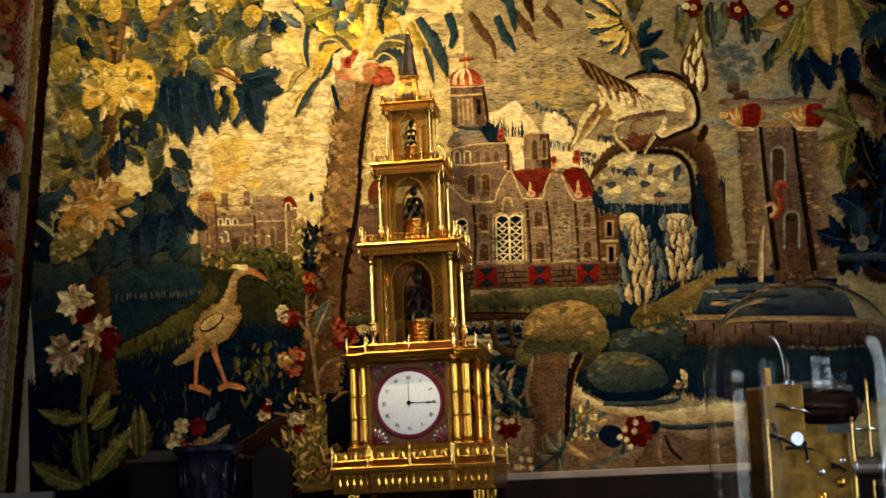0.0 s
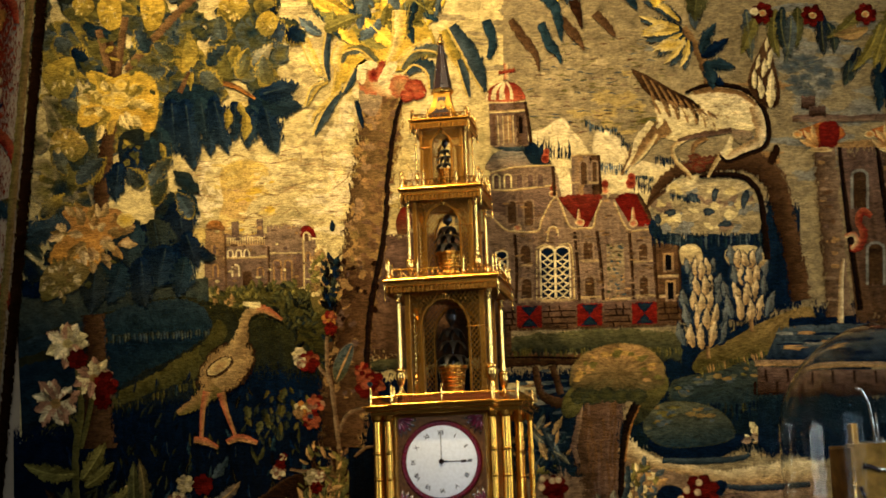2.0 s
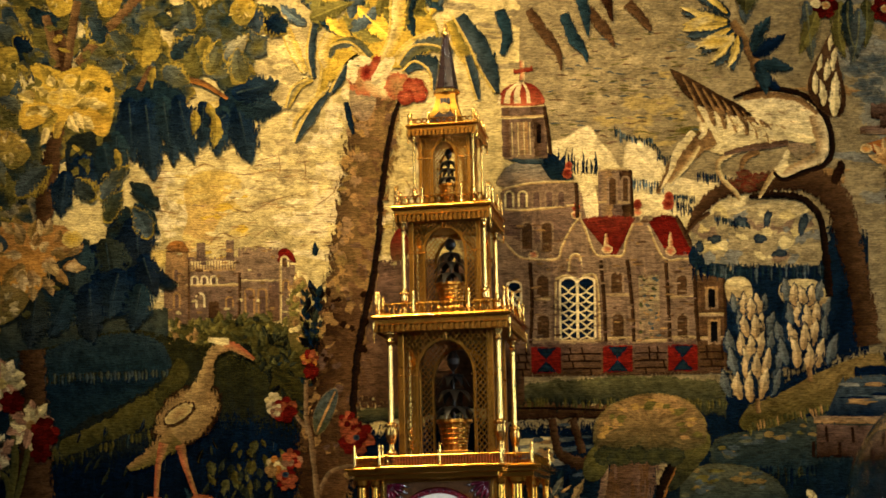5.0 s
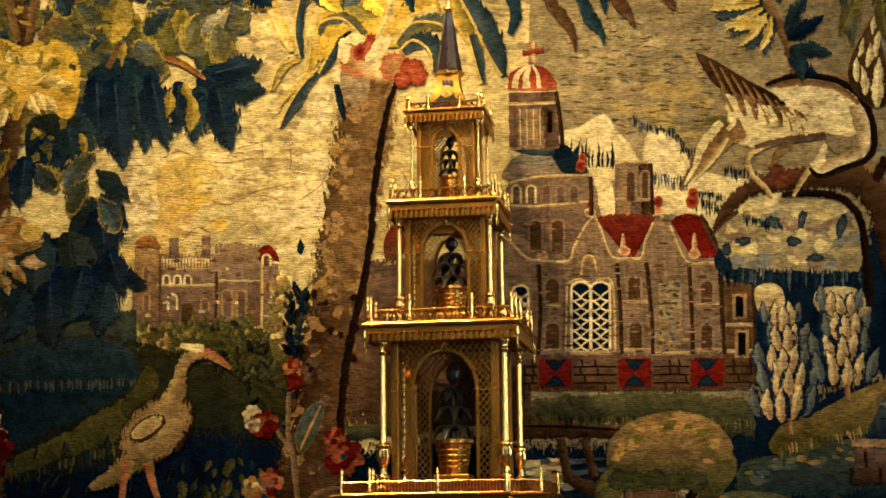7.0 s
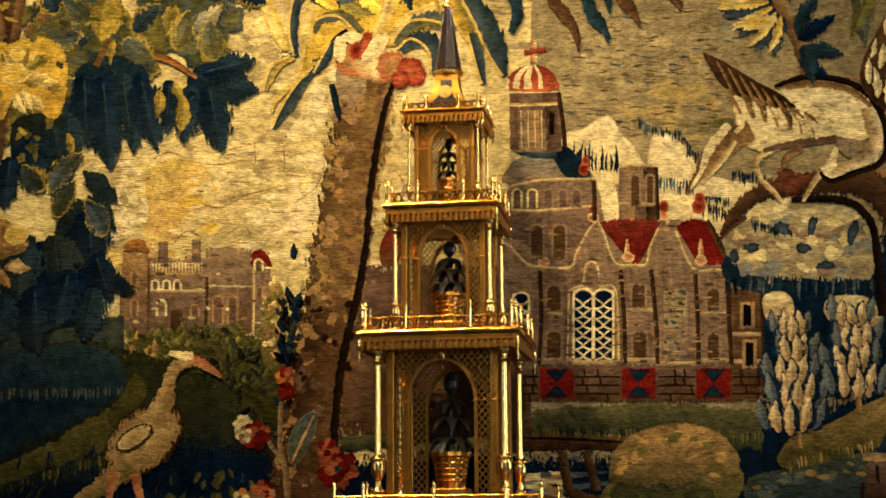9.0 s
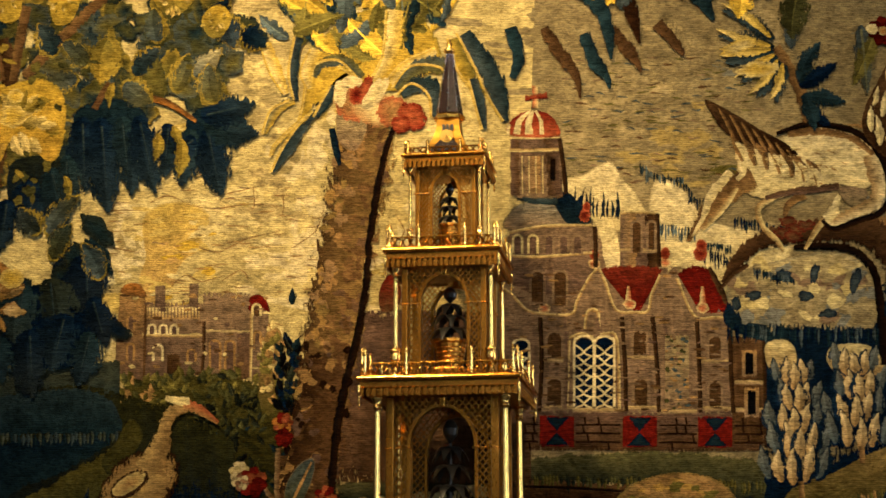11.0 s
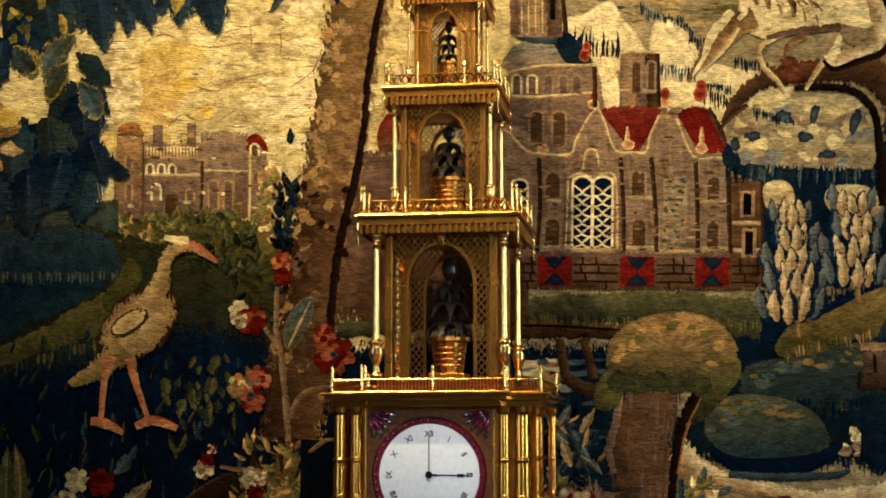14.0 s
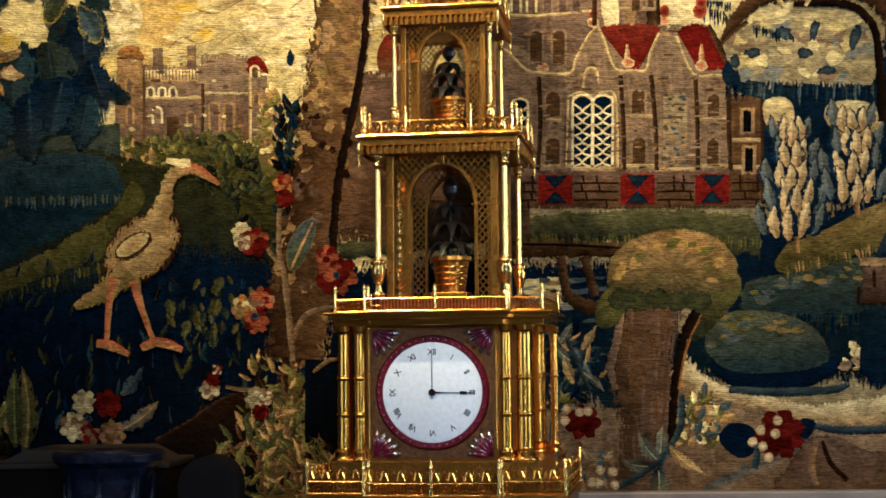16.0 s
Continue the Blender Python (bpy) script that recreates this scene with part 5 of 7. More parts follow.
# the tree at the upper left
cloth.over()
clump("upper_leaf", 330, -110, 320, 70, 110, (YELLOW, OLIVE, MOSS, TEAL, YELLOW, GREEN), 60, (0, 360), 0.38)
for u, v, ru, rv, n in ((150, 60, 60, 70, 40), (270, 40, 80, 60, 44), (400, 40, 90, 50, 44), (350, 110, 80, 36, 34), (250, 210, 50, 40, 30), (130, 190, 36, 60, 22), (130, 290, 50, 40, 20), (230, 390, 80, 60, 44), (300, 350, 30, 70, 26), (110, 430, 50, 40, 18), (170, 240, 40, 60, 16)):
    for k in range(n):
        blob("leaf_ground", u + rng.gauss(0, 0.5) * ru, v + rng.gauss(0, 0.5) * rv, rng.uniform(12, 30), rng.uniform(8, 20), rng.choice((OLIVE, MOSS, GREY, blend(YELLOW, OLIVE, 0.5)) if u < 140 and v < 330 else (TEAL, SLATE, SLATE, MOSS, OLIVE, blend(YELLOW, OLIVE, 0.5)) if v < 330 else (TEAL, GREEN, NAVY, MOSS)), rng.choice((TEAL, MOSS, MOSS, OLIVE) if v < 330 else (TEAL, GREEN, NAVY, NAVY)), rng.uniform(0, 90), 0.25, 14)
shape("blue_mass", [(284, 150), (310, 130), (350, 128), (374, 150), (372, 190), (340, 200), (318, 214), (292, 190)], TEAL, NAVY, NAVY)
shape("blue_mass", [(418, 150), (440, 132), (480, 136), (490, 156), (470, 176), (446, 186), (426, 176)], TEAL, NAVY, NAVY)
shape("blue_mass", [(214, 210), (250, 196), (280, 204), (276, 250), (250, 282), (220, 270)], GREEN, NAVY, TEAL)
shape("blue_mass", [(230, 360), (280, 340), (316, 310), (330, 360), (322, 430), (270, 446), (220, 430)], NAVY, NAVY, TEAL)
cloth.over()
stroke("left_tree", [(196, 60, 9), (206, 100, 12), (205, 150, 13), (196, 220, 14), (188, 290, 16), (186, 340, 12)], BROWN, UMBER)
stroke("left_tree", [(225, 105, 7), (260, 64, 7), (300, 20, 7), (340, -20, 8)], blend(TAN, BROWN, 0.5), BROWN)
stroke("left_tree", [(212, 110, 5), (216, 70, 6), (222, 20, 6)], blend(TAN, BROWN, 0.5), BROWN)
stroke("left_tree", [(198, 110, 5), (188, 70, 6), (180, 40, 6)], blend(TAN, BROWN, 0.5), BROWN)
stroke("left_tree", [(310, 140, 4), (318, 122, 4), (326, 108, 4)], BROWN)
stroke("left_tree", [(352, 124, 3), (392, 128, 4), (430, 150, 2)], BROWN, ORANGE)
stroke("left_tree", [(176, 490, 22), (180, 540, 20), (182, 600, 24), (184, 700, 34)], BROWN, UMBER)
cloth.over()
for u, v, ln, a, w, col, tip in ((296, 150, 78, 84, 16, NAVY, TEAL), (318, 150, 100, 82, 20, NAVY, TEAL), (342, 148, 84, 80, 18, TEAL, NAVY), (362, 146, 84, 74, 16, NAVY, TEAL), (398, 154, 56, 92, 15, NAVY, TEAL), (424, 160, 60, 96, 18, TEAL, NAVY), (444, 160, 70, 76, 18, NAVY, TEAL), (440, 150, 58, 10, 17, TEAL, NAVY), (436, 144, 58, -16, 16, NAVY, TEAL), (430, 170, 30, 140, 12, NAVY, TEAL), (236, 226, 60, 78, 18, NAVY, TEAL), (262, 212, 66, 70, 16, TEAL, NAVY), (280, 196, 70, 86, 12, TEAL, GREEN), (214, 250, 56, 94, 14, NAVY, TEAL), (300, 330, 50, 60, 20, NAVY, GREEN), (310, 310, 60, 84, 22, NAVY, BLACK), (270, 340, 56, 80, 20, GREEN, TEAL), (240, 350, 60, 96, 22, TEAL, GREEN), (290, 380, 60, 100, 22, NAVY, TEAL), (250, 400, 70, 84, 20, NAVY, GREEN), (220, 410, 60, 110, 18, TEAL, NAVY), (60, 372, 90, -16, 18, TEAL, SLATE), (320, 360, 54, 70, 14, NAVY, BLACK), (180, 410, 70, 96, 18, GREEN, NAVY), (320, 400, 56, 100, 16, TEAL, NAVY)):
    leaf("blue_leaf", u, v, ln * 1.12, a, w * 1.5, shade(col, 1.2), blend(tip, SLATE, 0.35), False)
    cloth.depth += 0.00001
    q = radians(a)
    stroke("leaf_vein", [(u + ln * h * math.cos(q), v + ln * h * math.sin(q), 1.6 * (1 - h)) for h in (0.1, 0.4, 0.8)], blend(TEAL, SLATE, 0.7), TEAL)
for u, v, ln, a, w, col, tip in ((320, 55, 56, 96, 17, OLIVE, YELLOW), (290, 104, 46, 170, 14, SLATE, OLIVE), (340, 108, 44, 30, 15, SLATE, OLIVE), (300, 90, 46, 220, 14, MOSS, SLATE), (352, 100, 48, -50, 13, TEAL, SLATE), (404, 118, 50, -74, 13, OLIVE, SLATE), (424, 100, 50, -50, 12, SLATE, PALE), (450, 130, 50, -100, 15, OLIVE, SLATE), (380, 60, 44, -100, 14, SLATE, MOSS), (440, 40, 44, -60, 14, TEAL, NAVY), (474, 40, 40, 30, 15, NAVY, TEAL), (456, 20, 46, 70, 16, NAVY, SLATE), (112, 226, 52, 66, 12, SLATE, OLIVE), (146, 286, 66, -42, 15, SLATE, GREEN), (90, 340, 56, -46, 12, TEAL, YELLOW), (134, 196, 34, 110, 12, NAVY, TEAL), (140, 120, 46, 96, 14, SLATE, TEAL), (120, 150, 44, 40, 12, SLATE, OLIVE), (262, 290, 62, -52, 12, SLATE, MOSS), (254, 290, 40, 230, 14, GREEN, SLATE), (270, 320, 50, -64, 13, MOSS, TEAL), (330, 340, 50, 240, 14, SLATE, TEAL), (112, 50, 40, 60, 14, SLATE, MOSS), (136, 70, 34, 30, 13, NAVY, TEAL), (260, 80, 46, 240, 15, TEAL, SLATE)):
    leaf("edged_leaf", u, v, ln, a, w * 1.25, blend(YELLOW, OLIVE, 0.75), blend(YELLOW, OLIVE, 0.35), False)
    cloth.depth += 0.00002
    leaf("edged_leaf", u + 3 * math.cos(radians(a)), v + 3 * math.sin(radians(a)), ln * 0.9, a, w * 1.1, col, tip, False)
    cloth.depth += 0.00002
for u, v, ln, a, w in ((386, 166, 34, 94, 8), (414, 172, 46, 92, 10), (404, 156, 24, 70, 7), (280, 220, 30, 80, 6), (330, 108, 30, 96, 6)):
    leaf("yellow_leaf", u, v, ln, a, w, blend(YELLOW, OLIVE, 0.4), OLIVE, False)
cloth.over()
for pts, col, low in (
        ([(160, 108), (180, 106), (205, 116), (220, 110), (250, 106), (272, 122), (278, 160), (272, 196), (262, 206), (240, 190), (215, 180), (204, 206), (196, 204), (186, 186), (160, 196), (148, 188), (152, 160), (176, 148)], YELLOW, blend(YELLOW, ORANGE, 0.25)),
        ([(124, 330), (150, 318), (186, 326), (210, 322), (236, 340), (240, 358), (214, 368), (196, 380), (190, 400), (172, 424), (152, 404), (140, 420), (104, 410), (116, 376), (140, 352)], blend(ORANGE, TAN, 0.6), blend(ORANGE, YELLOW, 0.3)),
        ([(90, 110), (110, 90), (140, 84), (146, 120), (130, 150), (104, 142)], blend(YELLOW, OLIVE, 0.3), OLIVE),
        ([(106, 212), (124, 196), (150, 204), (166, 230), (140, 250), (118, 224)], blend(YELLOW, TAN, 0.4), OLIVE),
        ([(178, 0), (200, -20), (216, 0), (214, 36), (196, 42), (182, 26)], YELLOW, blend(YELLOW, OLIVE, 0.3)),
        ([(246, -10), (270, -20), (286, 4), (276, 38), (258, 42), (250, 24)], YELLOW, blend(YELLOW, OLIVE, 0.4)),
        ([(138, -4), (160, -16), (174, 4), (160, 20), (146, 18)], YELLOW, OLIVE),
        ([(90, 440), (106, 412), (140, 404), (170, 420), (150, 450), (120, 462), (96, 470)], blend(OLIVE, TAN, 0.5), OLIVE),
        ([(370, 0), (400, -16), (420, 4), (404, 24), (384, 22)], YELLOW, OLIVE),
        ([(430, 26), (450, 10), (466, 26), (454, 50), (438, 48)], YELLOW, OLIVE)):
    shape("yellow_blossom", pts, col, low, blend(col, OLIVE, 0.35))
    cu, cv = sum(p[0] for p in pts) / len(pts), sum(p[1] for p in pts) / len(pts)
    span = max(p[0] for p in pts) - min(p[0] for p in pts)
    cloth.depth += 0.00003
    for k in range(int(span / 3)):
        a, q = rng.uniform(0, 2 * math.pi), rng.uniform(0.1, 0.36)
        leaf("blossom_petal", cu + span * q * math.cos(a), cv + span * q * 0.8 * math.sin(a), span * rng.uniform(0.12, 0.22), math.degrees(a) + rng.uniform(-30, 30), span * 0.06, blend(col, rng.choice((CREAM, OLIVE, shade(TAN, 0.7), MOSS, PALE)), 0.6), blend(col, rng.choice((CREAM, OLIVE)), 0.5), False)
cloth.over()
for u, v, r in ((214, 152, 16), (196, 152, 11), (226, 342, 14), (216, 128, 10)):
    blob("blossom_heart", u, v, r, r * 0.85, blend(YELLOW, PALE, 0.6), YELLOW, 0, 0.08, 20)
for k in range(36):
    u, v = rng.choice(((255, 150), (250, 215), (230, 240), (410, 70), (270, 100), (200, 420), (140, 110), (180, 90)))
    blob("yellow_fleck", u + rng.gauss(0, 22), v + rng.gauss(0, 18), rng.uniform(3, 8), rng.uniform(2, 6), rng.choice((blend(YELLOW, OLIVE, 0.5), OLIVE, MOSS)), None, rng.uniform(0, 90), 0.3, 10)
cloth.over()

# leaves at the upper right
for k, (u, v, ln, a) in enumerate(((1100, 40, 66, 190), (1100, 44, 60, 165), (1104, 50, 54, 142), (1108, 56, 52, 122), (1114, 60, 46, 102), (1100, 30, 70, 208))):
    leaf("right_frond", u, v, ln, a, 11, TEAL, SLATE, False)
    cloth.depth += 0.00002
    leaf("right_frond", u - 4, v - 2, ln, a + 6, 6.5, YELLOW, PALE, False)
    cloth.depth += 0.00002
blob("right_frond_light", 1082, 66, 24, 10, PALE, YELLOW, -10, 0.15)
blob("right_frond_light", 1060, 40, 24, 8, YELLOW, PALE, -20, 0.15)
for u, v, ln, a, col in ((1130, 84, 52, -34, NAVY), (1134, 96, 50, 6, TEAL), (1136, 100, 42, 44, NAVY), (1130, 80, 54, -64, TEAL), (1120, 40, 60, -80, SLATE), (1136, 92, 46, 74, TEAL)):
    leaf("right_frond", u, v, ln, a, 12, col, shade(col, 1.6), False)
clump("right_leaf", 1060, -80, 260, 60, 80, (TEAL, OLIVE, MOSS, YELLOW, SLATE), 60, (0, 360), 0.36)
for u, v, ln, a, col in ((1200, 10, 80, 84, SLATE), (1216, 20, 66, 112, OLIVE), (1246, 10, 76, 86, OLIVE), (1256, 6, 80, 80, TEAL), (1280, 6, 66, 92, MOSS), (1270, 20, 76, 98, SLATE), (1318, 16, 66, 86, NAVY), (1326, 30, 50, 76, TEAL), (1380, 10, 70, 140, OLIVE), (1390, 40, 56, 170, TAN), (1376, 70, 52, 116, NAVY), (1360, 90, 40, 100, TEAL)):
    leaf("hanging_leaf", u, v, ln, a, 13, col, blend(col, OLIVE, 0.4), True)
cloth.over()
for u, v, ln, a, w, col in ((1440, 70, 76, 78, 26, NAVY), (1470, 80, 82, 92, 26, NAVY), (1500, 86, 76, 80, 24, NAVY), (1530, 70, 76, 66, 26, NAVY), (1420, 70, 100, 98, 20, TEAL), (1560, 60, 80, 80, 24, TEAL), (1416, 100, 80, 84, 18, NAVY)):
    leaf("great_blue_leaf", u, v, ln, a, w, col, shade(col, 1.5), False)
cloth.over()
for u, v, ln, a, w, col in ((1440, -10, 130, 78, 30, TAN), (1478, -20, 120, 90, 34, blend(TAN, OLIVE, 0.3)), (1440, 0, 110, 112, 18, OLIVE), (1420, 10, 100, 96, 14, OLIVE), (1500, -10, 120, 62, 24, OLIVE), (1530, -10, 70, 40, 20, MOSS), (1410, 30, 90, 120, 12, OLIVE), (1540, 20, 100, 76, 22, GREEN)):
    leaf("golden_leaf", u, v, ln, a, w, col, blend(col, YELLOW, 0.25), True)
for k, (u, v, ln, a) in enumerate(((1520, 230, 90, 200), (1520, 235, 80, 165), (1530, 240, 80, 130), (1540, 235, 90, 100), (1510, 220, 70, 250), (1540, 215, 90, 290), (1470, 250, 60, 110), (1560, 230, 80, 60), (1500, 250, 76, 96))):
    leaf("palm_like_leaf", u, v, ln, a, 17, (MOSS, OLIVE, TAN, OLIVE)[k % 4], OLIVE, True)
clump("dark_leaf", 1530, 390, 50, 90, 44, (NAVY, UMBER, BLACK, TEAL, NAVY), 60, (0, 360), 0.34)
clump("dark_leaf", 1620, 200, 90, 300, 130, (NAVY, OLIVE, BLACK, TEAL, MOSS, BROWN), 66, (0, 360), 0.34)
blob("pale_stump", 1524, 432, 12, 14, STONE, SLATE)
stroke("teal_bank", [(1480, 458, 6), (1530, 456, 8), (1640, 460, 8)], SLATE, TEAL)
cloth.over()
for u, v in ((1226, 16), (1304, 20), (1386, 18)):
    rose("red_blossom", u, v, 17, (RED, RED, shade(RED, 0.8)))
    blob("blossom_eye", u, v, 6, 5, PALE, ORANGE)
blob("white_bud", 1213, 14, 7, 6, CREAM, PALE)
cloth.over()

# the tall wading shape in the meadow
blob("wader_shape", 386, 574, 55, 36, UMBER, BROWN, -42, 0.06, 30)
cloth.over()
blob("wader_shape", 386, 573, 50, 32, shade(TAN, 0.75), blend(TAN, SKY, 0.35), -42, 0.06, 30)
stroke("wader_shape", [(400, 556, 22), (410, 525, 13), (414, 502, 9), (424, 485, 9), (438, 480, 9)], blend(SKY, TAN, 0.6), shade(TAN, 0.8))
stroke("wader_shape", [(434, 478, 7), (452, 484, 6), (474, 498, 2)], CORAL, TAN)
stroke("wader_shape", [(412, 472, 3), (430, 475, 5), (440, 474, 4)], PALE)
stroke("wader_shape", [(370, 600, 18), (345, 625, 14), (310, 645, 4)], OLIVE, TAN)
cloth.over()
blob("wader_wing", 376, 572, 26, 13, UMBER, BROWN, -35, 0.05)
cloth.over()
blob("wader_wing", 375, 571, 22, 9, SKY, TAN, -35, 0.06)
stroke("wader_leg", [(356, 610, 7), (350, 640, 4), (348, 685, 3)], TAN, CORAL)
stroke("wader_leg", [(378, 612, 7), (388, 645, 4), (402, 680, 3)], TAN, CORAL)
stroke("wader_leg", [(336, 686, 5), (354, 688, 6), (374, 698, 3)], CORAL, TAN)
stroke("wader_leg", [(388, 690, 4), (408, 682, 6), (436, 690, 4)], CORAL, TAN)
cloth.over()

# flowering stems in the foreground
for p in (((150, 560, 4), (158, 640, 5), (150, 720, 6), (156, 860, 7)), ((120, 650, 3), (146, 660, 4), (154, 700, 4)), ((180, 600, 4), (168, 660, 4), (158, 700, 4))):
    stroke("stem", p, OLIVE, MOSS)
cloth.over()
for u, v, ln, a, w, col in ((152, 740, 84, 190, 18, OLIVE), (160, 750, 70, -58, 18, OLIVE), (165, 760, 60, -40, 14, OLIVE), (165, 850, 120, -52, 24, OLIVE), (150, 860, 100, 205, 24, OLIVE), (150, 850, 90, 262, 18, MOSS), (245, 810, 90, -92, 14, MOSS), (240, 830, 60, -10, 10, MOSS)):
    leaf("flower_leaf", u, v, ln, a, w, col, shade(col, 1.5), True, 4)
cloth.over()
for u, v, s, dyes in ((136, 536, 34, (PALE, BLUSH, CREAM)), (118, 630, 36, (BLUSH, CREAM)), (178, 590, 30, (BLUSH, PALE))):
    flower("daisy", u, v, s, dyes, 13, blend(dyes[0], YELLOW, 0.4))
for u, v, s in ((152, 560, 16), (196, 600, 20), (192, 625, 14)):
    rose("blossom", u, v, s, (RED, shade(RED, 0.7)))
cloth.over()

# left border: gold fillet, dark guard and a red flowered band
cloth.over()


def edge(v):
    return 98 - 0.078 * v


def border_line(name, off, w, col, oth):
    stroke(name, [(edge(v) + off, v, w) for v in (-330, -100, 100, 300, 500, 700, 980)], col, oth, 0.05)
    cloth.over()


border_line("border_ground", -180, 156, (0.24, 0.06, 0.03), (0.22, 0.05, 0.026))
clump("border_motif", -40, 300, 60, 420, 110, (shade(RED, 0.8), NAVY, RED, TEAL, BROWN, UMBER, RED), 36, (0, 360), 0.4)
cloth.over()
for v, s, d in ((20, 30, (ORANGE, CORAL)), (75, 24, (BLUSH, TAN)), (132, 32, (CREAM, PALE)), (215, 22, (ORANGE, CREAM)), (312, 30, (BLUSH, CREAM, RED)), (378, 22, (CORAL, BLUSH)), (430, 30, (RED, ORANGE)), (560, 30, (BLUSH, CREAM))):
    rose("border_flower", 4 - v * 0.05, v, s, d)
for v0 in (-40, 190, 430):
    stroke("border_ribbon", [(-40, v0 - 20, 12), (0, v0, 15), (40, v0 + 34, 10), (50, v0 + 70, 4)], shade(CORAL, 0.8), RED)
cloth.over()
border_line("dark_guard", -9, 11, shade(UMBER, 0.5), UMBER)
border_line("gold_fillet", -27, 7, shade(TAN, 0.8), OLIVE)

tapestry = tagged(new("tapestry"), "large woven verdure tapestry with castle and palm on the wall", "tapestry")
cloth.finish(tapestry)
bm = boxed(-1.42, 1.42, -0.005, 0.028, 1.16, 3.05)
part("backing", bm, plain("linen_backing", (0.2, 0.15, 0.09), 0.9, 0, 0.15), tapestry)

# ---- the gilt tower clock ----
RUBY = plain("facetted_red_glass", (0.11, 0.004, 0.018), 0.12, 0, 0.5, 90, 0.0, 0.4)
clock = tagged(new("tower_clock"), "tall gilt tower clock with four galleried tiers and white enamel dial", "clock")
clock.matrix_world = pose(-0.030, -0.200, 0, 0, 0, -6.3)


def cornice(z, half, height, overhang):
    """A projecting square cornice with mouldings below its edge."""
    for q0, q1, w, kind, gilt in ((0.0, 0.22, half, "cornice_edge", GOLD), (0.22, 0.60, half - overhang * 0.25, "cornice_moulding", SHADED_MATT_GOLD), (0.60, 1.0, half - overhang * 0.6, "cornice_bed", SHADED_MATT_GOLD)):
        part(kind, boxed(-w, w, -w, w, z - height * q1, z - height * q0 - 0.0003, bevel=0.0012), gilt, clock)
    w = half - overhang * 0.22
    n = max(10, int(2 * w / (0.0045 + 0.04 * half)))
    tooth = None
    for k in range(n):
        p = -w + 2 * w * (k + 0.5) / n
        for x, y in ((p, -w), (p, w), (-w, p), (w, p)):
            if tooth is None:
                tooth = part("dentil", boxed(-0.0022, 0.0022, -0.0026, 0.0026, -height * 0.22, height * 0.22), SHADED_MATT_GOLD, clock)
                ob = tooth
            else:
                ob = new("dentil", tooth.data)
                ob.parent = clock
            ob.location = (x, y, z - height * 0.84)
    for sx in (-1, 1):
        for sy in (-1, 1):
            part("corner_pendant", lathe(bmesh.new(), [(0.0005, z - height * 1.75), (0.0022, z - height * 1.4), (0.0012, z - height * 1.1), (0.0026, z - height * 0.8), (0.0026, z - height * 0.45)], sx * (half - 0.004), sy * (half - 0.004), 8), PALE_GOLD, clock, "bright gilt drop pendant", True)


def finial(x, y, z, height, r=0.0027):
    bm = lathe(bmesh.new(), [(r * 1.3, z), (r * 1.3, z + 0.12 * height), (r * 0.8, z + 0.16 * height), (r, z + 0.2 * height), (r * 0.85, z + 0.72 * height), (r * 1.4, z + 0.76 * height), (r * 0.6, z + 0.80 * height), (r * 1.05, z + 0.88 * height), (r * 0.2, z + height)], x, y, 10)
    part("finial", bm, PALE_GOLD, clock, "bright gilt gallery post", True)


def railing(z, half, height, posts, wavy=True, back=True):
    """A pierced gallery rail of crossing waves between two bars, round the four sides."""
    for side in range(4):
        bm = bmesh.new()
        turn = pose(0, 0, 0, 0, 0, 90 * side)
        for h in (0.06, 0.94):
            tube(bm, [(-half, -half, z + h * height), (half, -half, z + h * height)], 0.0011, 6)
        n = int(2 * half / 0.010)
        for flip in (1, -1):
            if wavy:
                pts = [(-half + 2 * half * k / (n * 6), -half + 0.0004 * flip, z + height * (0.5 + 0.4 * flip * math.sin(math.pi * k / 7.0))) for k in range(n * 6 + 1)]
                tube(bm, pts, 0.0013, 5)
        if not wavy:
            for k in range(n * 2):
                x = -half + 2 * half * (k + 0.5) / (2 * n)
                lathe(bm, [(0.0008, z + 0.06 * height), (0.0015, z + 0.3 * height), (0.0007, z + 0.5 * height), (0.0016, z + 0.75 * height), (0.0009, z + 0.94 * height)], x, -half, 6)
        bmesh.ops.transform(bm, matrix=turn, verts=bm.verts)
        part("gallery_rail", bm, GOLD, clock)
        for p in posts:
            v = turn @ Vector((p * half, -half, 0))
            finial(v.x, v.y, z, height * 2.1)


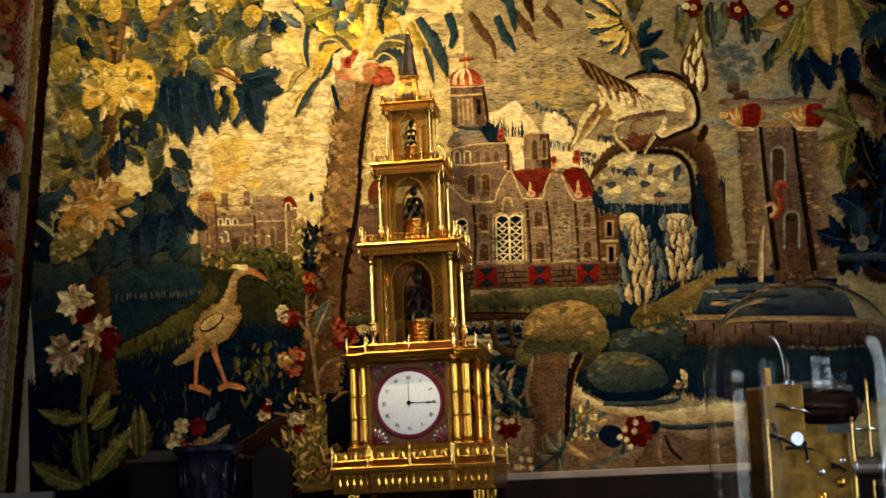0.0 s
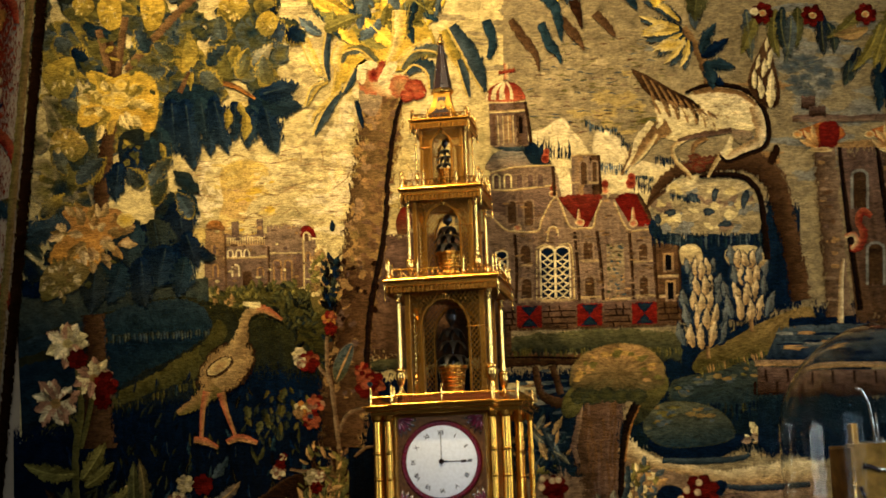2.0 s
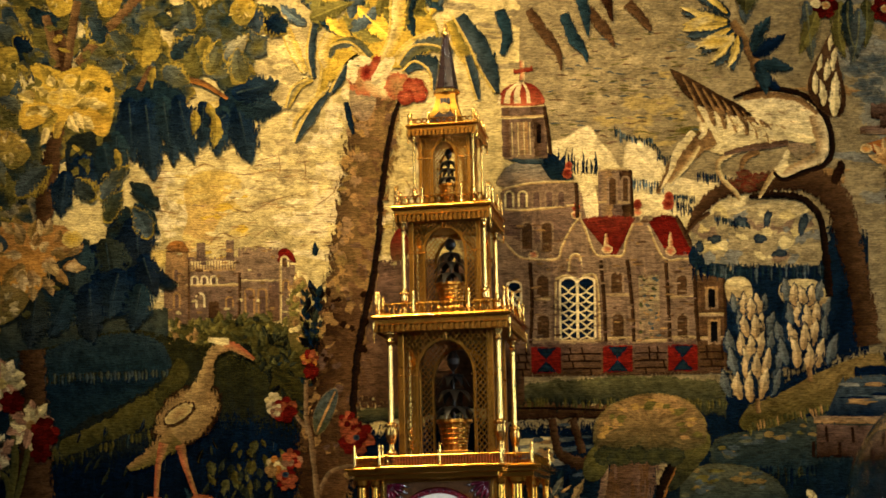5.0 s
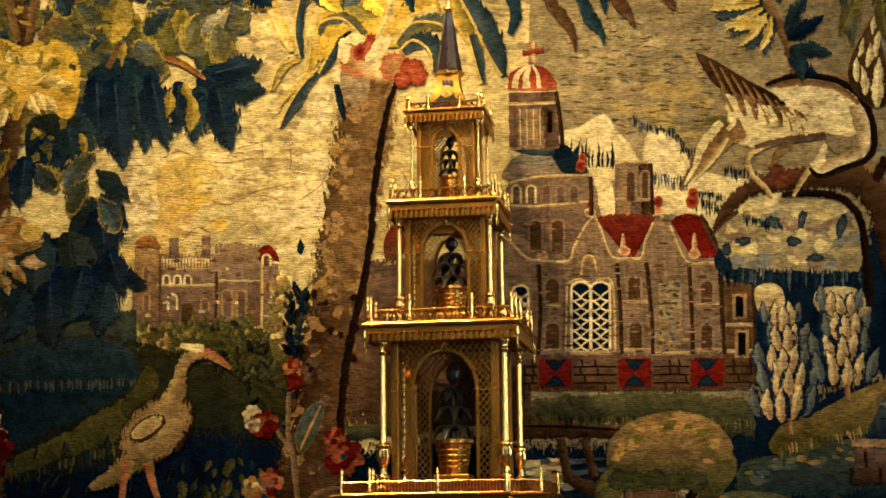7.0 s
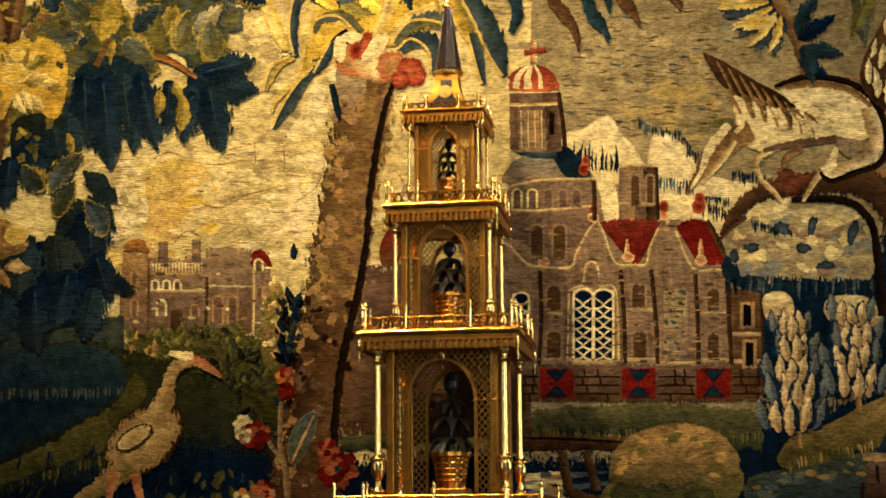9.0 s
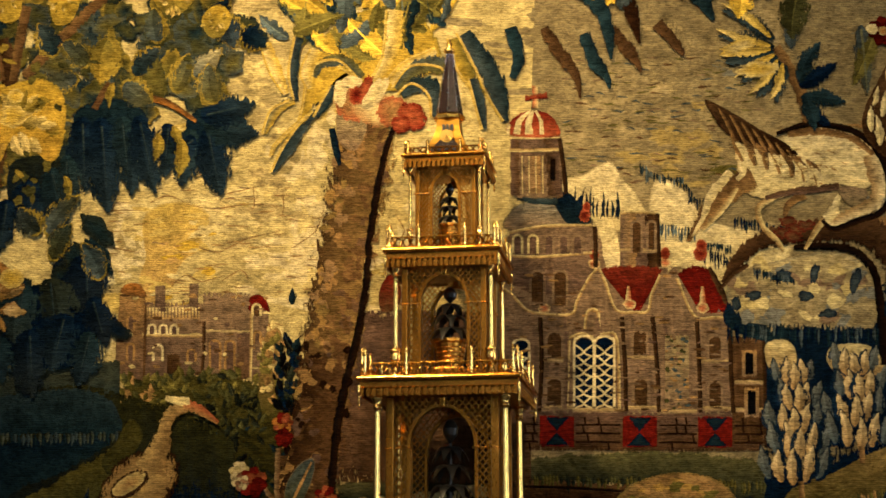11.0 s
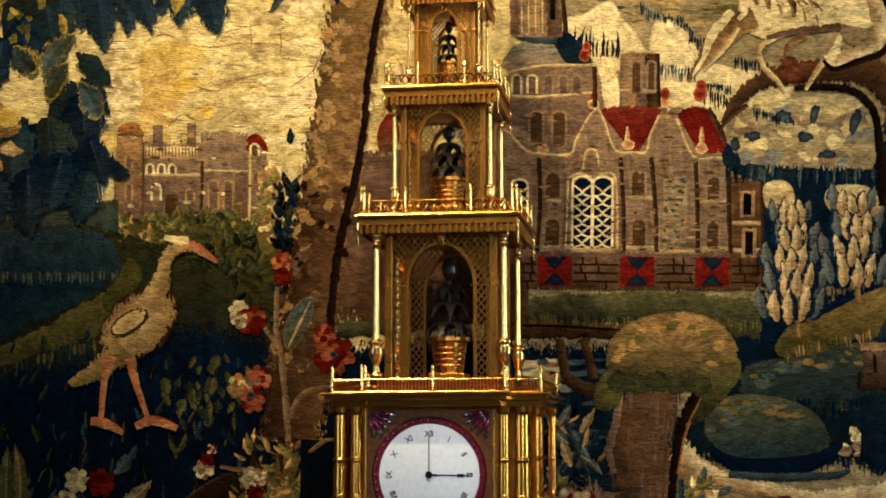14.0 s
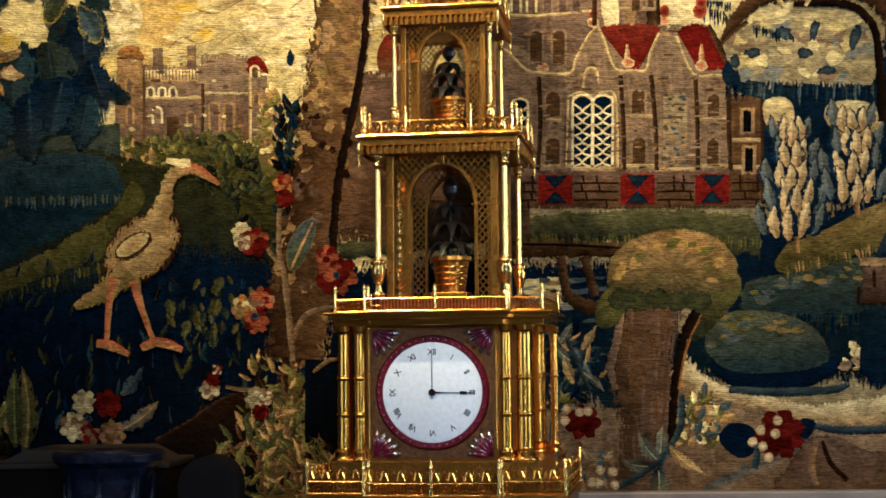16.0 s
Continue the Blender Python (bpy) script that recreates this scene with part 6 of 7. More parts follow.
def lattice(bm, half, z0, z1, hole, impost, top, pitch, thick=0.0011):
    """Crossing diagonal bars between z0 and z1, left out where the arched opening is."""
    rise = top - impost

    def inside(x, z):
        if abs(x) > half or z < z0 or z > z1:
            return False
        if z < impost:
            return abs(x) > hole
        return (x / hole) ** 2 + ((z - impost) / rise) ** 2 > 1

    step = pitch / 4
    span = half + (z1 - z0)
    for flip in (1, -1):
        k = -span * 2
        while k < span * 2:
            run = []
            n = int((z1 - z0) / step) + 2
            for i in range(n):
                z = z0 + i * step
                x = flip * (k + (z - z0) * 0.85)
                if inside(x, z):
                    run.append((x, z))
                if (not inside(x, z) or i == n - 1) and run:
                    if len(run) > 1:
                        (xa, za), (xb, zb) = run[0], run[-1]
                        d = Vector((xb - xa, 0, zb - za)).normalized()
                        o = Vector((d.z, 0, -d.x)) * thick * 0.75
                        vs = [Vector((xa, -thick, za)) - o, Vector((xa, -thick, za)) + o, Vector((xb, -thick, zb)) + o, Vector((xb, -thick, zb)) - o]
                        f = [bm.verts.new(q) for q in vs]
                        b = [bm.verts.new(q + Vector((0, 2 * thick, 0))) for q in vs]
                        for q in ((f[0], f[1], f[2], f[3]), (b[3], b[2], b[1], b[0]), (f[1], b[1], b[2], f[2]), (f[0], f[3], b[3], b[0])):
                            bm.faces.new(q)
                    run = []
            k += pitch


def arch_rim(bm, hole, z0, impost, top, w, depth):
    """The moulded edge of an arched opening, with its jambs."""
    rise = top - impost
    path = [(-hole, z0)] + [(-hole * math.cos(a), impost + rise * math.sin(a)) for a in [math.pi * k / 16 for k in range(17)]] + [(hole, z0)]
    rings = []
    for i, (x, z) in enumerate(path):
        a, b = path[max(i - 1, 0)], path[min(i + 1, len(path) - 1)]
        d = math.hypot(b[0] - a[0], b[1] - a[1])
        nx, nz = -(b[1] - a[1]) / d, (b[0] - a[0]) / d
        rings.append([bm.verts.new((x + nx * w * q, y, z + nz * w * q)) for q, y in ((0, -depth), (1, -depth), (1, depth), (0, depth))])
    for a, b in zip(rings, rings[1:]):
        for k in range(4):
            bm.faces.new((a[k], a[(k + 1) % 4], b[(k + 1) % 4], b[k]))


def column(x, y, z0, z1, r, vase, mat):
    h = z1 - z0
    if vase:
        prof = [(r * 2.1, z0), (r * 2.1, z0 + 0.02 * h), (r * 1.2, z0 + 0.035 * h), (r * 0.9, z0 + 0.08 * h), (r * 1.5, z0 + 0.10 * h), (r * 2.2, z0 + 0.16 * h), (r * 2.3, z0 + 0.20 * h), (r * 1.5, z0 + 0.215 * h), (r * 2.5, z0 + 0.23 * h), (r * 2.5, z0 + 0.245 * h), (r * 1.2, z0 + 0.26 * h), (r * 1.05, z0 + 0.32 * h), (r * 0.95, z1 - 0.09 * h), (r * 1.5, z1 - 0.085 * h), (r * 1.5, z1 - 0.075 * h), (r * 1.0, z1 - 0.065 * h), (r * 1.2, z1 - 0.04 * h), (r * 1.8, z1 - 0.02 * h), (r * 1.8, z1)]
    else:
        prof = [(r * 1.8, z0), (r * 1.8, z0 + 0.02 * h), (r * 1.35, z0 + 0.03 * h), (r * 1.5, z0 + 0.07 * h), (r * 1.05, z0 + 0.09 * h), (r, z0 + 0.33 * h), (r * 1.18, z0 + 0.335 * h), (r * 1.18, z0 + 0.35 * h), (r, z0 + 0.355 * h), (r, z0 + 0.60 * h), (r * 1.18, z0 + 0.605 * h), (r * 1.18, z0 + 0.62 * h), (r * 0.98, z0 + 0.625 * h), (r * 0.95, z1 - 0.05 * h), (r * 1.3, z1 - 0.04 * h), (r * 1.5, z1)]
    part("column", lathe(bmesh.new(), prof, x, y, 18), mat, clock, "polished gilt turned column", True)


def frond(bm, x, y, z, angle, length, width, droop):
    c, s = math.cos(angle), math.sin(angle)
    prev = None
    for k in range(6):
        q = k / 5
        w = width * math.sin(math.pi * (0.12 + 0.88 * q)) if k < 5 else 0.0008
        r, h = length * q, z + length * 0.45 * math.sin(math.pi * q * 0.8) - droop * q * q
        row = [bm.verts.new((x + c * r - s * w * e, y + s * r + c * w * e, h - (0.25 * w if e else 0))) for e in (-1, 0, 1)]
        if prev:
            for j in range(2):
                bm.faces.new((prev[j], prev[j + 1], row[j + 1], row[j]))
        prev = row


def potted_plant(z, pot_r, pot_h, top):
    """A ribbed gilt pot with tiers of blackened leaves and a bud."""
    pot = part("plant_pot", lathe(bmesh.new(), [(pot_r * 0.72, z), (pot_r * 0.74, z + pot_h * 0.08), (pot_r * 0.82, z + pot_h * 0.4), (pot_r * 0.94, z + pot_h * 0.85), (pot_r * 1.1, z + pot_h * 0.9), (pot_r * 1.1, z + pot_h), (pot_r * 0.9, z + pot_h), (pot_r * 0.85, z + pot_h * 0.9)], 0, 0, 28, 0.05), SHADED_MATT_GOLD, clock, "ribbed gilt plant pot")
    for q in (0.2, 0.36, 0.52, 0.68):
        r = pot_r * (0.76 + 0.22 * q)
        part("pot_ring", lathe(bmesh.new(), [(r, z + pot_h * q), (r * 1.05, z + pot_h * (q + 0.02)), (r * 1.05, z + pot_h * (q + 0.04)), (r, z + pot_h * (q + 0.06))], 0, 0, 24), GOLD, pot, "raised gilt hoop", True)
    part("pot_stand", boxed(-pot_r, pot_r, -pot_r, pot_r, z - 0.020, z - 0.0003, bevel=0.001), SHADED_MATT_GOLD, clock)
    h = top - z - pot_h
    part("plant_stem", lathe(bmesh.new(), [(0.003, z + pot_h * 0.9), (0.002, top - h * 0.25)], 0, 0, 8), LEAF, clock)
    for level, (q, ln) in enumerate(((0.10, 1.25), (0.36, 1.1), (0.60, 0.9))):
        for k in range(7):
            bm = bmesh.new()
            frond(bm, 0, 0, z + pot_h + h * q, 2 * math.pi * (k + 0.5 * level) / 7, pot_r * ln * 1.15, pot_r * 0.36, pot_r * 0.85)
            ob = part("plant_leaf", bm, LEAF, clock, "dark metal leaf", True)
    part("plant_bud", lathe(bmesh.new(), [(0.002, top - h * 0.30), (pot_r * 0.38, top - h * 0.2), (pot_r * 0.42, top - h * 0.12), (pot_r * 0.25, top - h * 0.03), (0.001, top)], 0, 0, 12), LEAF, clock, "dark pointed bud", True)


def pavilion(z0, z1, half, col, colr, hole, impost, top, pitch):
    """One open tier: latticed walls with arched openings, corner posts and columns."""
    post = half * 0.14
    for sx in (-1, 1):
        for sy in (-1, 1):
            part("corner_post", boxed(min(sx * half, sx * (half - post)), max(sx * half, sx * (half - post)), min(sy * half, sy * (half - post)), max(sy * half, sy * (half - post)), z0, z1, bevel=0.0012), SHADED_MATT_GOLD, clock)
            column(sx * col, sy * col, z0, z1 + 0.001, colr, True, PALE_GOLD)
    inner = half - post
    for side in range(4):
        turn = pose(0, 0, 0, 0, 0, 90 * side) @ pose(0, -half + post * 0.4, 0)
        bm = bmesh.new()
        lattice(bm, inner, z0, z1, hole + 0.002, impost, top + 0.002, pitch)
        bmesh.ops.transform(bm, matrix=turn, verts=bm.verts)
        part("lattice_panel", bm, SHADED_MATT_GOLD, clock, "pierced gilt lattice around an arch")
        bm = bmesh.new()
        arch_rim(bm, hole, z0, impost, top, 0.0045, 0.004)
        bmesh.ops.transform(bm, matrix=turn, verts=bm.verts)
        part("arch_frame", bm, SHADED_MATT_GOLD, clock)
        bm = bmesh.new()
        for s in (-1, 1):
            n = 12
            for k in range(n):
                p = hole - 0.004 + (half - hole + 0.006) * (k + 0.5) / n
                bmesh.ops.create_icosphere(bm, subdivisions=1, radius=0.0017, matrix=Matrix.Translation((s * p, -post * 0.4, impost)))
        bmesh.ops.transform(bm, matrix=turn, verts=bm.verts)
        tagged(part("bead_moulding", bm, PALE_GOLD, clock), kind="stuff")
        bm = boxed(-0.004, 0.004, -0.005, 0.003, top, min(z1, top + 0.016), bevel=0.001)
        bmesh.ops.transform(bm, matrix=turn, verts=bm.verts)
        part("keystone", bm, GOLD, clock)


Z1, Z2, Z3, Z4, Z5 = 2.215, 2.064, 1.868, 1.608, 1.388
H1, H2, H3 = 0.066, 0.0892, 0.1213
# top tier with its spire
cornice(Z1, H1, 0.020, 0.016)
railing(Z1, H1 - 0.006, 0.011, (-0.93, -0.42, 0.42, 0.93))
pavilion(Z2 + 0.004, Z1 - 0.020, 0.0465, 0.053, 0.0023, 0.0195, Z2 + 0.092, Z2 + 0.120, 0.0062)
potted_plant(Z2 + 0.018, 0.0165, 0.034, Z2 + 0.118)
cornice(Z2, H2, 0.027, 0.018)
railing(Z2, H2 - 0.006, 0.018, (-0.95, -0.42, 0.42, 0.95))
pavilion(Z3 + 0.004, Z2 - 0.027, 0.064, 0.0715, 0.0036, 0.0345, Z3 + 0.115, Z3 + 0.158, 0.0082)
potted_plant(Z3 + 0.024, 0.0255, 0.044, Z3 + 0.150)
cornice(Z3, H3, 0.027, 0.020)
railing(Z3, H3 - 0.007, 0.021, (-0.95, -0.42, 0.42, 0.95))
pavilion(Z4 + 0.024, Z3 - 0.027, 0.0835, 0.094, 0.0048, 0.0475, Z4 + 0.158, Z4 + 0.218, 0.0098)
potted_plant(Z4 + 0.032, 0.028, 0.054, Z4 + 0.208)

# spire: flared lantern with a tiny dial, gilt collar and dark faceted needle
bm = bmesh.new()
rings = []
for q in range(7):
    w = 0.0175 + 0.0245 * (1 - q / 6) ** 2.2
    rings.append([bm.verts.new((sx * w, sy * w, Z1 + 0.004 + 0.062 * q / 6)) for sx, sy in ((-1, -1), (1, -1), (1, 1), (-1, 1))])
for a, b in zip(rings, rings[1:]):
    for k in range(4):
        bm.faces.new((a[k], a[(k + 1) % 4], b[(k + 1) % 4], b[k]))
bm.faces.new(rings[-1])
# gilt darkened in its colour to hold down the spot's reflection on flared faces
lantern = part("spire_lantern", bm, plain("dimmed_gilt", (0.20, 0.10, 0.014), 0.5, 1.0, 0.25, 40), clock, "concave gilt lantern below the spire")
bm = bmesh.new()
for k in range(3):
    box(bm, -0.0085 + 0.0063 * k, -0.0040 + 0.0063 * k, -0.0225, -0.0185, Z1 + 0.047, Z1 + 0.056)
part("lantern_slots", bm, INK, clock)
bm = bmesh.new()
fanv = [bm.verts.new(q) for q in ((-0.026, -0.0400, Z1 + 0.010), (0.026, -0.0400, Z1 + 0.010), (0.010, -0.0295, Z1 + 0.030), (-0.010, -0.0295, Z1 + 0.030))]
back = [bm.verts.new(q.co + Vector((0, 0.01, 0))) for q in fanv]
bm.faces.new(fanv)
for k in range(4):
    bm.faces.new((fanv[k], back[k], back[(k + 1) % 4], fanv[(k + 1) % 4]))
part("lantern_panel", bm, SPIRE, clock)
bm = bmesh.new()
for r, y0, y1 in ((0.0105, 0, 0.004), (0.0080, -0.0015, 0), (0.0045, -0.003, -0.0015), (0.0018, -0.0045, -0.003)):
    ring = lathe(bmesh.new(), [(r, y0), (r, y1)], 0, 0, 24)
    bmesh.ops.transform(ring, matrix=pose(0, -0.032, Z1 + 0.035, 84) @ pose(0, 0, 0) @ Matrix.Diagonal((1, 1, -1, 1)), verts=ring.verts)
    tmp = bpy.data.meshes.new("ring")
    ring.to_mesh(tmp)
    ring.free()
    bm.from_mesh(tmp)
    bpy.data.meshes.remove(tmp)
part("lantern_rosette", bm, PALE_GOLD, clock, "small gilt sunburst rosette")
part("spire_collar", lathe(bmesh.new(), [(0.018, Z1 + 0.064), (0.024, Z1 + 0.068), (0.025, Z1 + 0.073), (0.021, Z1 + 0.077)], 0, 0, 8), GOLD, clock)
part("spire", lathe(bmesh.new(), [(0.0215, Z1 + 0.077), (0.0060, Z1 + 0.176)], 0, 0, 8), SPIRE, clock, "dark faceted needle spire")
bm = bmesh.new()
for k in range(8):
    a = 2 * math.pi * k / 8
    for j in range(20):
        r = 0.0215 - 0.0155 * j / 19
        bmesh.ops.create_icosphere(bm, subdivisions=1, radius=0.0011, matrix=Matrix.Translation((r * math.cos(a), r * math.sin(a), Z1 + 0.078 + 0.097 * j / 19)))
part("spire_beads", bm, STEEL, clock)
part("spire_ball", lathe(bmesh.new(), [(0.004, Z1 + 0.175), (0.0085, Z1 + 0.180), (0.0085, Z1 + 0.184), (0.003, Z1 + 0.189), (0.005, Z1 + 0.193), (0.001, Z1 + 0.202)], 0, 0, 12), PALE_GOLD, clock, "", True)

# fourth gallery, with a centre that stands forward
for q0, q1, g in ((0.0, 0.004, 0.0), (0.004, 0.011, -0.005), (0.011, 0.020, -0.014)):
    part("cornice_wing", boxed(-0.166 - g, 0.166 + g, -0.146 - g, 0.140 + g, Z4 - q1, Z4 - q0 - 0.0002, bevel=0.001), GOLD, clock)
    part("cornice_centre", boxed(-0.110 - g, 0.110 + g, -0.170 - g, 0.166 + g, Z4 - q1 + 0.0004, Z4 - q0 + 0.0006, bevel=0.001), GOLD, clock)
part("red_frieze", boxed(-0.092, 0.092, -0.092, 0.092, Z4 + 0.001, Z4 + 0.022), REDPANEL, clock, "copper-red frieze behind the gallery")


def rail_run(a, b, z, height, balusters=0.0048):
    """A straight run of gallery rail with turned balusters."""
    a, b = Vector(a), Vector(b)
    bm = bmesh.new()
    for h in (0.05, 0.97):
        tube(bm, [(a.x, a.y, z + h * height), (b.x, b.y, z + h * height)], 0.0013, 6)
    n = max(2, int((b - a).length / balusters))
    for k in range(n):
        p = a.lerp(b, (k + 0.5) / n)
        lathe(bm, [(0.0006, z + 0.05 * height), (0.0017, z + 0.3 * height), (0.0007, z + 0.5 * height), (0.0017, z + 0.72 * height), (0.0007, z + 0.97 * height)], p.x, p.y, 6)
    part("gallery_rail", bm, GOLD, clock)


OUT4 = [(-0.150, -0.134), (-0.102, -0.134), (-0.102, -0.160), (0.102, -0.160), (0.102, -0.134), (0.150, -0.134), (0.150, 0.134), (-0.150, 0.134), (-0.150, -0.134)]
for a, b in zip(OUT4, OUT4[1:]):
    rail_run(a, b, Z4, 0.019)
    finial(a[0], a[1], Z4, 0.040)
finial(0.0, -0.160, Z4, 0.040)

# dial stage
upper = set(clock.children)
part("dial_case", boxed(-0.098, 0.098, -0.122, 0.105, Z5, Z4 - 0.020, bevel=0.001), SHADED_MATT_GOLD, clock)
HUB = (0.0, 1.492)
part("dial_panel", boxed(-0.0885, 0.0885, -0.1255, -0.1225, 1.398, 1.584), plain("dark_gilt_ground", (0.12, 0.05, 0.018), 0.38, 0.9, 0.5, 150, 0.0008), clock, "dark red jewelled dial surround")


def disc(r, y0, y1, steps=64, at_x=0.0, at_z=HUB[1]):
    bm = lathe(bmesh.new(), [(r * 0.985, 0), (r, 0.0006), (r, y1 - y0)], 0, 0, steps)
    bmesh.ops.transform(bm, matrix=Matrix.Translation((at_x, y0, at_z)) @ pose(0, 0, 0, -90), verts=bm.verts)
    return bm


def ring_of(r0, r1, y0, y1, steps=64):
    bm = bmesh.new()
    rows = []
    for k in range(steps):
        a = 2 * math.pi * k / steps
        rows.append([bm.verts.new((r * math.cos(a), y, HUB[1] + r * math.sin(a))) for r, y in ((r0, y1), (r0 + 0.001, y0), (r1 - 0.001, y0), (r1, y1))])
    for k in range(steps):
        a, b = rows[k], rows[(k + 1) % steps]
        for j in range(3):
            bm.faces.new((a[j], a[j + 1], b[j + 1], b[j]))
    return bm


part("dial_bezel", ring_of(0.0722, 0.0815, -0.1300, -0.1250), PASTE, clock, "ring of dark red paste stones")
part("bezel_rim", ring_of(0.0812, 0.0832, -0.1285, -0.1250), GOLD, clock)
part("dial", disc(0.0722, -0.1290, -0.1250), ENAMEL, clock, "white enamel dial", True)
stone = None
for k in range(44):
    a = 2 * math.pi * k / 44
    if stone is None:
        bm = bmesh.new()
        bmesh.ops.create_icosphere(bm, subdivisions=1, radius=0.0034, matrix=Matrix.Diagonal((1, 0.6, 1, 1)))
        ob = stone = part("bezel_stone", bm, RUBY, clock, "facetted dark red stone")
    else:
        ob = new("bezel_stone", stone.data)
        ob.parent = clock
    ob.location = (0.0768 * math.cos(a), -0.1300, HUB[1] + 0.0768 * math.sin(a))
for sx in (-1, 1):
    for sz in (-1, 1):
        bm, stones = bmesh.new(), bmesh.new()
        for k in range(5):
            a = radians(8 + 18.5 * k)
            for side, ln in ((bm, 0.040), (stones, 0.035)):
                p = [Vector((sx * (0.086 - ln * q * math.cos(a)), -0.1258 - 0.0022 * math.sin(math.pi * q) - (0.0012 if side is stones else 0), 1.491 + sz * (0.0905 - ln * q * math.sin(a)))) for q in (0.05, 0.3, 0.6, 0.85, 1.0)]
                tube(side, p, [0.0010, 0.0028, 0.0044, 0.0034, 0.0006] if side is bm else [0.0008, 0.0026, 0.0041, 0.0032, 0.0004], 6)
        part("corner_spray", bm, SILVER, clock, "silvery leaf spray in the dial corner", True)
        part("spray_stone", stones, RUBY, clock, "dark red stones set in silver", True)
bm = bmesh.new()
for s in (-1, 1):
    for k in range(46):
        bmesh.ops.create_icosphere(bm, subdivisions=1, radius=0.0019, matrix=Matrix.Translation((s * 0.0925, -0.1235, Z5 + 0.025 + 0.0044 * k)))
tagged(part("bead_moulding", bm, PALE_GOLD, clock), kind="stuff")

# hour numerals, set radially
for k, text in enumerate(("XII", "I", "II", "III", "IIII", "V", "VI", "VII", "VIII", "IX", "X", "XI")):
    font = bpy.data.curves.new("numeral", "FONT")
    font.body, font.size, font.align_x, font.align_y, font.extrude, font.offset = text, 0.0125, "CENTER", "CENTER", 0.0001, 0.00012
    font.space_character = 0.85
    a = radians(30 * k)
    m = Matrix.Translation((0.0575 * math.sin(a), -0.1293, HUB[1] + 0.0575 * math.cos(a))) @ pose(0, 0, 0, 90, 0, 0) @ pose(0, 0, 0, 0, 0, -30 * k)
    tmp = new("numeral_curve", font)
    dg = bpy.context.evaluated_depsgraph_get()
    data = bpy.data.meshes.new_from_object(tmp.evaluated_get(dg))
    bpy.data.objects.remove(tmp)
    data.transform(m)
    data.materials.clear()
    data.materials.append(INK)
    num = new("numeral", data)
    num.parent = clock
    tagged(num, label="black Roman hour numeral")
bm = boxed(0.010, 0.044, -0.1306, -0.1300, HUB[1] - 0.0008, HUB[1] + 0.0008)
box(bm, 0.040, 0.050, -0.1306, -0.1300, HUB[1] - 0.0024, HUB[1] + 0.0024, 0.0003)
box(bm, 0.050, 0.056, -0.1306, -0.1300, HUB[1] - 0.0009, HUB[1] + 0.0009)
box(bm, -0.002, 0.012, -0.1306, -0.1300, HUB[1] - 0.0013, HUB[1] + 0.0013)
bmesh.ops.transform(bm, matrix=Matrix.Translation((0, 0, HUB[1])) @ pose(0, 0, 0, 0, 1.0) @ Matrix.Translation((0, 0, -HUB[1])), verts=bm.verts)
part("hour_pointer", bm, SPIRE, clock, "dark spade clock pointer")
bm = boxed(-0.0007, 0.0007, -0.1312, -0.1308, HUB[1] - 0.008, HUB[1] + 0.062)
part("minute_pointer", bm, plain("grey_metal", (0.20, 0.19, 0.18), 0.4, 0.3), clock, "thin grey clock pointer")
part("pointer_boss", disc(0.0052, -0.1330, -0.1300, 20), SPIRE, clock)

# columns beside the dial
for sx in (-1, 1):
    for sy in (-1, 1):
        for x, y, r, mat in ((0.1060, 0.124, 0.0076, GOLD), (0.1310, 0.113, 0.0108, GOLD)) + (((0.156, 0.100, 0.0058, GOLD),) if sy > 0 else ()):
            column(sx * x, sy * y, Z5 + 0.006, Z4 - 0.020, r, False, mat)

for ob in set(clock.children) - upper:
    ob.location.x -= 0.010

# lowest gallery and plinth
upper = set(clock.children)
OUT5 = [(-0.186, -0.140), (-0.096, -0.140), (-0.096, -0.176), (0.096, -0.176), (0.096, -0.140), (0.186, -0.140), (0.186, 0.150), (-0.186, 0.150), (-0.186, -0.140)]
bm = bmesh.new()
box(bm, -0.192, 0.192, -0.146, 0.156, Z5 - 0.050, Z5 - 0.040, 0.001)
box(bm, -0.102, 0.102, -0.182, 0.17, Z5 - 0.0496, Z5 - 0.0396, 0.001)
box(bm, -0.150, 0.150, -0.135, 0.135, Z5 - 0.041, Z5 + 0.006, 0.001)
part("gallery_floor", bm, SHADED_MATT_GOLD, clock)
for a, b in zip(OUT5, OUT5[1:]):
    rail_run(a, b, Z5 - 0.040, 0.018)
    finial(a[0], a[1], Z5 - 0.040, 0.052, 0.0028)
    va, vb = Vector(a), Vector(b)
    n = max(2, int((vb - va).length / 0.022))
    bm = bmesh.new()
    for k in range(n):
        p = va.lerp(vb, (k + 0.5) / n)
        d = (vb - va).normalized() * 0.010
        for s in (-1, 1):
            tube(bm, [(p.x + s * d.x * q * 1.1, p.y + s * d.y * q * 1.1, Z5 - 0.022 + 0.017 * math.sin(math.pi * min(1, q * 0.9)) + 0.002 * math.cos(9 * q)) for q in (0, 0.2, 0.4, 0.6, 0.8, 1.0)], 0.0010, 5)
        tube(bm, [(p.x, p.y, Z5 - 0.022), (p.x, p.y, Z5 - 0.003)], 0.0011, 5)
    part("scroll_cresting", bm, GOLD, clock, "gilt scrollwork cresting")
finial(0.0, -0.176, Z5 - 0.040, 0.052, 0.0028)
bm = bmesh.new()
box(bm, -0.184, 0.184, -0.138, 0.148, Z5 - 0.098, Z5 - 0.050, 0.001)
box(bm, -0.090, 0.090, -0.174, 0.160, Z5 - 0.0978, Z5 - 0.0502, 0.001)
part("plinth", bm, SHADED_MATT_GOLD, clock)
bm = bmesh.new()
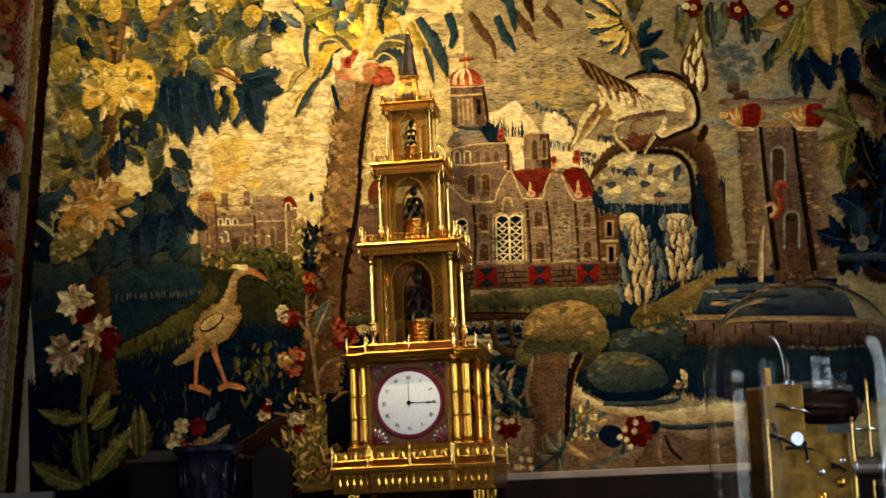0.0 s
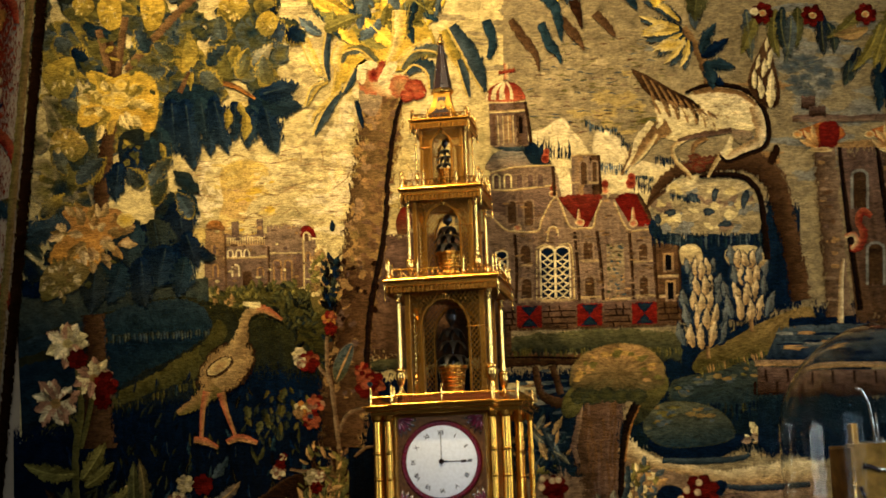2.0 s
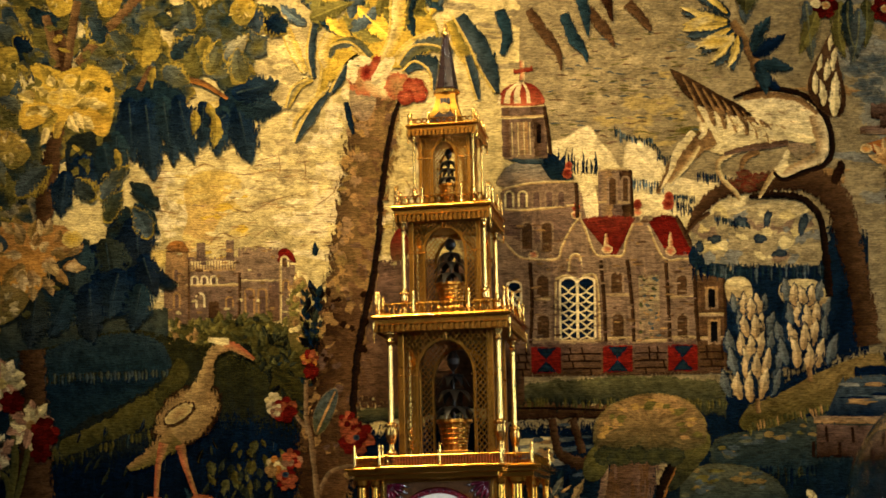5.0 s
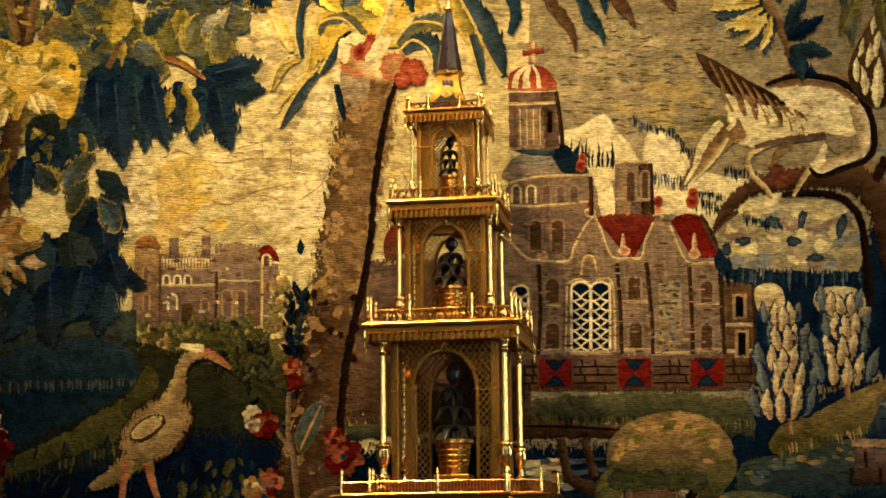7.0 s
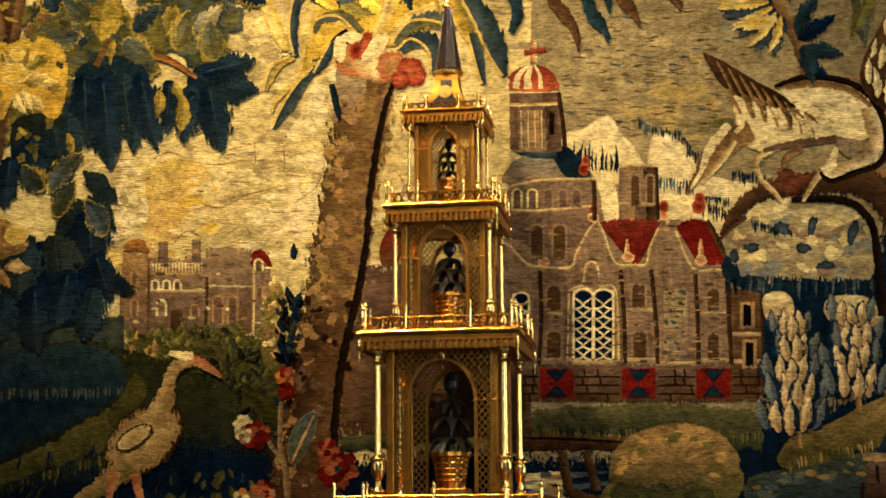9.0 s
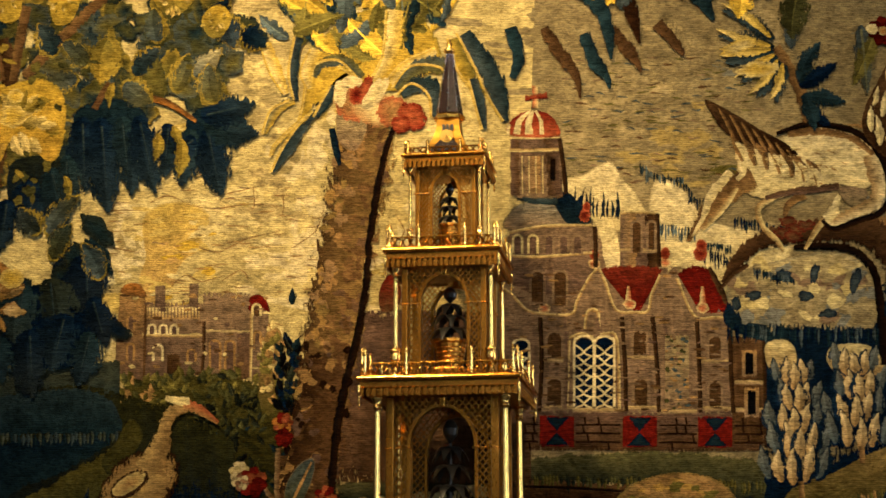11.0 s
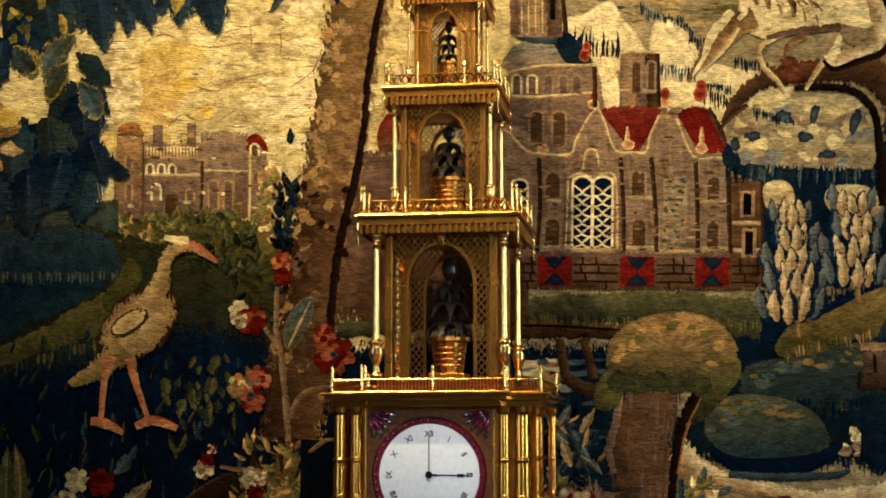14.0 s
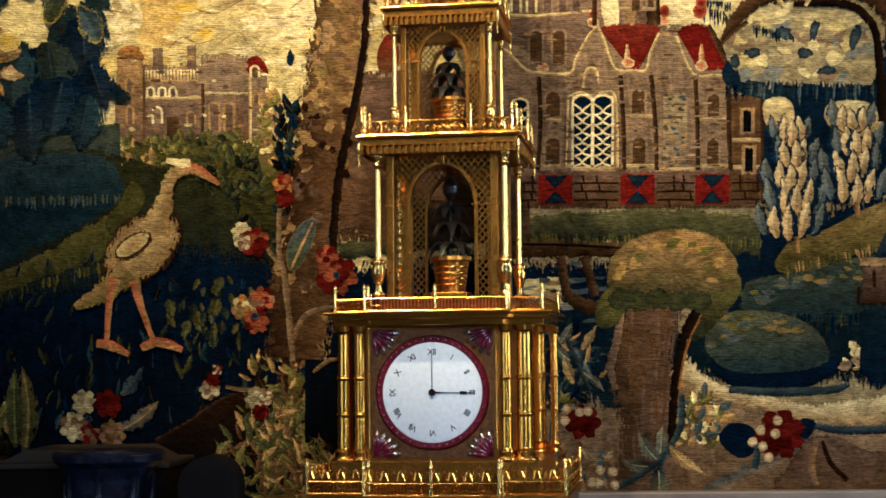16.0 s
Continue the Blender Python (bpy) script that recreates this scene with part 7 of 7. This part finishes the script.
for k in range(22):
    x = -0.168 + 0.016 * k
    y = -0.176 if abs(x) < 0.086 else -0.140
    lathe(bm, [(0.0015, Z5 - 0.09), (0.0045, Z5 - 0.078), (0.0030, Z5 - 0.066), (0.0048, Z5 - 0.056)], x, y, 8)
part("plinth_frieze", bm, GOLD, clock, "gilt pierced frieze of the plinth")
for sx in (-1, 1):
    for sy in (-1, 1):
        part("foot", lathe(bmesh.new(), [(0.012, 1.12), (0.020, 1.135), (0.022, 1.16), (0.014, 1.19), (0.018, 1.22), (0.018, Z5 - 0.098)], sx * 0.145, sy * 0.12 + 0.005, 14), GOLD, clock, "", True)
for ob in set(clock.children) - upper:
    ob.location.x -= 0.006

# ---- the sideboard and what stands on it ----
board = tagged(new("sideboard"), "long dark wooden sideboard against the tapestry wall", "sideboard")
board.location = (0, -0.24, 0)
part("top", boxed(-1.5, 1.5, -0.30, 0.215, 1.08, 1.12, bevel=0.006), WOOD, board)
part("body", boxed(-1.45, 1.45, -0.26, 0.21, 0.12, 1.08, bevel=0.004), WOOD, board)
for sx in (-1.4, 1.4):
    for sy in (-0.22, 0.17):
        part("leg", lathe(bmesh.new(), [(0.03, 0), (0.045, 0.04), (0.03, 0.12)], sx, sy, 12), WOOD, board, "", True)
tagged(solid("wall_ledge", boxed(0.02, 1.42, -0.034, 0.03, 1.306, 1.325, bevel=0.003), LEDGE), "dull grey-brown ledge below the tapestry", "ledge", kind="structure")
tagged(solid("wall_panel", boxed(0.02, 1.42, -0.030, 0.03, 1.121, 1.305), WOOD), "dark wooden panel below the tapestry", "panel", kind="structure")

tagged(solid("wall_ledge", boxed(-1.45, -0.96, -0.034, 0.03, 1.306, 1.328, bevel=0.003), LEDGE), "dull grey-brown ledge below the tapestry", "ledge", kind="structure")

# musical movement under a glass dome
DX, DY = 0.862, -0.262
dome = tagged(new("glass_dome_clock"), "brass musical movement with steel parts under a glass dome", "clock")
dome.matrix_world = pose(DX, DY, 1.12, 0, 0, 18)
part("base", lathe(bmesh.new(), [(0.258, 0.0), (0.262, 0.008), (0.262, 0.022), (0.250, 0.030), (0.246, 0.042), (0.238, 0.046)], 0, 0, 48), WOOD, dome, "turned dark wooden base", True)
outer = [(0.232, 0.046), (0.232, 0.0464), (0.232, 0.047), (0.2325, 0.30), (0.232, 0.40)] + [(0.232 * math.cos(a), 0.40 + 0.222 * math.sin(a)) for a in [math.pi / 2 * k / 18 for k in range(1, 18)]] + [(0.004, 0.6218)]
inner = [(r - 0.0035 if r > 0.01 else 0.004, z - (0.0035 if z > 0.42 else 0)) for r, z in reversed(outer)]
shell = bmesh.new()
rings = []
for r, z in outer + inner:
    rings.append([shell.verts.new((r * math.cos(2 * math.pi * k / 64), r * math.sin(2 * math.pi * k / 64), z)) for k in range(64)])
for a, b in zip(rings, rings[1:] + rings[:1]):
    for k in range(64):
        shell.faces.new((a[k], a[(k + 1) % 64], b[(k + 1) % 64], b[k]))
bmesh.ops.recalc_face_normals(shell, faces=shell.faces)
glass = part("glass_dome", shell, GLASS, dome, "clear glass dome", True)
glass.visible_shadow = False
part("back_plate", boxed(-0.158, -0.082, -0.020, -0.012, 0.046, 0.372, bevel=0.002), BRASS, dome, "aged brass plate")
part("front_plate", boxed(-0.150, 0.064, -0.072, -0.064, 0.046, 0.262, bevel=0.002), BRASS, dome, "aged brass front plate")
part("upper_plate", boxed(-0.150, -0.046, -0.0715, -0.0645, 0.2622, 0.374, bevel=0.002), BRASS, dome, "aged brass upper plate")
part("side_plate", boxed(-0.158, -0.150, -0.100, -0.012, 0.046, 0.366, bevel=0.002), BRASS, dome)
part("far_plate", boxed(0.060, 0.148, 0.045, 0.053, 0.046, 0.376, bevel=0.002), INK, dome, "black plate behind the barrel")
part("cross_plate", boxed(-0.082, 0.06, 0.02, 0.026, 0.046, 0.330, bevel=0.002), BRASS, dome)
bm = lathe(bmesh.new(), [(0.006, -0.080), (0.028, -0.074), (0.038, -0.050), (0.041, -0.010), (0.040, 0.030), (0.034, 0.056), (0.020, 0.070), (0.006, 0.074)], 0, 0, 32)
bmesh.ops.transform(bm, matrix=Matrix.Translation((0.030, -0.050, 0.322)) @ pose(0, 0, 0, 0, 90, -8), verts=bm.verts)
part("governor_drum", bm, plain("brown_polished_bronze", (0.17, 0.10, 0.09), 0.07, 1.0, 0.2, 30), dome, "dark polished bronze drum", True)
bm = bmesh.new()
for k in range(16):
    box(bm, -0.030 + 0.0072 * k, -0.0262 + 0.0072 * k, -0.040, -0.036, 0.366, 0.384 - 0.0004 * k)
part("comb", bm, STEEL, dome, "steel comb with separate teeth")
bm = lathe(bmesh.new(), [(0.030, -0.034), (0.033, -0.032), (0.033, -0.026), (0.028, -0.024), (0.028, 0.030), (0.036, 0.031), (0.036, 0.037), (0.010, 0.038)], 0, 0, 36)
bmesh.ops.transform(bm, matrix=Matrix.Translation((0.100, -0.060, 0.180)) @ pose(0, 0, 0, 0, 90, -10), verts=bm.verts)
part("spring_barrel", bm, STEEL, dome, "polished pale metal spring barrel", True)
bm = bmesh.new()
for k in range(44):
    a = 2 * math.pi * k / 44
    bmesh.ops.create_cube(bm, size=0.0036, matrix=Matrix.Translation((0.139, -0.067 + 0.037 * math.cos(a), 0.180 + 0.037 * math.sin(a))))
part("gear", bm, BRASS, dome)
bm = lathe(bmesh.new(), [(0.014, 0), (0.0155, 0.001), (0.0155, 0.003)], 0, 0, 32)
bmesh.ops.transform(bm, matrix=Matrix.Translation((-0.072, -0.080, 0.252)) @ pose(0, 0, 0, -90), verts=bm.verts)
part("small_dial", bm, ENAMEL, dome, "small round silvered disc")
for x, z, r in ((-0.050, 0.20, 0.005), (-0.015, 0.175, 0.009), (0.040, 0.20, 0.009), (-0.135, 0.34, 0.004), (-0.145, 0.31, 0.004), (-0.10, 0.33, 0.004), (-0.128, 0.24, 0.005), (-0.09, 0.10, 0.006)):
    bm = lathe(bmesh.new(), [(r, 0), (r, 0.003), (r * 0.7, 0.005), (r * 0.3, 0.0055)], 0, 0, 14)
    bmesh.ops.transform(bm, matrix=Matrix.Translation((x, -0.072 if z < 0.262 and x > -0.12 else -0.020, z)) @ pose(0, 0, 0, 90), verts=bm.verts)
    part("screw", bm, STEEL, dome, "", True)
for x, y, h, r in ((0.066, -0.080, 0.300, 0.0035), (0.140, -0.03, 0.385, 0.0030), (-0.155, -0.10, 0.30, 0.003)):
    part("pillar", lathe(bmesh.new(), [(r * 1.6, 0.046), (r, 0.06), (r, h - 0.01), (r * 1.7, h - 0.006), (r * 0.8, h)], x, y, 12), PALE_GOLD, dome, "", True)
part("cross_bar", tube(bmesh.new(), [(0.060, -0.080, 0.268), (0.100, -0.08, 0.270), (0.140, -0.08, 0.268)], [0.003, 0.0045, 0.003], 10), STEEL, dome, "turned steel bar", True)
part("hammer_arm", tube(bmesh.new(), [(-0.072, -0.045, 0.372), (-0.076, -0.045, 0.42), (-0.082, -0.045, 0.455), (-0.094, -0.045, 0.480), (-0.108, -0.045, 0.486)], [0.0022, 0.0026, 0.0032, 0.0044, 0.0030], 10), STEEL, dome, "curved steel hammer arm", True)
part("hammer_stem", tube(bmesh.new(), [(-0.064, -0.045, 0.372), (-0.066, -0.045, 0.405), (-0.067, -0.045, 0.435)], 0.0022, 8), STEEL, dome, "", True)
part("arbor", tube(bmesh.new(), [(-0.120, -0.045, 0.376), (-0.02, -0.045, 0.378), (0.05, -0.045, 0.380)], 0.0022, 8), STEEL, dome, "", True)
part("arbor_block", boxed(-0.076, -0.058, -0.054, -0.036, 0.368, 0.386, bevel=0.002), STEEL, dome)
part("cock", boxed(-0.125, -0.110, -0.05, -0.03, 0.372, 0.415, bevel=0.004), BRASS, dome)
part("pointed_click", tube(bmesh.new(), [(-0.095, -0.076, 0.325), (-0.06, -0.076, 0.318), (-0.028, -0.076, 0.308)], [0.0045, 0.003, 0.0012], 8), STEEL, dome, "", True)

for a, b, r in (((-0.120, 0.330), (-0.085, 0.318), 0.004), ((-0.140, 0.262), (-0.075, 0.236), 0.0035), ((-0.130, 0.290), (-0.112, 0.230), 0.003), ((-0.055, 0.245), (-0.050, 0.205), 0.004), ((-0.100, 0.232), (-0.030, 0.226), 0.003), ((0.010, 0.190), (0.045, 0.176), 0.004)):
    part("lever", tube(bmesh.new(), [(a[0], -0.077, a[1]), ((a[0] + b[0]) / 2, -0.079, (a[1] + b[1]) / 2 + 0.004), (b[0], -0.077, b[1])], [r * 1.6, r, r * 0.7], 8), SPIRE, dome, "dark steel lever", True)
for x, z, r in ((-0.020, 0.120, 0.013), (0.030, 0.150, 0.012), (-0.125, 0.110, 0.008)):
    knob = lathe(bmesh.new(), [(r, 0), (r * 1.05, 0.004), (r * 0.8, 0.010), (r * 0.35, 0.013), (0.001, 0.0135)], 0, 0, 20)
    bmesh.ops.transform(knob, matrix=Matrix.Translation((x, -0.072, z)) @ pose(0, 0, 0, 90), verts=knob.verts)
    part("pivot_cap", knob, GOLD, dome, "domed brass pivot cap", True)

# dark urn, case and rounded case on the sideboard
WORN = plain("worn_brown_wood", (0.028, 0.019, 0.012), 0.6, 0, 0.3, 12, 0.0, 0.0, 0.15)
urn = tagged(new("stemmed_urn"), "dark blue glazed urn with a wide flat rim", "urn")
urn.location = (-0.518, -0.34, 1.12)
part("foot", lathe(bmesh.new(), [(0.055, 0), (0.058, 0.012), (0.04, 0.03), (0.022, 0.06), (0.018, 0.11)], 0, 0, 32), BLUEGLAZE, urn, "", True)
part("bowl", lathe(bmesh.new(), [(0.018, 0.11), (0.035, 0.13), (0.052, 0.17), (0.058, 0.22), (0.062, 0.255), (0.070, 0.272), (0.079, 0.280), (0.080, 0.290), (0.076, 0.294), (0.060, 0.290), (0.050, 0.25), (0.01, 0.24)], 0, 0, 40), BLUEGLAZE, urn, "", True)
for k in range(8):
    a = 2 * math.pi * k / 8
    part("rib", tube(bmesh.new(), [(0.045 * math.cos(a), 0.045 * math.sin(a), 0.15), (0.061 * math.cos(a), 0.061 * math.sin(a), 0.21), (0.064 * math.cos(a), 0.064 * math.sin(a), 0.262)], [0.003, 0.006, 0.003], 8), BLUEGLAZE, urn, "", True)
case = tagged(new("wooden_case"), "low dark wooden case with a sloping lid", "box")
case.location = (-0.585, -0.17, 1.12)
part("body", boxed(-0.135, 0.130, -0.08, 0.10, 0.0, 0.262, bevel=0.004), WOOD, case)
part("lid", boxed(-0.142, 0.137, -0.088, 0.108, 0.262, 0.272, bevel=0.003), WORN, case, "dull worn lid edge")
bm = bmesh.new()
front = [bm.verts.new((x, -0.07, z)) for x, z in ((-0.12, 0.2722), (0.115, 0.2722), (0.08, 0.290), (-0.085, 0.290))]
back = [bm.verts.new((v.co.x, 0.095, v.co.z)) for v in front]
bm.faces.new(front)
bm.faces.new(list(reversed(back)))
for k in range(4):
    bm.faces.new((front[k], back[k], back[(k + 1) % 4], front[(k + 1) % 4]))
part("lid_top", bm, WORN, case)
arched = tagged(new("arched_case"), "small black case with a rounded top", "case")
arched.location = (-0.372, -0.33, 1.12)
bm = bmesh.new()
rings = []
for y in (-0.045, 0.05):
    rings.append([bm.verts.new(p) for p in [(-0.040, y, 0), (-0.040, y, 0.245)] + [(-0.040 * math.cos(a), y, 0.245 + 0.040 * math.sin(a)) for a in [math.pi * k / 14 for k in range(1, 14)]] + [(0.040, y, 0.245), (0.040, y, 0)]])
n = len(rings[0])
for k in range(n):
    bm.faces.new((rings[0][k], rings[0][(k + 1) % n], rings[1][(k + 1) % n], rings[1][k]))
bm.faces.new(rings[0])
bm.faces.new(list(reversed(rings[1])))
bmesh.ops.bevel(bm, geom=[e for e in bm.edges if e.calc_length() < 0.05], offset=0.003, segments=2, affect="EDGES")
part("body", bm, plain("dull_black_wood", (0.010, 0.007, 0.006), 0.7, 0, 0.4, 12, 0.0, 0.0, 0.08), arched)
